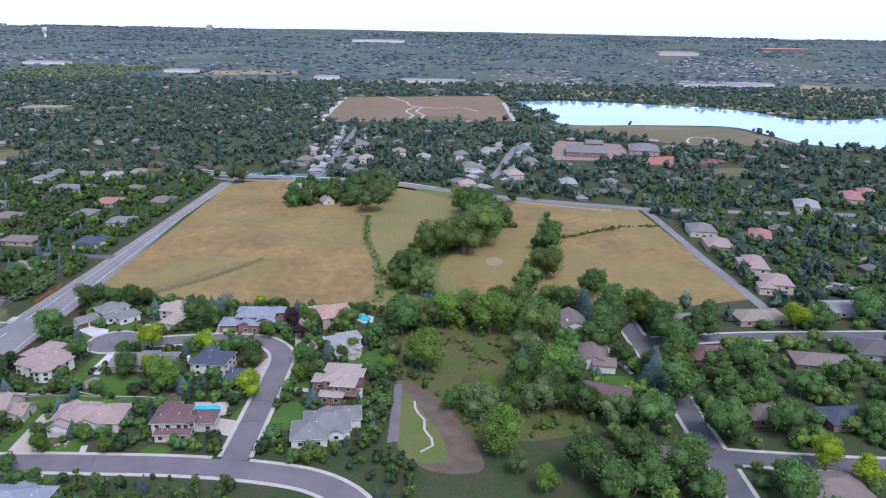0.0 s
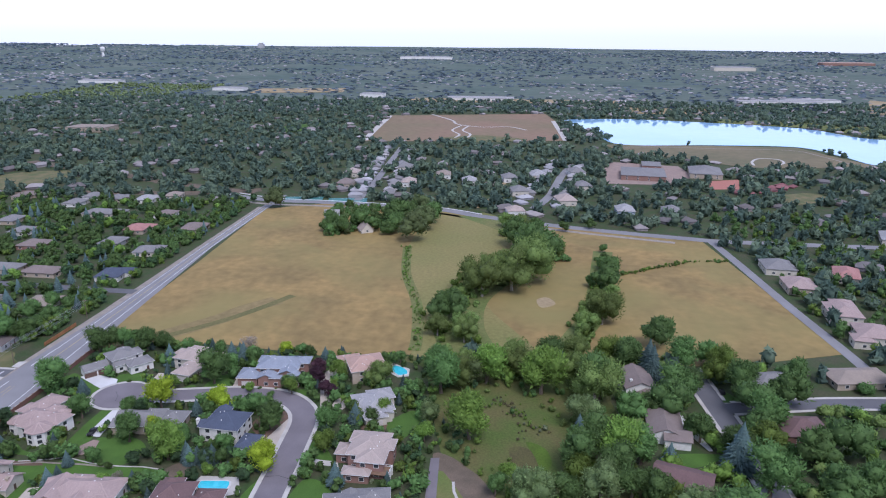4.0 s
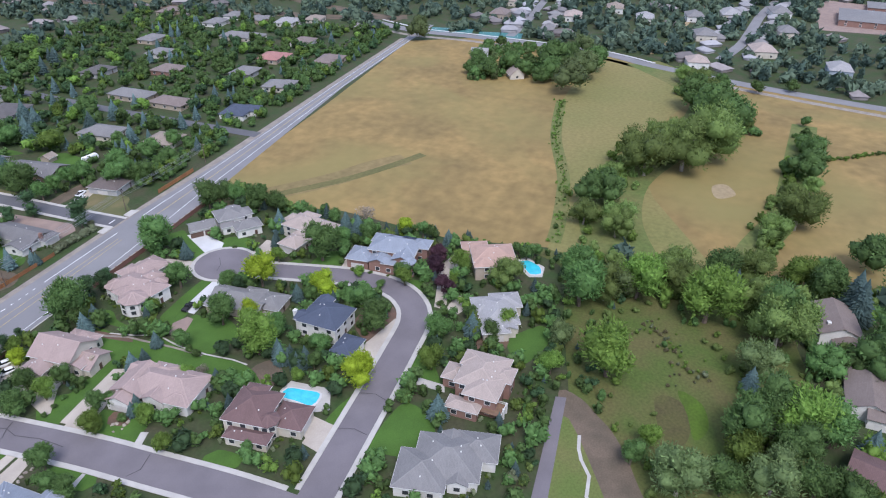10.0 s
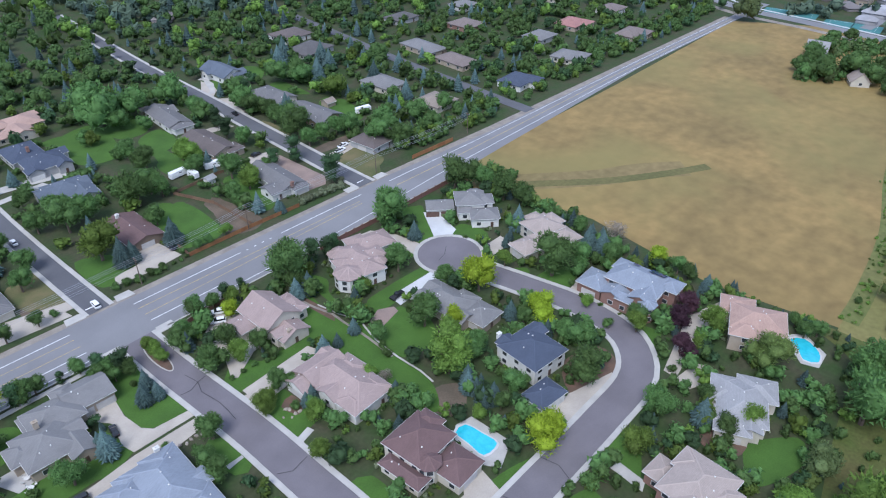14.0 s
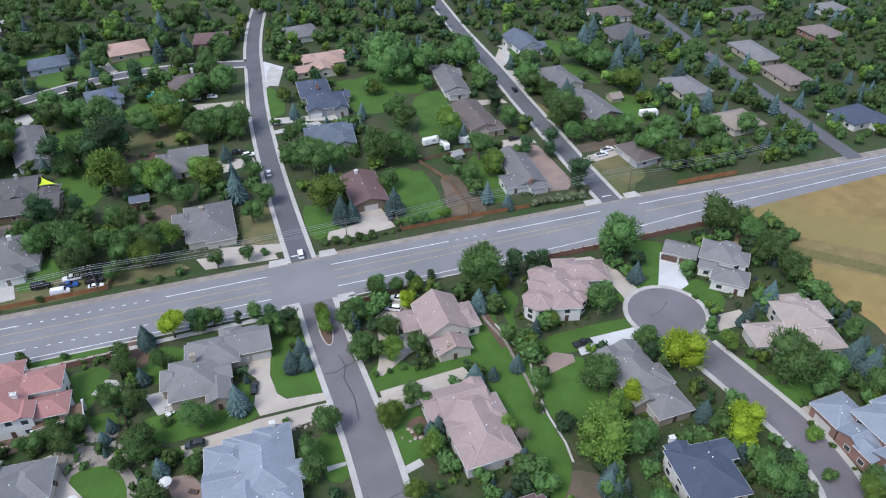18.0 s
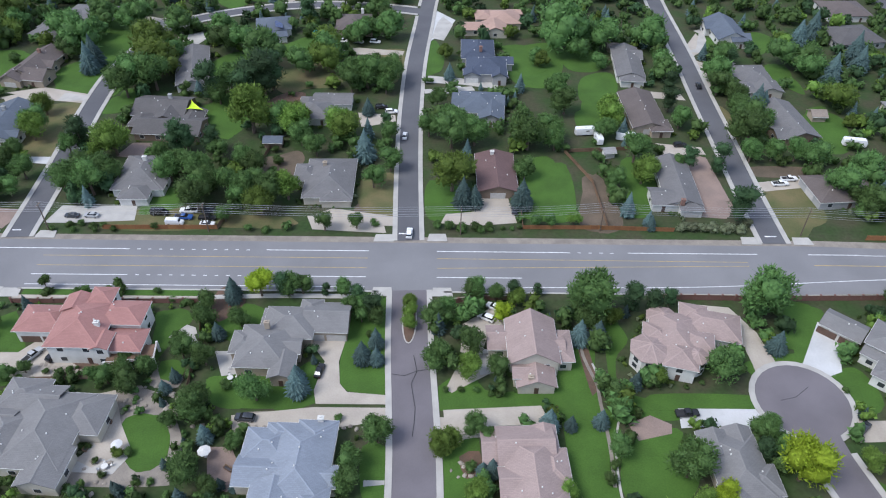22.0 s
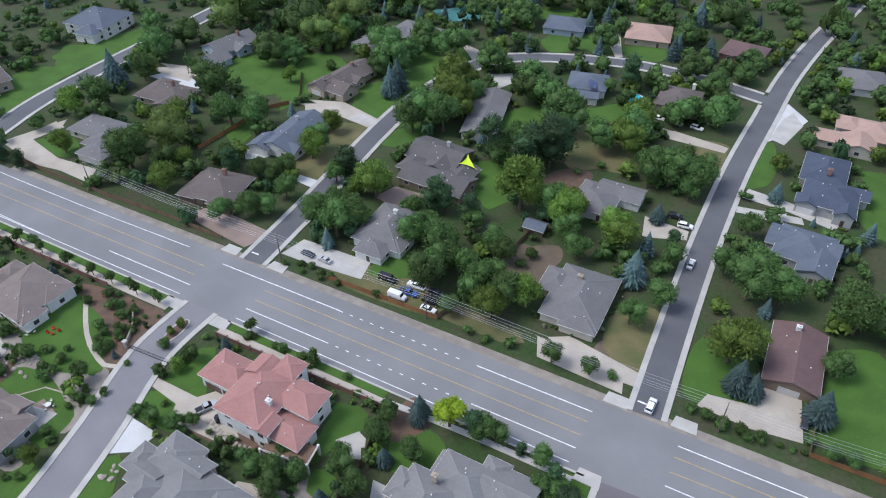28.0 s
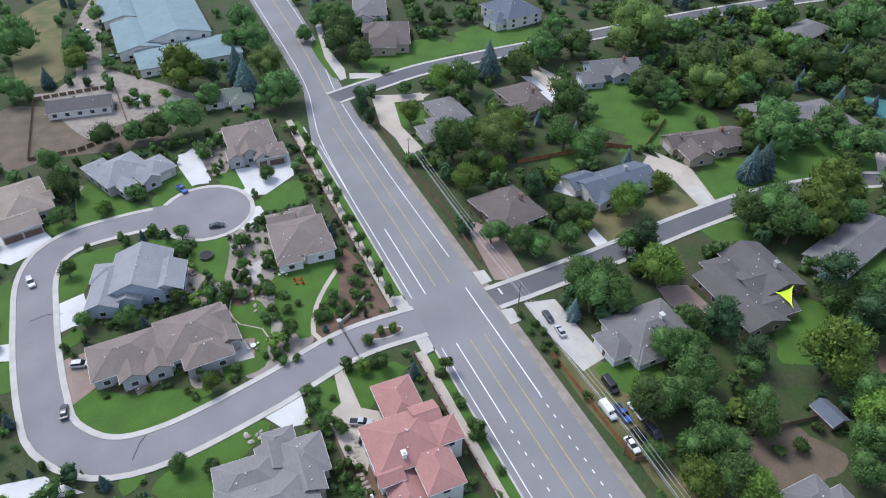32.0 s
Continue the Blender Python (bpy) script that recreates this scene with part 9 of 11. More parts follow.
def fence(pts, height, key, label, post_every=2.4):
    """Boarded panels between posts, each a part."""
    root = tagged(empty("fence"), label, "fence")
    if (height, key) not in PANEL:
        bm = bmesh.new()
        # one folded sheet: boards stand alternately proud of their neighbours
        xs, ys = [], []
        for i in range(12):
            xs += [-post_every / 2 + i * 0.2 + 0.005, -post_every / 2 + i * 0.2 + 0.195]
            ys += [0.02 * (i % 2)] * 2
        rows = [[bm.verts.new((x, y + o, z)) for x, y in zip(xs, ys)] for o, z in ((-0.015, 0.05), (-0.015, height), (0.015, height), (0.015, 0.05))]
        for a, b in ((0, 1), (1, 2), (2, 3), (3, 0)):
            for i in range(len(xs) - 1):
                bm.faces.new((rows[a][i], rows[a][i + 1], rows[b][i + 1], rows[b][i]))
        me = bpy.data.meshes.new("panel")
        bm.to_mesh(me)
        bm.free()
        me.materials.append(M[key])
        PANEL[height, key] = me, box_mesh("post", (0.12, 0.12, height + 0.1), M[key])
    panel, post = PANEL[height, key]
    for (x0, y0), (x1, y1) in zip(pts, pts[1:]):
        n = max(1, round(math.hypot(x1 - x0, y1 - y0) / post_every))
        ang = math.degrees(math.atan2(y1 - y0, x1 - x0))
        s = math.hypot(x1 - x0, y1 - y0) / n / post_every
        for i in range(n):
            t = (i + 0.5) / n
            child("panel", panel, root, pose(x0 + (x1 - x0) * t, y0 + (y1 - y0) * t, 0, 0, 0, ang) @ Matrix.Diagonal((s, 1, 1, 1)))
            child("post", post, root, pose(x0 + (x1 - x0) * i / n, y0 + (y1 - y0) * i / n, 0, 0, 0, ang))
    return root


fence([(-65, 195.2), (-30.5, 195.6)], 1.7, "cedar", "reddish cedar board fence beside the road")
fence([(-30.5, 195.6), (-27, 215), (-22, 246)], 1.7, "wood", "weathered board fence between gardens")
fence([(62, 197), (85, 197.2), (108, 196.4)], 1.6, "cedar", "reddish board fence beside the road")
fence([(62, 197), (62.5, 225)], 1.6, "wood", "weathered board fence between gardens")
fence([(88, 198), (87, 222), (80, 240), (104, 242)], 1.5, "wood", "weathered board fence round a yard")
fence([(165, 193.2), (190, 192.6)], 1.9, "cedar", "orange new board fence beside the road")
fence([(-152, 194.5), (-128, 195.5), (-104, 194.8)], 1.6, "wood", "brown board fence beside the road")
fence([(-205, 196.5), (-180, 194.5), (-152, 194.5)], 1.6, "wood", "brown board fence beside the road")
fence([(-146, 230), (-143, 265), (-138, 272)], 1.7, "cedar", "reddish board fence between gardens")
fence([(-27, 163), (-24, 150), (-23, 132)], 1.7, "wood", "brown board fence between gardens")
fence([(-150, 296), (-136, 276)], 1.7, "cedar", "reddish board fence between gardens")
fence([(-215, 92), (-222, 110), (-262, 108), (-262, 78), (-215, 76), (-215, 92)], 1.4, "wood", "weathered paddock fence round bare earth", 3.0)


def block_wall(pts, height, label, key="red_wall"):
    """A masonry wall of bays between piers with a cap."""
    root = tagged(empty("garden_wall"), label, "wall")
    for (x0, y0), (x1, y1) in zip(pts, pts[1:]):
        length = math.hypot(x1 - x0, y1 - y0)
        n = max(1, round(length / 4))
        ang = math.degrees(math.atan2(y1 - y0, x1 - x0))
        bay, cap, pier = box_mesh("bay", (length / n, 0.25, height), M[key]), box_mesh("cap", (length / n, 0.36, 0.1), M["stone"], 0, 0.02), box_mesh("pier", (0.5, 0.5, height + 0.25), M[key], 0, 0.02)
        for i in range(n):
            t = (i + 0.5) / n
            b = child("bay", bay, root, pose(x0 + (x1 - x0) * t, y0 + (y1 - y0) * t, 0, 0, 0, ang))
            child("cap", cap, b, pose(0, 0, height))
            child("pier", pier, root, pose(x0 + (x1 - x0) * i / n, y0 + (y1 - y0) * i / n, 0, 0, 0, ang))
    return root


block_wall([(95, 167.2), (125, 166.9), (160, 167.6), (172, 164)], 1.9, "reddish block wall between road and gardens")
block_wall([(-78, 163.6), (-52, 163.8), (-28, 164.2)], 1.7, "dull red block wall behind the grass strip")
block_wall([(-200, 163.5), (-160, 163.6), (-118, 163.8)], 1.7, "brown block wall along the walk")
block_wall([(38, 164.5), (46, 166), (60, 166.6)], 1.6, "reddish curved wall beside the entrance drive")
block_wall([(-104, 160), (-99, 155), (-96.5, 150.5)], 1.2, "low stone entrance wall by the gate", "stone")
# walks and grass strips by the main road
for x0, x1 in ((-205, -100), (-77, -29)):
    ribbon("grass_strip", [(x0, 167.7), (x1, 167.7)], 2.2, 0.14, M["lawn"], "narrow mown grass strip beside the road", 0.12)
    ribbon("pavement", [(x0 - 2, 165.4), (x1 + 3, 165.4)], 2.3, 0.16, M["drive"], "pale concrete walk along the road", 0.15)
ribbon("pavement", [(-29, 166), (-8, 167), (18, 167)], 1.6, 0.16, M["concrete"], "pale concrete walk along the road", 0.15)
ribbon("kerb", [(-200, 169.1), (-98, 169.1)], 0.5, 0.2, M["concrete"], "concrete kerb of the main road", 0.15)
ribbon("kerb", [(-79, 169.1), (20, 169.1)], 0.5, 0.2, M["concrete"], "concrete kerb of the main road", 0.15)
ribbon("kerb", [(38, 169.0), (90, 168.8), (118, 168.2)], 0.5, 0.2, M["concrete"], "concrete kerb of the main road", 0.15)
for x, y in ((20, 191.6), (36, 192), (130, 191.8), (145.5, 191.8), (-98, 192), (-81, 192), (21, 168.5), (37.5, 168.5), (-97.5, 167), (-80.5, 167)):
    patch("corner_ramp", [(x - 3, y - 1.2), (x + 3, y - 1.2), (x + 2.5, y + 2.2), (x - 2.5, y + 2.2)], 0.2, M["concrete"], "pale concrete ramp at the street corner", 0.2)
for x0, y0, x1, y1 in ((24.4, 194.2, 27.6, 194.2), (135, 194.4, 138.5, 194.4), (-92, 194.3, -89.4, 194.3)):
    ribbon("stop_line", [(x0, y0), (x1, y1)], 0.5, 0.16, M["white_paint"], "white stop line at the street mouth", smooth=False)
# planted islands at the two entrances
for x, y, w, d in ((29, 158, 3.6, 16), (-88.6, 160, 3.4, 9)):
    patch("island_kerb", [(x + w / 2 * math.cos(a) * 1.1, y + d / 2 * math.sin(a)) for a in [i * math.pi / 10 for i in range(20)]], 0.24, M["concrete"], "kerbed planting island in the entrance street", 0.2)
    patch("island_bed", [(x + (w / 2 - 0.35) * math.cos(a) * 1.1, y + (d / 2 - 0.35) * math.sin(a)) for a in [i * math.pi / 10 for i in range(20)]], 0.27, M["mulch"], "mulched bed on the entrance island", 0.1)


def metal_gate(x0, y0, x1, y1):
    root = tagged(empty("metal_gate"), "black metal gate across the estate street", "gate")
    bar = box_mesh("bar", (0.05, 0.05, 1.5), M["tyre"])
    n = 22
    for i in range(n + 1):
        t = i / n
        child("bar", bar, root, pose(x0 + (x1 - x0) * t, y0 + (y1 - y0) * t, 0.3))
    length = math.hypot(x1 - x0, y1 - y0)
    ang = math.degrees(math.atan2(y1 - y0, x1 - x0))
    rail = box_mesh("rail", (length, 0.08, 0.09), M["tyre"])
    for z in (0.4, 1.7):
        child("rail", rail, root, pose((x0 + x1) / 2, (y0 + y1) / 2, z, 0, 0, ang))
    pier = box_mesh("pier", (0.9, 0.9, 2.4), M["stone"], 0, 0.04)
    for x, y in ((x0, y0), (x1, y1)):
        p = child("pier", pier, root, pose(x, y, 0))
        child("cap", box_mesh("cap", (1.15, 1.15, 0.18), M["concrete"], 0, 0.03), p, pose(0, 0, 2.4))


metal_gate(-95.5, 149.6, -80.8, 150.6)


# ---- poles and wires ----
def wire(parent, a, b, sag):
    cu = bpy.data.curves.new("wire", "CURVE")
    cu.dimensions, cu.bevel_depth, cu.bevel_resolution = "3D", 0.045, 0
    sp = cu.splines.new("POLY")
    sp.points.add(12)
    for i in range(13):
        t = i / 12
        sp.points[i].co = (a[0] + (b[0] - a[0]) * t, a[1] + (b[1] - a[1]) * t, a[2] + (b[2] - a[2]) * t - sag * 4 * t * (1 - t), 1)
    cu.materials.append(M["metal"])
    ob = new("wire", cu)
    ob.parent = parent


POLES = [(-161, 195.6), (-81, 194.4), (-33, 194.6), (43, 194.2), (85.5, 196.6), (146, 195), (200, 193)]
pole_me = trunk_mesh("mast", 3, M["bark"], 10.5, 0.16, 0)
line = tagged(empty("power_line"), "slack wires strung between wooden poles", "power line")
for x, y in POLES:
    root = tagged(empty("utility_pole", pose(x, y, 0)), "brown wooden utility pole with a crossarm beside the road", "pole", "poles along the road")
    child("mast", pole_me, root)
    child("crossarm", box_mesh("crossarm", (0.14, 2.4, 0.14), M["wood"]), root, pose(0, 0, 9.6))
    for o in (-1.0, 0.0, 1.0):
        child("insulator", box_mesh("insulator", (0.1, 0.1, 0.22), M["trim"], 0, 0.02), root, pose(0, o, 9.74))
for (x0, y0), (x1, y1) in zip(POLES, POLES[1:]):
    for o, z in ((-1, 9.9), (0, 9.9), (1, 9.9), (0, 8.0), (0.1, 7.2)):
        wire(line, (x0, y0 + o, z), (x1, y1 + o, z), 0.9)


# ---- pools, courts, garden things ----
def swimming_pool(pts, label):
    line = curve_pts(pts, 1.5, True)
    c = sum(line, Vector()) / len(line)
    root = tagged(empty("swimming_pool", pose(c.x, c.y, 0)), label, "pool")
    n = len(line)
    inner, outer = [q - c for q in line], [(q - c) * 1.12 for q in line]
    v = [(q.x, q.y, 0.22) for q in outer] + [(q.x, q.y, 0.22) for q in inner] + [(q.x, q.y, 0.05) for q in outer] + [(q.x, q.y, 0.1) for q in inner]
    f = []
    for i in range(n):
        j = (i + 1) % n
        f += [(i, j, n + j, n + i), (i, 2 * n + i, 2 * n + j, j), (n + i, n + j, 3 * n + j, 3 * n + i)]
    child("coping", mesh_of("coping", v, f, M["white_drive"]), root)
    child("water", mesh_of("water", [(q.x, q.y, 0.17) for q in inner], [tuple(range(n))], M["pool"]), root, None, "clear turquoise pool water")


swimming_pool([(66.2, 77.8), (69.8, 77.8), (70.6, 73), (70.6, 68), (65.6, 68), (65.8, 73)], "turquoise swimming pool with a white deck")
swimming_pool([(158.6, 30.5), (161.5, 27.5), (158.6, 22.5), (154, 21), (152.4, 24.5), (155.5, 27)], "turquoise swimming pool by the hedge")
swimming_pool([(173.5, -120), (174.5, -132), (169, -132.5), (167, -120)], "bright turquoise pool behind a house")
swimming_pool([(-23, 340.5), (-18, 342.5), (-15, 333), (-17, 330), (-20.5, 334.5)], "small blue garden pool")


def sports_court(x, y, w, d, ang, key, label):
    root = tagged(empty("tennis_court", pose(x, y, 0, 0, 0, ang)), label, "court")
    child("surface", box_mesh("surface", (w, d, 0.1), M[key], 0.05), root)
    for px, py, lw, ld in ((0, d * 0.4, w * 0.8, 0.1), (0, -d * 0.4, w * 0.8, 0.1), (w * 0.4, 0, 0.1, d * 0.8), (-w * 0.4, 0, 0.1, d * 0.8)):
        child("court_line", box_mesh("court_line", (lw, ld, 0.01), M["white_paint"], 0.15), root, pose(px, py, 0.003))
    child("net", box_mesh("net", (w * 0.85, 0.05, 0.9), M["tyre"], 0.15), root)


M["court"] = mat("court_paint", (0.05, 0.16, 0.16), (0.06, 0.18, 0.17), 0.8, 0.3)
sports_court(-116, 388, 17, 34, -45, "court", "teal painted tennis court")
sports_court(486, 120, 16, 34, 8, "court", "teal painted tennis court")
sports_court(487, 160, 16, 34, 8, "court", "teal painted tennis court")


def shade_sail():
    root = tagged(empty("shade_sail", pose(-54.6, 262.4, 0)), "bright yellow triangular shade sail over a patio", "shade sail")
    corners = [Vector((-1.5, -4.4, 5.4)), Vector((-1.2, 2.0, 5.9)), Vector((5.0, -3.6, 4.4))]
    v, f, n = [], [], 8
    for i in range(n + 1):
        for j in range(n + 1 - i):
            a, b = i / n, j / n
            q = corners[0] * (1 - a - b) + corners[1] * a + corners[2] * b
            mid = (corners[0] + corners[1] + corners[2]) / 3
            edge = 1 - 27 * a * b * (1 - a - b)
            q = q + (mid - q) * 0.3 * edge * (0 if max(a, b, 1 - a - b) > 0.99 else 1)
            q.z -= 0.3 * (1 - edge)
            v.append(q)
    idx = lambda i, j: sum(n + 1 - k for k in range(i)) + j
    for i in range(n):
        for j in range(n - i):
            f.append((idx(i, j), idx(i + 1, j), idx(i, j + 1)))
            if j < n - i - 1:
                f.append((idx(i + 1, j), idx(i + 1, j + 1), idx(i, j + 1)))
    child("sail_cloth", mesh_of("sail_cloth", v, f, mat("yellow_sailcloth", (0.55, 0.75, 0.03), (0.5, 0.68, 0.03), 0.7)), root)
    for c in corners:
        child("post", box_mesh("post", (0.14, 0.14, c.z + 0.1), M["metal"]), root, pose(c.x, c.y, 0))


shade_sail()


def trampoline(x, y):
    root = tagged(empty("trampoline", pose(x, y, 0)), "round black garden trampoline on the lawn", "trampoline")
    child("bed", mesh_of("bed", [(1.7 * math.cos(i * 0.3142), 1.7 * math.sin(i * 0.3142), 0.78) for i in range(20)], [tuple(range(20))], M["tyre"]), root)
    child("pad", ring_mesh("pad", 1.65, 2.05, 0.1, M["car_glass"], 20), root, pose(0, 0, 0.8, 90))
    for i in range(6):
        child("leg", box_mesh("leg", (0.06, 0.06, 0.78), M["metal"]), root, pose(1.85 * math.cos(i * 1.047), 1.85 * math.sin(i * 1.047), 0))


trampoline(-138.3, 122.9)
trampoline(-117.8, 129)


def shed(x, y, w, d, ang, roof, wall, label):
    return house(label, roof, wall, ang, [(x, y, w, d, 2.2)], pitch=0.5, gable=(0,), windows=False, category="shed", name="shed")


shed(-22, 243, 6, 4, 0, "slate", "brown", "small dark garden shed")
shed(95, 238, 3.5, 3, 10, "light", "white", "small white garden shed")
shed(111, 322, 4, 4, 0, "tan", "tan", "small tan garden shed")
shed(-235, 128, 5, 4, 0, "green", "white", "small white shed by the paddock")
shed(178, 265, 5, 5, 0, "tan", "tan", "small tan garden shed")


def patio_set(x, y, ang):
    root = tagged(empty("patio_table", pose(x, y, 0.12, 0, 0, ang)), "pale round patio table on paving", "table")
    child("tabletop", mesh_of("tabletop", [(0.75 * math.cos(i * 0.5236), 0.75 * math.sin(i * 0.5236), z) for z in (0.7, 0.75) for i in range(12)], [tuple(range(11, -1, -1)), tuple(range(12, 24))] + [(i, (i + 1) % 12, 12 + (i + 1) % 12, 12 + i) for i in range(12)], M["trim"]), root)
    child("leg", box_mesh("leg", (0.12, 0.12, 0.7), M["metal"]), root)
    for i in range(4):
        a = i * math.pi / 2 + 0.4
        chair = tagged(empty("patio_chair", pose(x + 1.35 * math.cos(a), y + 1.35 * math.sin(a), 0.12, 0, 0, math.degrees(a) - 90)), "pale metal patio chair", "chair", "patio chairs")
        child("seat", box_mesh("seat", (0.5, 0.5, 0.06), M["trim"], 0.42, 0.02), chair)
        child("backrest", box_mesh("backrest", (0.5, 0.06, 0.5), M["trim"], 0.45, 0.02), chair, pose(0, 0.24, 0))
        for lx in (-0.22, 0.22):
            for ly in (-0.22, 0.22):
                child("leg", box_mesh("leg", (0.05, 0.05, 0.42), M["metal"]), chair, pose(lx, ly, 0))


for x, y, a in ((-13, 141.5, 0), (-13.5, 138, 40), (-35, 113.5, 10), (48.5, 147, 0), (-46, 283, 20), (-97.5, 127.5, 15), (-96, 99, 30), (-122, 141.5, 0)):
    patio_set(x, y, a)


def boulders(x, y, r, count, seed, label):
    """A cluster of landscaping rocks, each a thing of its own."""
    rng = random.Random(seed)
    for i in range(count):
        k = rng.randrange(4)
        a, q = rng.uniform(0, 6.28), r * math.sqrt(rng.random())
        s = rng.uniform(0.3, 0.75)
        tagged(new("boulder", ROCKS[k]), label, "rock", "landscape boulders").matrix_world = pose(x + q * math.cos(a), y + q * math.sin(a), s * 0.2, 0, 0, rng.uniform(0, 360)) @ Matrix.Diagonal((s * 1.3, s, s * 0.7, 1))


def rock_mesh(seed):
    bm = bmesh.new()
    bmesh.ops.create_icosphere(bm, subdivisions=2, radius=1.0)
    for q in bm.verts:
        q.co *= 1 + 0.35 * noise.noise(q.co * 1.3 + Vector((seed * 5.1, 0, 0)))
    me = bpy.data.meshes.new("boulder")
    bm.to_mesh(me)
    bm.free()
    me.materials.append(M["stone"])
    return me


ROCKS = [rock_mesh(i) for i in range(4)]
for x, y, r, c in ((-33, 132.5, 4, 14), (-27, 131, 3, 8), (-24, 128, 2, 6), (-38, 112, 6, 10), (-120, 131, 6, 12), (-138, 110, 6, 10), (-113, 134, 5, 8), (-70.6, 121.5, 1.8, 8), (150, 60, 4, 6), (42, 113.5, 2.4, 6)):
    boulders(x, y, r, c, int(x * 7 + y), "rounded tan boulder in garden planting")
ribbon("garden_path", [(-119, 157), (-112, 150.8), (-105, 146), (-96, 142.7), (-91, 144.5)], 1.3, 0.12, M["drive"], "curving pale garden path across the lawn")
boulder_line = [(-19, 124.6), (-2, 124.4), (12, 124), (24, 124.2)]
for i in range(26):
    t = i / 25 * 3
    k = min(2, int(t))
    x = boulder_line[k][0] + (boulder_line[k + 1][0] - boulder_line[k][0]) * (t - k)
    tagged(new("boulder", ROCKS[i % 4]), "rounded tan boulder edging a drive", "rock", "landscape boulders").matrix_world = pose(x, 124.3 + 0.4 * math.sin(i * 2.3), 0.15, 0, 0, i * 37) @ Matrix.Diagonal((0.6, 0.45, 0.35, 1))


def terrace(x, y, w, d, z, ang, label):
    """A raised deck on piers with a railing."""
    root = tagged(empty("terrace", pose(x, y, 0, 0, 0, ang)), label, "terrace")
    child("deck", box_mesh("deck", (w, d, 0.25), M["wood"], z), root)
    pier, rail = box_mesh("pier", (0.55, 0.55, z + 1.1), M["trim"], 0, 0.03), box_mesh("rail", (w, 0.12, 0.12), M["trim"])
    for px in (-w / 2, 0, w / 2):
        child("pier", pier, root, pose(px, -d / 2, 0))
    child("pier", pier, root, pose(w / 2, d / 2, 0))
    for h in (0.45, 1.0):
        child("rail", rail, root, pose(0, -d / 2, z + h))
        child("rail", box_mesh("rail", (0.12, d, 0.12), M["trim"]), root, pose(w / 2, 0, z + h))


terrace(-38.6, 143.4, 11.5, 5.2, 2.6, 8, "dark raised terrace with white piers beside the villa")
terrace(78, 22, 5, 12, 2.6, -5, "raised wooden deck behind the brick house")


def lawn_chair(x, y, ang):
    root = tagged(empty("lawn_chair", pose(x, y, 0.06, 0, 0, ang)), "bright red lawn chair on the grass", "chair", "red lawn chairs")
    seat = box_mesh("seat", (0.7, 0.7, 0.08), M["paint_red_chair"], 0.35, 0.02)
    child("seat", seat, root)
    child("backrest", box_mesh("backrest", (0.7, 0.08, 0.7), M["paint_red_chair"], 0.4, 0.02), root, pose(0, 0.33, 0, 15))
    for lx in (-0.3, 0.3):
        for ly in (-0.3, 0.3):
            child("leg", box_mesh("leg", (0.08, 0.08, 0.36), M["paint_red_chair"]), root, pose(lx, ly, 0))


M["paint_red_chair"] = mat("red_plastic", (0.6, 0.03, 0.015), (0.5, 0.03, 0.015), 0.4)
for x, y, a in ((-117.6, 145.2, 30), (-116.2, 143.8, 160), (-115.6, 145.4, -80), (-117.8, 143.6, 100)):
    lawn_chair(x, y, a)


# a small terrace with three red chairs, a round fire pit and paved pads behind the estate houses
patch("patio", [(-100.1, 119.7), (-100.8, 125.9), (-93.9, 127), (-94.1, 120.2)], 0.14, M["concrete"], "pale concrete patio behind an estate house")
for x, y, a in ((-97.7, 120.9, 200), (-97.2, 122.5, 260), (-98.4, 124, 20)):
    lawn_chair(x, y, a)
patch("trampoline_pad", [(-119.2, 126.6), (-119.6, 131.6), (-114.7, 131.9), (-114.1, 126.3)], 0.12, M["mulch"], "bark-mulched pad under a trampoline", rounded=True)
fire_pit = tagged(empty("fire_pit", pose(-132.2, 118.1, 0.1)), "round stone fire pit on gravel", "fire pit")
child("rim", ring_mesh("rim", 0.62, 0.95, 0.4, M["stone"], 16), fire_pit, pose(0, 0, 0.2, 90))
child("ash_bed", mesh_of("ash_bed", [(0.6 * math.cos(i * math.pi / 6), 0.6 * math.sin(i * math.pi / 6), 0.22) for i in range(12)], [tuple(range(12))], M["tar"]), fire_pit)


def solar_array(x, y, z, ang, tilt, rows, cols, label):
    root = tagged(empty("solar_array", pose(x, y, z, 0, 0, ang) @ pose(0, 0, 0, tilt)), label, "solar panel")
    panel = box_mesh("panel", (1.0, 1.6, 0.05), M["solar"], 0, 0.01)
    for i in range(cols):
        for j in range(rows):
            child("panel", panel, root, pose((i - cols / 2 + 0.5) * 1.06, (j - rows / 2 + 0.5) * 1.66, 0))


M["solar"] = mat("solar_cells", (0.02, 0.035, 0.1), (0.025, 0.045, 0.13), 0.15, 2.0, spec=0.6)
solar_array(151.6, 70.5, 7.55, 90, 23, 2, 5, "dark blue solar panels on the roof")
solar_array(151.4, 78, 7.6, 90, 23, 1, 2, "dark blue solar panels on the roof")
solar_array(-35.5, 333, 5.6, 102, 18, 2, 6, "dark blue solar panels on the slate roof")

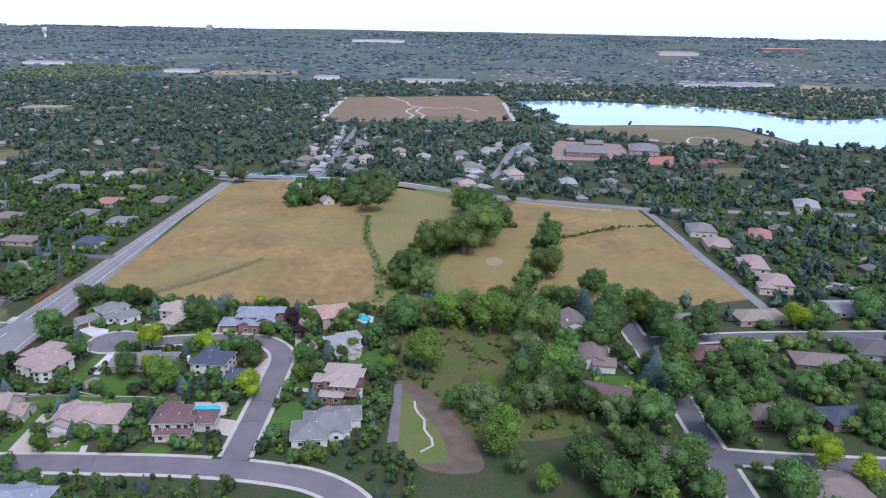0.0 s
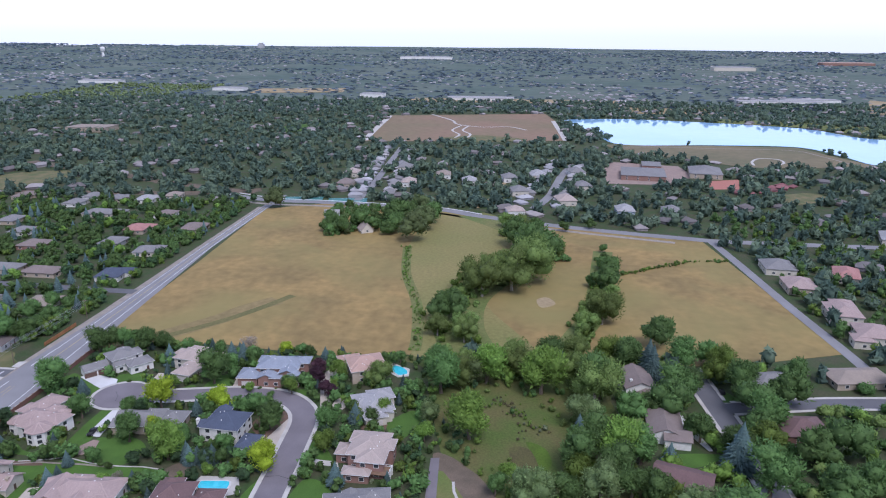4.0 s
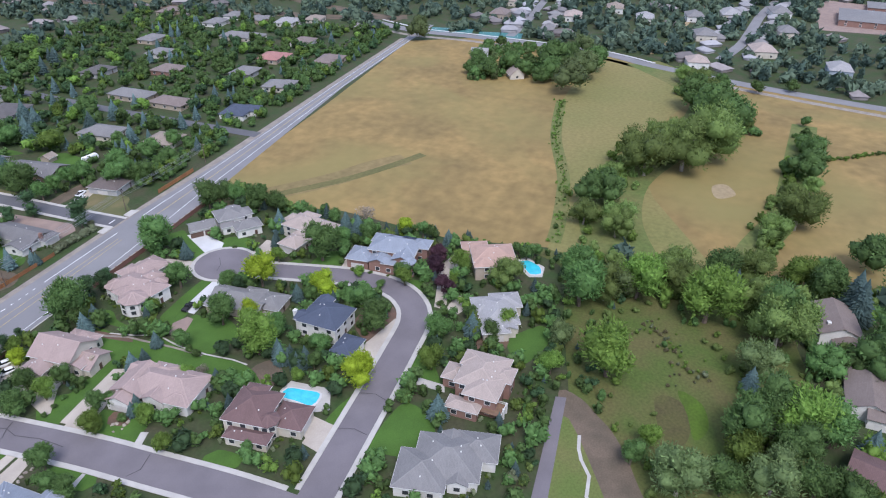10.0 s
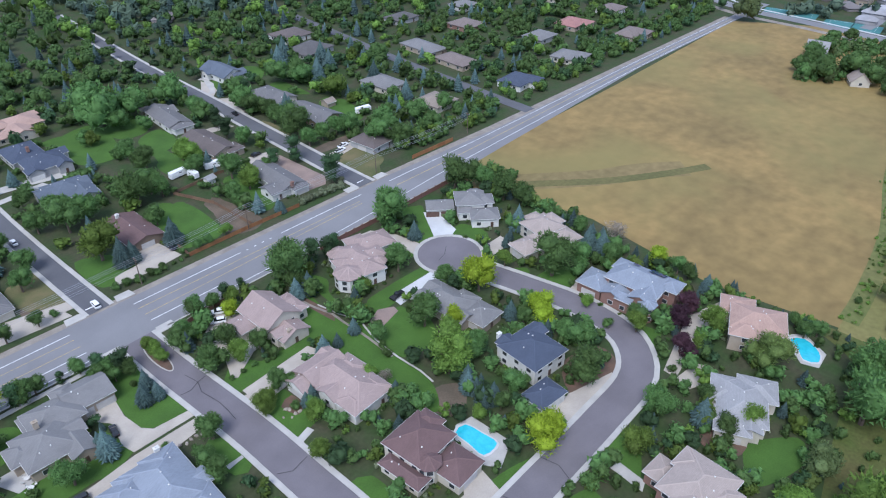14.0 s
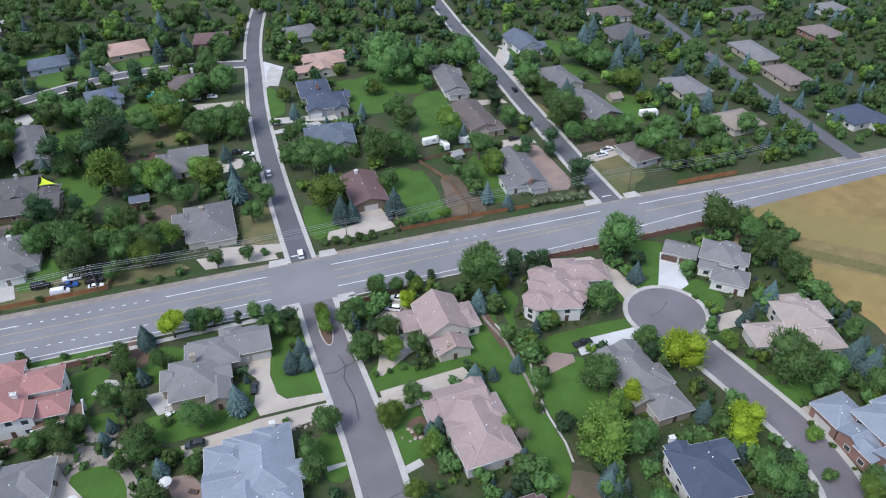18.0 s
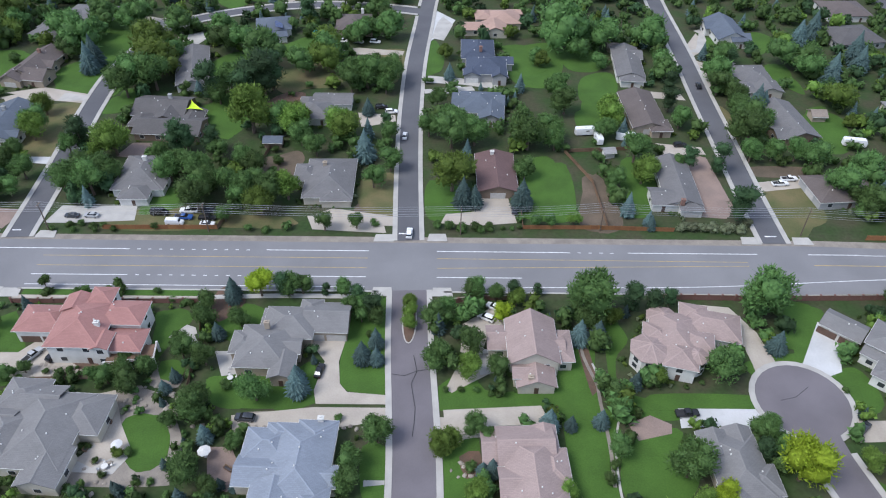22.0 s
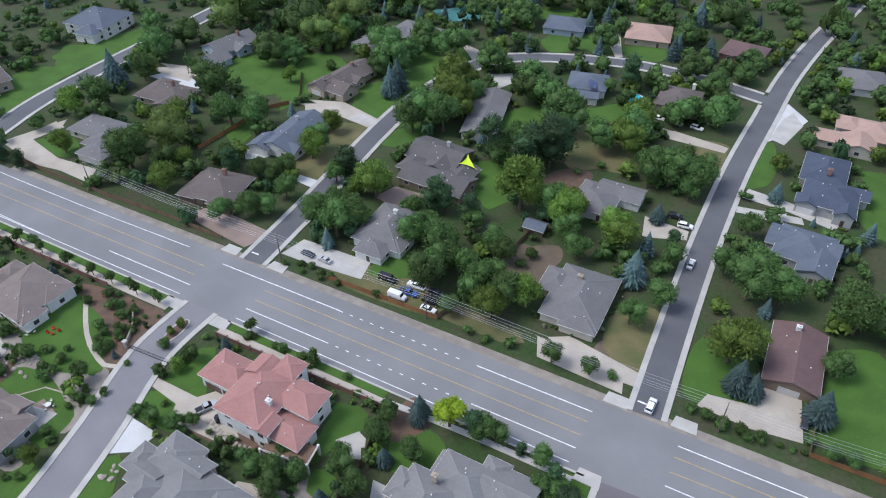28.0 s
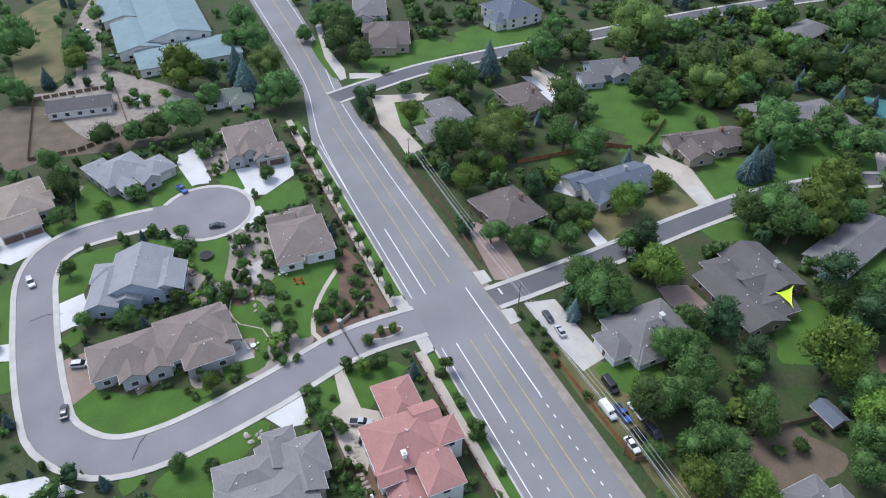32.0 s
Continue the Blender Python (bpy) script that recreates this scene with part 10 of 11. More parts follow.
# garden paths, edging and seats
ribbon("garden_path", [(73.1, 155.4), (73, 146.7), (75.2, 136.9), (75.1, 132), (75.3, 120.3), (74.6, 109.8)], 0.8, 0.15, M["gravel"], "narrow gravel path down a green swale", 0.1)
ribbon("lawn_edging", [(75, 144), (77, 134.5), (79, 130), (76.4, 119), (75.6, 108.5), (76, 100), (75.3, 94.5)], 0.55, 0.13, M["concrete"], "pale curved edging between lawns", 0.1)
ribbon("lawn_edging", [(-118, 126), (-113, 124.5), (-107, 126), (-103, 131), (-97.5, 132)], 0.4, 0.13, M["stone"], "stone edging round a lawn", 0.1)
steps = tagged(empty("stone_path"), "stepping stone path beside the villa", "path")
slab = box_mesh("slab", (0.75, 1.5, 0.1), M["stone"], 0.06, 0.03)
for i in range(13):
    f = i / 12
    child("slab", slab, steps, pose(-61 + 14 * f, 141.9 - 2.2 * f + 0.5 * math.sin(i * 1.3), 0.04, 0, 0, 12 * math.sin(i * 2.1)))
cushion = mat("outdoor_cushion", (0.09, 0.085, 0.09), (0.07, 0.065, 0.07), 0.9, 2.0)


def garden_sofa(x, y, ang):
    """A low outdoor sofa of a base, a back, two arms and three cushions."""
    root = tagged(empty("garden_sofa", pose(x, y, 0.12, 0, 0, ang)), "dark cushioned outdoor sofa on a terrace", "sofa")
    child("base", box_mesh("base", (2.1, 0.85, 0.3), M["wood"], 0, 0.03), root)
    child("backrest", box_mesh("backrest", (2.1, 0.18, 0.5), M["wood"], 0.3, 0.03), root, pose(0, 0.36, 0))
    for sx in (-1, 1):
        child("arm", box_mesh("arm", (0.16, 0.85, 0.3), M["wood"], 0.3, 0.03), root, pose(sx * 0.97, 0, 0))
    for i in range(3):
        child("cushion", box_mesh("cushion", (0.58, 0.62, 0.16), cushion, 0.3, 0.05), root, pose((i - 1) * 0.6, -0.05, 0))


for x, y, a in ((-38.6, 125, 10), (-40.8, 118.4, 80), (-8.4, 113.4, -30)):
    garden_sofa(x, y, a)


def parasol(x, y, r=1.5):
    root = tagged(empty("parasol", pose(x, y, 0.1)), "open white garden parasol over a patio", "parasol")
    n = 8
    v = [(0, 0, 2.75)] + [(r * math.cos(i * math.pi / 4), r * math.sin(i * math.pi / 4), 2.25) for i in range(n)] + [(0, 0, 2.68)] + [(r * math.cos(i * math.pi / 4), r * math.sin(i * math.pi / 4), 2.19) for i in range(n)]
    f = [(0, 1 + i, 1 + (i + 1) % n) for i in range(n)] + [(9, 10 + (i + 1) % n, 10 + i) for i in range(n)] + [(1 + i, 10 + i, 10 + (i + 1) % n, 1 + (i + 1) % n) for i in range(n)]
    child("canopy", mesh_of("canopy", v, f, M["trim"]), root)
    child("pole", box_mesh("pole", (0.06, 0.06, 2.7), M["metal"]), root)
    child("base_plate", box_mesh("base_plate", (0.6, 0.6, 0.08), M["metal"], 0, 0.02), root)


parasol(-14, 116.5)
parasol(-33.5, 118, 1.3)


# ---- distance ----
LAKE = [(1137, -110), (1000, -150), (868, -170), (874, -291), (871, -402), (800, -430), (730, -445), (700, -520), (690, -700), (900, -900), (1050, -760), (1006, -699), (965, -548), (1086, -487), (1161, -311), (1180, -200)]
PARK = [(850, 180), (1180, 194), (1250, -88), (1130, -100), (890, -102), (870, 20)]
SHORE = [(862, -146), (868, -290), (865, -402), (722, -440), (708, -378), (700, -284), (755, -235), (790, -170)]
FIELD = [(155, 176), (455, 192), (490, 131), (470, 30), (440, -30), (400, -165), (190, -190), (165, 20)]
# blue-grey aerial haze painted straight into the colour of the farthest woods
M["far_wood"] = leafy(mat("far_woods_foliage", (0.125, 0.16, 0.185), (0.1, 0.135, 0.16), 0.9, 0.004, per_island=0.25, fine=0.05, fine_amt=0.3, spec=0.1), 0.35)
# a patch of sun on one far wood, given as paler leaf colour
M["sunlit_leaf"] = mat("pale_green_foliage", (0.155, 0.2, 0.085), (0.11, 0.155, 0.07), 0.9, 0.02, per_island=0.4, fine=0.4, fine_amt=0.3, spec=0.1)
# pale blue base colour carries the sky's reflection on top of the real gloss
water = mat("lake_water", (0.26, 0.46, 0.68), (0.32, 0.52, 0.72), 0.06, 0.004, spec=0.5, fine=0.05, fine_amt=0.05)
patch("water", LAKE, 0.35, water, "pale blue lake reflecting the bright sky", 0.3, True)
patch("park_meadow", PARK, 0.25, mat("park_grass", (0.2, 0.13, 0.085), (0.16, 0.125, 0.07), 0.95, 0.01, fine=0.1), "brown grass slope of a lakeside park", 0.3)
patch("shore_meadow", SHORE, 0.25, mat("shore_grass", (0.16, 0.13, 0.075), (0.12, 0.11, 0.06), 0.95, 0.01, fine=0.1), "dry grass shore of the lake", 0.3)
ribbon("park_path", [(1206, 120), (1120, 78), (1060, 62), (1030, 20), (1040, -20), (1000, -48)], 4, 0.4, M["concrete"], "pale path winding through the park")
ribbon("park_path", [(1045, 56), (985, 66), (935, 52), (900, 56)], 3.5, 0.42, M["concrete"], "pale path winding through the park")
ribbon("park_path", [(1040, 44), (985, 50), (940, 36), (905, 38)], 3.5, 0.44, M["concrete"], "pale path winding through the park")
ribbon("park_path", [(855, 178), (1000, 186), (1175, 193)], 9, 0.4, M["concrete"], "pale embankment edge of the park")
ribbon("park_path", [(1130, -96), (1010, -98), (890, -100)], 7, 0.4, M["concrete"], "pale embankment between the park and the lake")
ribbon("park_path", [(716, -300), (742, -306), (766, -322), (762, -342), (736, -340), (718, -324)], 3.0, 0.4, M["concrete"], "pale looping path on the shore meadow")
ribbon("park_path", [(838, -165), (846, -230), (842, -300), (838, -385), (790, -405), (722, -418)], 2.5, 0.4, M["gravel"], "gravel path along the shore of the lake")
patch("park_lawn", [(862, 60), (900, 72), (930, 20), (900, -40), (872, -20)], 0.36, M["dry_lawn"], "dull green hollow in the park slope", 0.3, True)
patch("small_meadow", [(548, -270), (566, -304), (540, -312), (515, -272)], 0.1, M["dry_lawn"], "dry grass lot among far gardens", rounded=True)
far_rng = np.random.default_rng(3)


def within(px, py, poly):
    hit = np.zeros(len(px), bool)
    for (x0, y0), (x1, y1) in zip(poly, poly[1:] + poly[:1]):
        cross = (y0 > py) != (y1 > py)
        hit ^= cross & (px < (x1 - x0) * (py - y0) / ((y1 - y0) or 1e-9) + x0)
    return hit


def merged(name, base, places, material, label, category):
    """Many copies of a small mesh joined into one object: places are rows of x, y, z, scale, tall, turn."""
    bv = np.array([v.co for v in base.vertices])
    bf = [list(p.vertices) for p in base.polygons]
    n, k = len(places), len(bv)
    c, s = np.cos(places[:, 5]), np.sin(places[:, 5])
    v = np.empty((n, k, 3))
    v[:, :, 0] = places[:, 0:1] + places[:, 3:4] * (c[:, None] * bv[:, 0] - s[:, None] * bv[:, 1])
    v[:, :, 1] = places[:, 1:2] + places[:, 3:4] * (s[:, None] * bv[:, 0] + c[:, None] * bv[:, 1])
    v[:, :, 2] = places[:, 2:3] + (places[:, 3] * places[:, 4])[:, None] * bv[:, 2]
    me = bpy.data.meshes.new(name)
    sizes = np.array([len(f) for f in bf])
    flat = np.concatenate([np.array(f) for f in bf])
    loops = (flat[None, :] + (np.arange(n) * k)[:, None]).ravel()
    me.vertices.add(n * k)
    me.vertices.foreach_set("co", v.ravel())
    me.loops.add(len(loops))
    me.loops.foreach_set("vertex_index", loops.astype(np.int32))
    me.polygons.add(n * len(bf))
    starts = np.concatenate([[0], np.cumsum(np.tile(sizes, n))[:-1]])
    me.polygons.foreach_set("loop_start", starts.astype(np.int32))
    me.update(calc_edges=True)
    me.materials.append(material)
    return tagged(new(name, me), label, category, kind="stuff")


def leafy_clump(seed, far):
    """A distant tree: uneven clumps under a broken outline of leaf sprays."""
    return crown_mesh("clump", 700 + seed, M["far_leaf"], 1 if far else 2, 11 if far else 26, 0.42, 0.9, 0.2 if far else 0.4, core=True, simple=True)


def far_points(n, x0, x1, y0, y1):
    return far_rng.uniform(x0, x1, n), far_rng.uniform(y0, y1, n)


def noise_at(px, py):
    return np.array([noise.noise((a * 0.03, b * 0.03, 2)) for a, b in zip(px, py)])


def blocked(px, py):
    bad = np.zeros(len(px), bool)
    for poly in PATCHES:
        if poly:
            bad |= within(px, py, poly)
    for x, y, theta, w, d in FOOTPRINTS:
        c, s = math.cos(radians(theta)), math.sin(radians(theta))
        u, v = (px - x) * c + (py - y) * s, (py - y) * c - (px - x) * s
        bad |= (np.abs(u) < w / 2 + 1.6) & (np.abs(v) < d / 2 + 1.6)
    for pts, half in STREETS:
        for (x0, y0), (x1, y1) in zip(pts, pts[1:]):
            dx, dy = x1 - x0, y1 - y0
            t = np.clip(((px - x0) * dx + (py - y0) * dy) / (dx * dx + dy * dy), 0, 1)
            bad |= np.hypot(px - x0 - t * dx, py - y0 - t * dy) < half + 1.2
    bad |= (np.abs(px - 151) < 8) & (np.abs(py - 24) < 7)
    return bad | ((py > 163) & (py < 195.5) & (px < 520))


def keep_clear(px, py, extra=()):
    ok = np.ones(len(px), bool)
    for poly in (LAKE, PARK, SHORE, FIELD, *extra):
        ok &= ~within(px, py, poly)
    near = px < 900
    ok[near] &= ~blocked(px[near], py[near])
    edge = (px > 840) & (px < 884) & (py < -140) & (py > -430)
    ok &= ~edge | (noise_at(px * 3, py * 3) > 0.35)
    return ok


def rows_of(px, py, lo, hi, tall=1.0, lift=0.0):
    n = len(px)
    z = np.array([far_height(a, b) for a, b in zip(px, py)])
    return np.stack([px, py, z + lift, far_rng.uniform(lo, hi, n), far_rng.uniform(0.75, 1.25, n) * tall, far_rng.uniform(0, 6.28, n)], 1)


NEAR_BLOCK = [(-330, 160), (-330, 430), (60, 430), (460, 430), (460, 195), (160, 195), (160, -190), (-200, -190)]
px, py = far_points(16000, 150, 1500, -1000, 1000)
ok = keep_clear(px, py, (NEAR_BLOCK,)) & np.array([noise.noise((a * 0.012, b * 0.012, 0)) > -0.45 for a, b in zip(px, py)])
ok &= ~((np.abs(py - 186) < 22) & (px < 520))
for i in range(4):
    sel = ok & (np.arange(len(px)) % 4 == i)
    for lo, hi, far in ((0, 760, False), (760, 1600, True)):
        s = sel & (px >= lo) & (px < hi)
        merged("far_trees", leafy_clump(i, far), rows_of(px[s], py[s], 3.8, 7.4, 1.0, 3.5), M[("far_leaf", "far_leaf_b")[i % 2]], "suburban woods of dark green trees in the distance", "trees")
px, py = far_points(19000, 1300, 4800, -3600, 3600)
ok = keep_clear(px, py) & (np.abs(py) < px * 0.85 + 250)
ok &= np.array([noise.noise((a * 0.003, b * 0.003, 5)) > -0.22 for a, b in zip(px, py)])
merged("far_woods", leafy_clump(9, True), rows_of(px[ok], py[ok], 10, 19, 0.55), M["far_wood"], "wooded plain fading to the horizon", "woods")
px, py = far_points(5200, -900, 150, 425, 1300)
for i in range(2):
    merged("far_trees", leafy_clump(7 + i, True), rows_of(px[i::2], py[i::2], 4.0, 7.5, 1.0, 3.5), M[("leaf_d", "leaf_k")[i]], "suburban woods beyond the side streets", "trees")


# shrubs and trees that fill the gardens between the ones picked out above
def fill_trees(count, x0, x1, y0, y1, lo, hi, keys, label, seeds, extra=None, sprays=92):
    px, py = far_points(count, x0, x1, y0, y1)
    ok = ~blocked(px, py)
    if extra is not None:
        ok &= extra(px, py)
    px, py = px[ok], py[ok]
    for i, (key, share) in enumerate(keys):
        a = np.random.default_rng(seeds + i).random(len(px)) < share if i < len(keys) - 1 else np.ones(len(px), bool)
        rows = rows_of(px[a], py[a], lo, hi)
        rows[:, 2] = rows[:, 3] * 0.75
        base = conifer_mesh("spire", seeds + i, M["leaf_s"], 8, 0.66) if key == "s" else crown_mesh("tuft", seeds + i, M["leaf_" + key], 3 if sprays < 150 else 5, sprays, (1.5 if sprays > 150 else 1.8) / math.sqrt(sprays), core=True, simple=True)
        if key == "s":
            rows[:, 2], rows[:, 4] = 0, 1.0
        merged("garden_trees", base, rows, M["leaf_" + key], label, "trees")
        px, py = px[~a], py[~a]


CLEARING = [(130.1, 3.2), (133.1, -10.0), (142.6, -20.7), (136.2, -35.9), (122.8, -41.8), (108.6, -42.3), (90.1, -39.0), (71.7, -39.4), (68.4, -32.3), (83.6, -16.0), (94.9, -2.3), (108.9, 5.5)]


def off_clearing(x, y):
    return ~within(x, y, CLEARING) | (noise_at(x * 5, y * 5) > 0.3)


MIX = [("s", 0.09), ("l", 0.12), ("b", 0.3), ("c", 0.25), ("d", 1)]
fill_trees(2050, -330, 460, 196, 430, 1.7, 4.7, MIX, "dense garden trees and shrubs between the houses", 300, None, 72)
fill_trees(2300, -210, 170, -10, 166, 0.8, 2.8, MIX, "garden shrubs and small trees between the houses", 320, None, 70)
fill_trees(760, 35, 168, 5, 162, 1.8, 4.0, MIX, "garden trees between the houses", 330)
fill_trees(650, 150, 470, 198, 430, 2.6, 5.2, MIX, "dense garden trees among the farther houses", 300 + 70)
fill_trees(190, 165, 458, 197, 214, 2.4, 4.4, [("s", 0.1), ("l", 0.12), ("d", 1)], "trees lining the road beside the field", 392)
fill_trees(420, -200, 150, 320, 430, 2.6, 5.2, MIX, "dense garden trees among the farther houses", 376)
fill_trees(620, -330, 330, 372, 560, 3.6, 6.6, [("s", 0.14), ("l", 0.12), ("d", 1)], "tall garden trees beyond the side streets", 384)
fill_trees(260, -75, 26, 40, 108, 1.0, 3.0, MIX, "garden trees and shrubs behind the houses", 378)
fill_trees(850, -200, 0, 70, 166, 0.5, 1.5, [("b", 0.45), ("l", 0.2), ("c", 0.3), ("d", 1)], "low shrubs in gravel and mulch beds", 335, None, 44)
fill_trees(1300, -60, 176, -260, 5, 2.0, 5.0, [("w", 0.35), ("l", 0.3), ("s", 0.04), ("d", 1)], "dense trees along the creek and gardens", 340, lambda x, y: off_clearing(x, y) & ((y < -66) | (x > 150)), 230)
fill_trees(300, 55, 176, -80, 14, 0.8, 2.4, [("w", 0.4), ("l", 0.3), ("o", 0.12), ("d", 1)], "bushes and young trees in the creek meadow", 350, off_clearing, 230)
fill_trees(500, 190, 460, -420, -182, 2.0, 5.0, [("l", 0.25), ("s", 0.06), ("d", 1)], "trees round houses along the lane", 360)
fill_trees(600, -420, -160, -60, 190, 1.5, 4.0, MIX, "trees and shrubs round the barns", 380)


def thicket(pts, width, count, lo, hi, keys, label, seed):
    """Bushes and low trees crowded along a line."""
    line = curve_pts(pts, 2.0)
    nrm = sides(line)
    rng = np.random.default_rng(seed)
    rows = []
    for i in rng.integers(0, len(line), count):
        q = line[i] + nrm[i] * float(rng.normal() * width / 2)
        s = rng.uniform(lo, hi)
        rows.append((q.x + rng.uniform(-1, 1), q.y + rng.uniform(-1, 1), s * 0.62, s, rng.uniform(0.8, 1.2), rng.uniform(0, 6.28)))
    rows = np.array(rows)
    rows = rows[~blocked(rows[:, 0], rows[:, 1]) | (lo < 1)]
    for i, key in enumerate(keys if len(rows) >= len(keys) else ""):
        merged("creek_bushes" if hi > 2 else "ditch_bushes", crown_mesh("tuft", seed + i, M["leaf_" + key], 4, 150, 0.2, core=True, simple=True), rows[i::len(keys)], M["leaf_" + key], label, "bushes")


CREEK = "bushes and low trees crowding the creek"
thicket([(408, -28), (385, -34), (352, -46), (325, -44)], 15, 70, 2.6, 5.0, "wdw", CREEK, 500)
thicket([(318, -36), (300, -20), (285, -8), (270, -8)], 15, 55, 2.4, 4.6, "wlw", CREEK, 510)
thicket([(265, -2), (245, 4), (225, 8), (205, 6), (178, 2)], 11, 40, 1.6, 3.6, "wlw", CREEK, 520)
thicket([(330, -84), (300, -80), (272, -73)], 6, 40, 1.4, 3.2, "wdl", CREEK, 530)
thicket([(262, -76), (240, -69), (215, -62), (185, -52)], 9, 44, 1.8, 3.8, "wwl", CREEK, 540)
thicket([(133.2, -16.7), (127.8, -23.8), (119.6, -29.3), (109.6, -34.4)], 6, 60, 0.4, 1.0, "ohl", "grey-green and brown shrubs in the creek meadow", 545)
thicket([(178, 21), (197, 22), (239, 27.5), (291, 40.5), (347, 47.5)], 2.2, 190, 0.4, 1.0, "wlw", "low bushes along a ditch", 550)
thicket([(300, -88), (310, -105), (324, -126), (333, -142), (336, -165)], 1.6, 80, 0.5, 1.4, "wl", "low bushes along a field edge", 560)
thicket([(384, 112), (386, 92), (400, 78), (420, 60), (440, 45)], 16, 110, 2.2, 5.0, "dmdm", "dense grove round a farmhouse in the field", 570)
thicket([(425, 115), (440, 100), (450, 80), (452, 55)], 12, 70, 2.2, 4.6, "dmd", "dense grove round a farmhouse in the field", 580)
thicket([(168, 168), (180, 160), (172, 140), (170, 118)], 5, 50, 1.5, 3.2, "dwd", "hedge of trees at the field corner", 590)


def foundation_planting():
    """Low shrubs set along the house walls."""
    rng = np.random.default_rng(77)
    rows = []
    for x, y, theta, w, d in FOOTPRINTS:
        if not (-340 < x < 200 and -60 < y < 330):
            continue
        c, s = math.cos(radians(theta)), math.sin(radians(theta))
        for i in range(int((w + d) / 1.7)):
            t, side, off = rng.uniform(-0.5, 0.5), rng.integers(0, 4), rng.uniform(0.9, 2.2)
            u, v = ((t * w, (d / 2 + off) * (1 if side else -1)) if side < 2 else ((w / 2 + off) * (1 if side == 2 else -1), t * d))
            rows.append((x + c * u - s * v, y + s * u + c * v, 0.35, rng.uniform(0.5, 1.15), rng.uniform(0.6, 0.95), rng.uniform(0, 6.28)))
    rows = np.array(rows)
    bad = np.zeros(len(rows), bool)
    for poly in PATCHES:
        if poly:
            bad |= within(rows[:, 0], rows[:, 1], poly)
    for x, y, theta, w, d in FOOTPRINTS:
        c, s = math.cos(radians(theta)), math.sin(radians(theta))
        u, v = (rows[:, 0] - x) * c + (rows[:, 1] - y) * s, (rows[:, 1] - y) * c - (rows[:, 0] - x) * s
        bad |= (np.abs(u) < w / 2 + 0.4) & (np.abs(v) < d / 2 + 0.4)
    rows = rows[~bad]
    for i, key in enumerate("bldo"):
        merged("foundation_shrubs", crown_mesh("tuft", 400 + i, M["leaf_" + key], 3, 70, 0.3, core=True, simple=True), rows[i::4], M["leaf_" + key], "low shrubs planted along the house walls", "shrubs")


foundation_planting()


def cottage():
    bm = bmesh.new()
    add_box(bm, -0.5, 0.5, -0.35, 0.35, 0, 0.3)
    v = [bm.verts.new(p) for p in ((-0.55, -0.4, 0.3), (0.55, -0.4, 0.3), (0.55, 0.4, 0.3), (-0.55, 0.4, 0.3), (-0.25, 0, 0.52), (0.25, 0, 0.52))]
    for q in ((0, 1, 5, 4), (1, 2, 5), (2, 3, 4, 5), (3, 0, 4)):
        bm.faces.new([v[i] for i in q])
    me = bpy.data.meshes.new("cottage")
    bm.to_mesh(me)
    bm.free()
    return me


far_roof = mat("far_roofs", (0.22, 0.205, 0.2), (0.16, 0.14, 0.13), 0.9, 0.02, per_island=0.45)
far_white = mat("far_pale_walls", (0.32, 0.31, 0.31), (0.2, 0.19, 0.185), 0.9, 0.02, per_island=0.35)
px, py = far_points(1000, 180, 1500, -1000, 1000)
ok = keep_clear(px, py, (NEAR_BLOCK,)) & ~((np.abs(py - 186) < 26) & (px < 520))
merged("far_houses", cottage(), rows_of(px[ok], py[ok], 10, 15, 0.8), far_roof, "scattered house roofs among distant trees", "houses")
# houses along the far residential streets, and red-roofed ones beside the school
spots = [(x + side * 4, y0 + (x - 480) * slope + side * 15) for x0, x1, y0, slope in ((486, 700, -46, -0.2), (495, 790, 100, 0.06)) for x in range(x0, x1, 19) for side in (-1, 1)]
px, py = np.array([q[0] for q in spots], float), np.array([q[1] for q in spots], float)
merged("far_houses", cottage(), rows_of(px, py, 11, 14, 0.9), mat("far_grey_roofs", (0.3, 0.3, 0.31), (0.22, 0.21, 0.2), 0.9, 0.02, per_island=0.3), "two-storey houses lining far residential streets", "houses")
spots = [(556 + 10 * i - 4 * j, -236 - 13 * i - 9 * j) for i in range(5) for j in range(2)]
px, py = np.array([q[0] for q in spots], float), np.array([q[1] for q in spots], float)
merged("far_houses", cottage(), rows_of(px, py, 9, 11, 0.8), mat("far_red_roofs", (0.2, 0.085, 0.085), (0.15, 0.07, 0.07), 0.9, 0.02, per_island=0.25), "row of dark red roofs beside a far school", "houses")
px, py = far_points(260, -600, 170, 445, 1100)
ok = ~blocked(px, py) & ~blocked(px + 9, py) & ~blocked(px - 9, py) & ~blocked(px, py + 8) & ~blocked(px, py - 8)
merged("far_houses", cottage(), rows_of(px[ok], py[ok], 15, 21, 0.8), far_roof, "house roofs among trees beyond the side streets", "houses")
px, py = far_points(5200, 1400, 4700, -3300, 3300)
ok = np.array([noise.noise((a * 0.0016, b * 0.0016, 9)) + 0.5 * noise.noise((a * 0.008, b * 0.008, 4)) > 0.0 for a, b in zip(px, py)]) & keep_clear(px, py) & (np.abs(py) < px * 0.85 + 250)
merged("far_town", cottage(), rows_of(px[ok], py[ok], 5, 12, 0.8), far_white, "pale buildings of a town far off on the plain", "town")

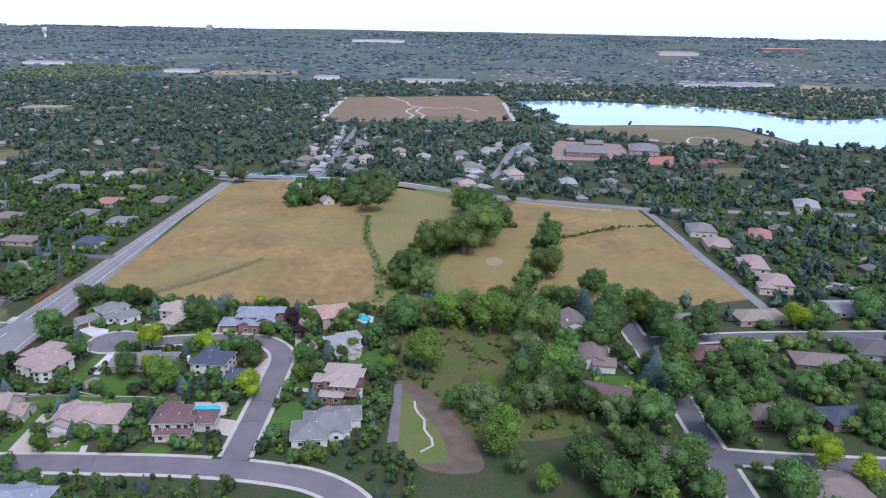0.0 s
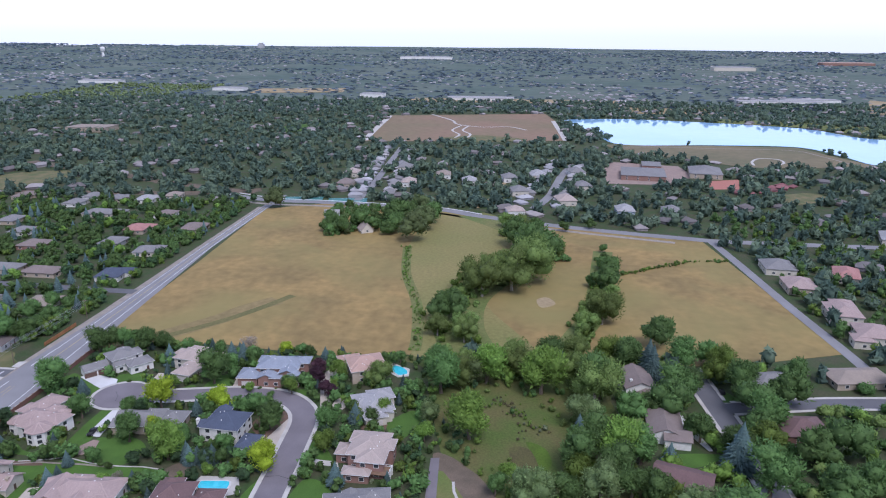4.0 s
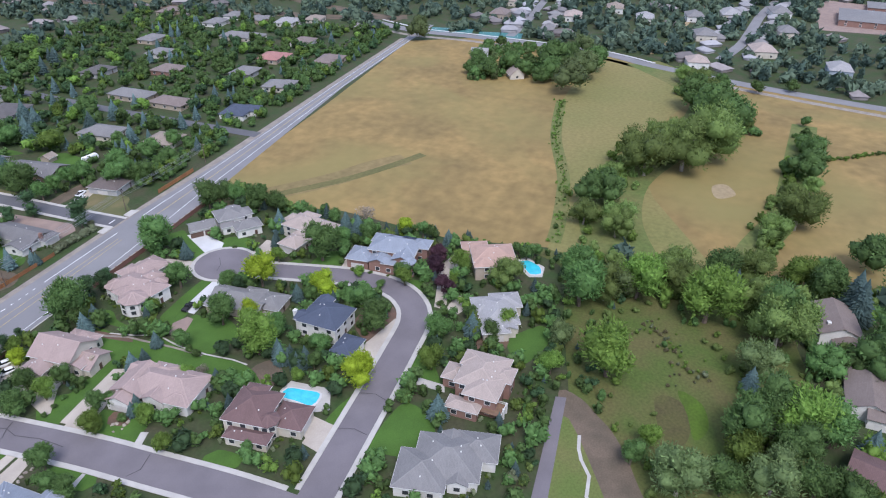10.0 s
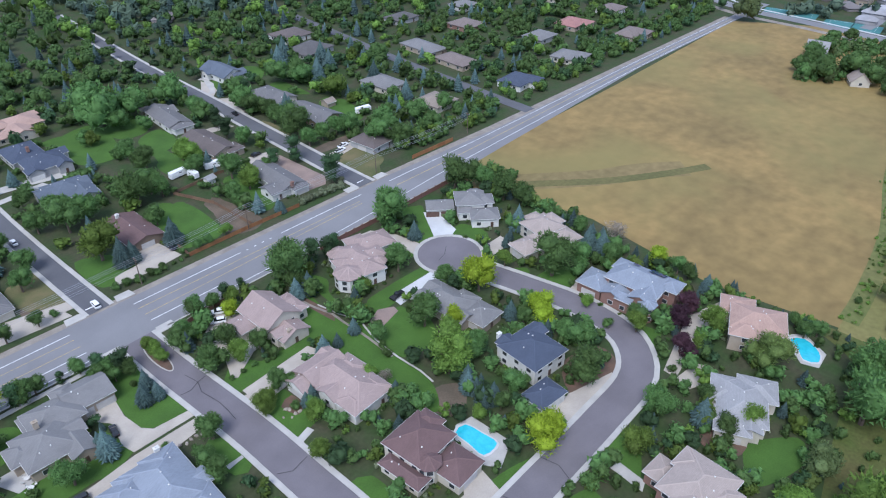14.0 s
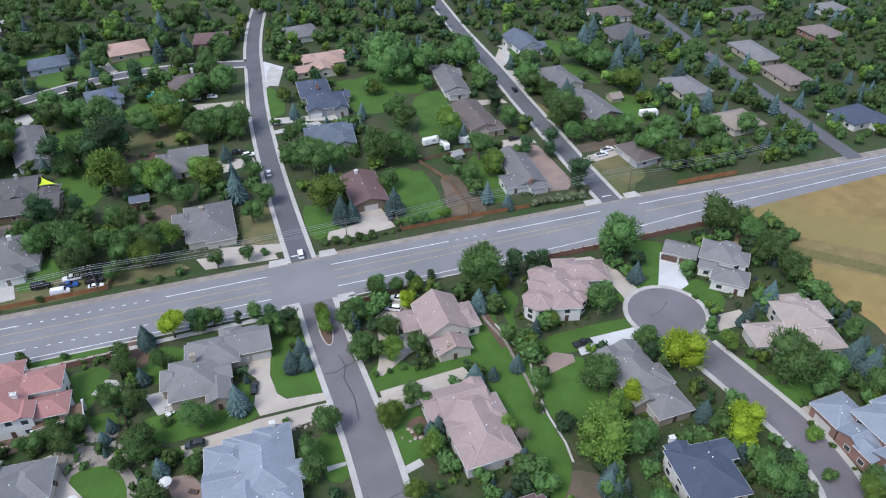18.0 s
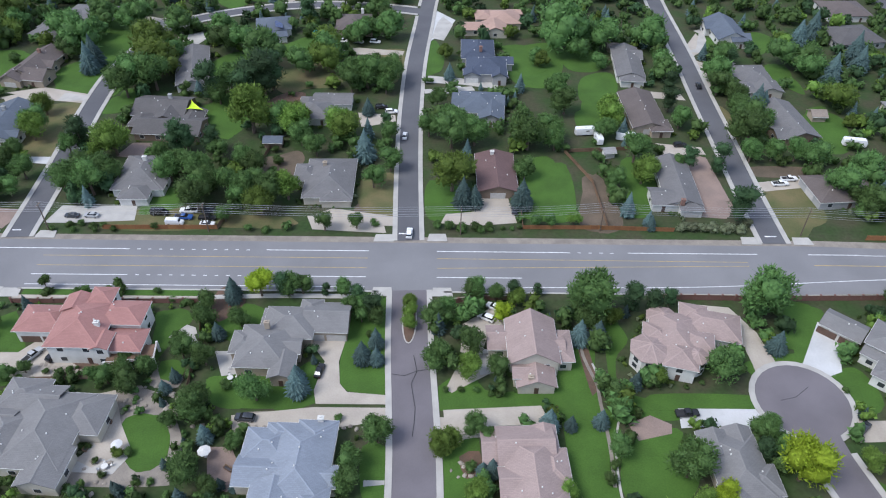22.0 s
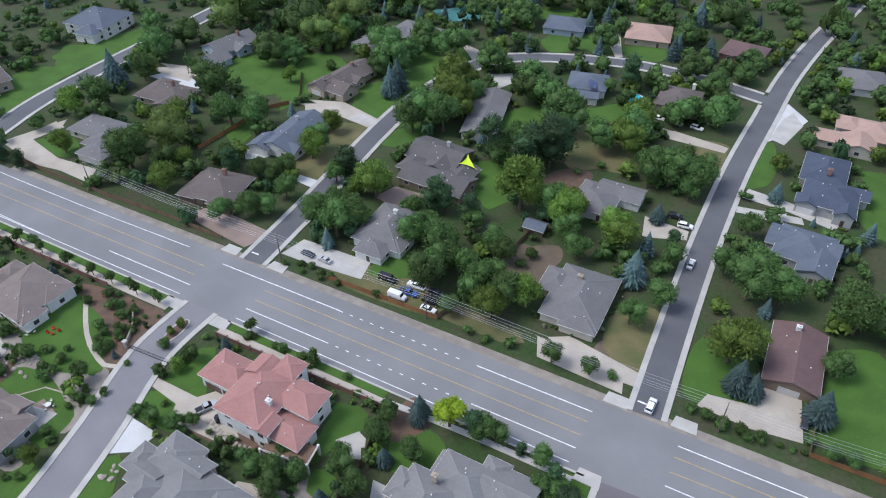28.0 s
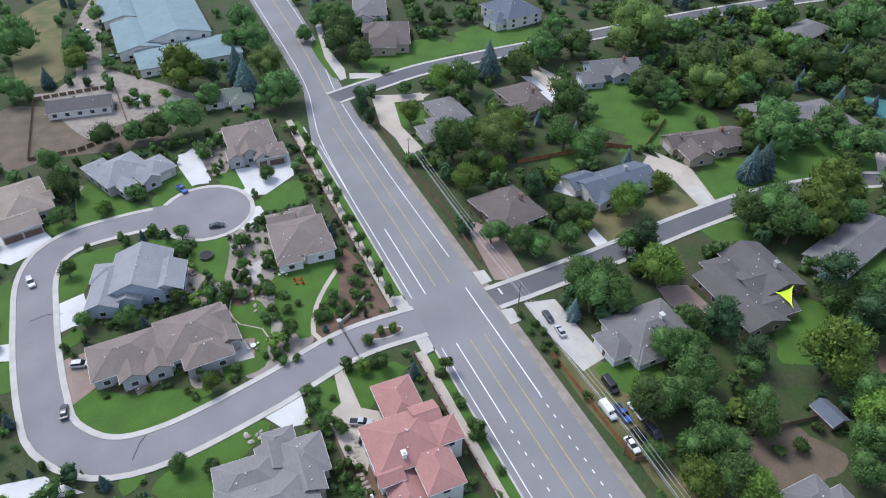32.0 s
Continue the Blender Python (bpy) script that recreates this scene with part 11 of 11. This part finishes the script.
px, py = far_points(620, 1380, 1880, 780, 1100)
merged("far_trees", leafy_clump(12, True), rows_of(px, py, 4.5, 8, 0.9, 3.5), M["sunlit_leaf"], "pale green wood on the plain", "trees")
for x0, x1, y0, y1, n in ((1830, 2600, -1150, -620, 260), (1420, 1760, -340, -110, 70), (1860, 2300, 900, 1700, 160), (1480, 1700, -760, -520, 60)):
    px, py = far_points(n, x0, x1, y0, y1)
    merged("far_houses", cottage(), rows_of(px, py, 7, 12, 0.9), far_white, "far estate of pale houses", "houses")
for pts in ([(1398, -240), (1380, -475), (1262, -441), (1281, -247)], [(1666, -860), (1470, -955), (1281, -850), (1338, -691)], [(1161, -696), (1130, -767), (1227, -820), (1263, -745)], [(1560, 200), (1560, -300), (1470, -300), (1470, 200)], [(1640, 620), (1700, 400), (1840, 420), (1780, 640)]):
    patch("far_meadow", pts, 0.9, M["pale_field"], "dry tan meadow far off on the plain", 0.9)
patch("marsh", [(1203, -393), (1112, -652), (985, -575), (1090, -500), (1150, -370)], 0.6, M["bank_grass"], "green marshy shore of the lake", 0.6, True)
patch("far_lawn", [(927, 311), (992, 266), (1046, 279), (997, 331)], 0.5, M["lawn"], "green clearing among far trees", 0.5, True)
for x, y, w, d, h, roof, wall, label in ((1535, 45, 50, 150, 7, "light", "white", "long white store with a red front far off"), (1580, 300, 40, 55, 9, "light", "white", "pale far building with a tower"), (905, 600, 40, 60, 8, "tan", "tan", "tan apartment block among far trees"), (1560, -620, 30, 190, 6, "light", "white", "long white far warehouse"), (1600, -700, 34, 120, 7, "light", "white", "pale far warehouse beyond the lake"), (1720, 700, 40, 80, 8, "light", "white", "pale far building at the wood"), (1900, 1150, 40, 120, 9, "light", "white", "pale far hall on the plain"), (2900, -900, 60, 160, 14, "light", "cream", "pale far block on the plain"), (3300, -1500, 60, 220, 12, "salmon", "brick", "red brick far block on the plain"), (3600, 400, 60, 260, 12, "light", "white", "pale far sheds on the plain")):
    b = house(label, roof, wall, 0, [(x, y, w, d, h)], pitch=0.1, windows=False, step=30, category="building", name="building")
    b.location.z = far_height(x, y)


def water_tower(x, y):
    root = tagged(empty("water_tower", pose(x, y, far_height(x, y))), "white water tower far off on the plain", "tower")
    ring = lambda r, z: [(r * math.cos(i * math.pi / 8), r * math.sin(i * math.pi / 8), z) for i in range(16)]
    v = ring(7, 0) + ring(5, 22) + ring(11, 30) + ring(11, 42) + ring(6, 47)
    f = [(k * 16 + i, k * 16 + (i + 1) % 16, k * 16 + 16 + (i + 1) % 16, k * 16 + 16 + i) for k in range(4) for i in range(16)] + [tuple(64 + i for i in range(16))]
    child("tank", mesh_of("tank", v, f, M["trim"]), root)
    child("rail", ring_mesh("rail", 11.0, 11.8, 1.2, M["metal"], 16), root, pose(0, 0, 36, 90))


water_tower(3300, 1935)
tower = tagged(empty("office_tower", pose(4500, 1560, far_height(4500, 1560))), "brown office tower on the far skyline", "building")
child("wall", box_mesh("wall", (34, 34, 30), M["wall_grey"], -5), tower)
child("roof", box_mesh("roof", (24, 24, 8), M["wall_grey"], 25), tower)


# broadleaf trees of the blocks farther off
def stand(kind, places):
    rng = np.random.default_rng(len(places) + int(abs(places[0][0])))
    rows = np.array([(x, y, r * 1.2, r * 1.14, rng.uniform(0.85, 1.0), rng.uniform(0, 6.28)) for x, y, r in places])
    for i in range(2):
        if len(rows[i::2]):
            merged("garden_trees", crown_mesh("crown", 900 + i, M["leaf_" + kind], 9, 900, 0.075, 0.9, 0.6, simple=True), rows[i::2], M["leaf_" + kind], "full broadleaf trees of the farther gardens", "trees")


stand('d', ((-152.5, 335, 5.5), (-125.5, 325, 7.3), (-115, 328, 5.0), (-75, 306, 5.2), (-58.5, 326.5, 6.2), (-48, 316, 6.0), (-11.5, 303.5, 7.0), (1.5, 328, 5.0), (13.5, 331.5, 6.2), (86.5, 319.5, 10.8), (97.5, 325, 6.1), (106.5, 322.5, 7.3), (76.5, 308, 3.6), (102, 303.5, 3.5), (126.5, 323, 7.3), (127, 301.5, 4.6), (147.5, 292.5, 5.7), (187, 295.5, 5.7), (176.5, 223, 5.6), (-306.5, 72.5, 8.4), (-295, 98, 6.0), (-335, 107, 4.0), (-280.5, 107.5, 2.9), (-262.5, 72, 5.4), (-297.5, 168.5, 6.5), (-268.5, 167.5, 6.9), (-277.5, 160.5, 5.0), (-219.5, 167.5, 7.0), (-218, 162, 5.4), (-210.5, 129, 7.1)))
stand('d', ((-229, 140.5, 4.8), (-212, 119, 5.0), (-213, 112, 4.0), (-214.5, 102, 4.4), (-287, 201.5, 5.3), (-268, 205.5, 6.3), (-274, 191, 3.8), (-242.5, 206, 4.8), (-211.5, 277.5, 7.2), (-213, 295.5, 6.1), (-235, 297.5, 5.2), (-205, 333, 5.5), (-208.5, 350.5, 5.2), (-170.5, 327, 9.2), (-167, 380, 6.0), (-152.5, 373.5, 8.1), (-173, 418, 10.1), (-140.5, 388.5, 8.0), (-159.5, 302.5, 5.5), (-167, 297.5, 6.6), (-115.5, 313.5, 7.8), (-119, 308, 4.9), (-103.5, 339, 5.9), (-97, 330.5, 3.8), (177, -111, 5.5), (144.5, -95, 6.9), (124.5, -69.5, 5.6), (129, -77.5, 4.7)))
stand('d', ((114, -90, 4.4), (113, -113, 6.0), (217, 12.5, 7.3), (335, -37, 11.8), (355, -27, 10.6), (326, -46.5, 9.9), (271.5, -78.5, 8.1), (299.5, -85, 6.2), (301, -41, 7.8), (332, -52, 6.7), (376, 100.5, 6.7), (389.5, 88, 7.6), (398, 62.5, 10.6), (396, 113.5, 6.2), (381, 113.5, 4.5), (383.5, 79, 6.0), (376, 66.5, 5.1), (382, 62, 7.4), (218.5, 5.5, 8.0), (130, -117, 7.6), (141.5, -133, 7.3), (128.5, -84, 7.6), (99, -127, 6.9), (102.5, -139.5, 8.1), (194, -92.5, 7.5), (21, -69, 6.9)))
stand('d', ((24.5, -81, 7.0), (39, -97.5, 5.9), (22, -98, 5.2), (60.5, -139.5, 7.0), (82, -138.5, 6.5), (21, -124.5, 6.9), (99.5, -179.5, 5.7), (89.5, -159, 5.6), (64, -171.5, 6.1), (168.5, -222, 8.4), (156.5, -194.5, 6.8), (60, -91.5, 8.0), (75, -125, 7.4), (54, -115.5, 7.8), (-115.5, 340.5, 6.3), (-99, 342, 6.3), (-36, 302.5, 8.2), (-20, 296, 5.8), (4, 332, 5.1), (94.5, 311.5, 5.0), (126.5, 294.5, 4.8), (156, 308.5, 5.0), (187.5, 303, 6.2), (178.5, 306.5, 6.3), (233, 290, 6.1), (193.5, 254.5, 2.7), (203, 244.5, 3.9), (194.5, 219.5, 5.6), (191.5, 206, 4.8), (212.5, 220, 4.1)))
stand('d', ((-283, 212, 6.1), (-256, 201, 6.4), (-208.5, 213, 3.0), (-214.5, 282, 6.3), (-275.5, 245, 4.6), (-271, 254.5, 3.9), (-267, 265.5, 4.0), (-122, 320, 5.2), (-81, 335, 6.3), (-55, 315, 6.2), (-86.5, 383.5, 6.3), (-82.5, 410.5, 5.3), (-45, 377, 5.8), (-63.5, 409, 7.6), (-15, 397, 5.8), (-5.5, 365.5, 5.3), (7, 356, 5.7), (12, 346.5, 4.0), (15, 372.5, 4.6), (0.5, 422, 7.1), (-3, 327.5, 3.9), (9, 301.5, 3.6), (179.5, -76.5, 5.3), (138.5, -114.5, 5.0), (163.5, -143.5, 5.3), (355, -48, 5.0), (400, -42, 5.0), (399, -63, 4.0)))
stand('d', ((410, -84, 4.0), (310, -80, 4.0), (286, -83, 4.0), (276, -70, 3.5), (328, -84, 3.0), (348, -86, 3.0), (397, 114, 4.0), (386, 105, 4.0), (396, 91, 4.0), (384, 83, 3.0), (406, 80, 5.0), (443, 117, 4.0), (453, 111, 4.0), (420, 113, 5.0), (426, 55, 7.0), (415, 38, 8.0), (411, 57, 7.0)))
stand('l', ((-83, 307.5, 8.2), (-80.5, 346, 3.1), (78.5, 306, 3.3), (187.5, 269.5, 6.0), (187.5, 259, 2.5), (-284.5, 95, 4.7), (-249.5, 134, 8.5), (-151, 326, 4.8), (-80.5, 300.5, 7.8), (168.5, -112, 5.3), (73, -73, 4.5), (77, -192.5, 8.5), (104, -112.5, 6.6), (-87.5, 315, 4.8), (-75.5, 292.5, 7.4), (-12, 313, 6.3), (38.5, 312, 3.4), (188.5, 275, 3.7), (232, 309, 3.1), (-205.5, 264, 4.8), (-176.5, 305, 4.5), (-10.5, 297.5, 6.4), (158.5, -109, 5.3)))
stand('m', ((361.5, 46, 10.6), (393, 43, 9.3), (451, 174.5, 8.5), (450, 50, 7.0), (394, 41, 7.0)))
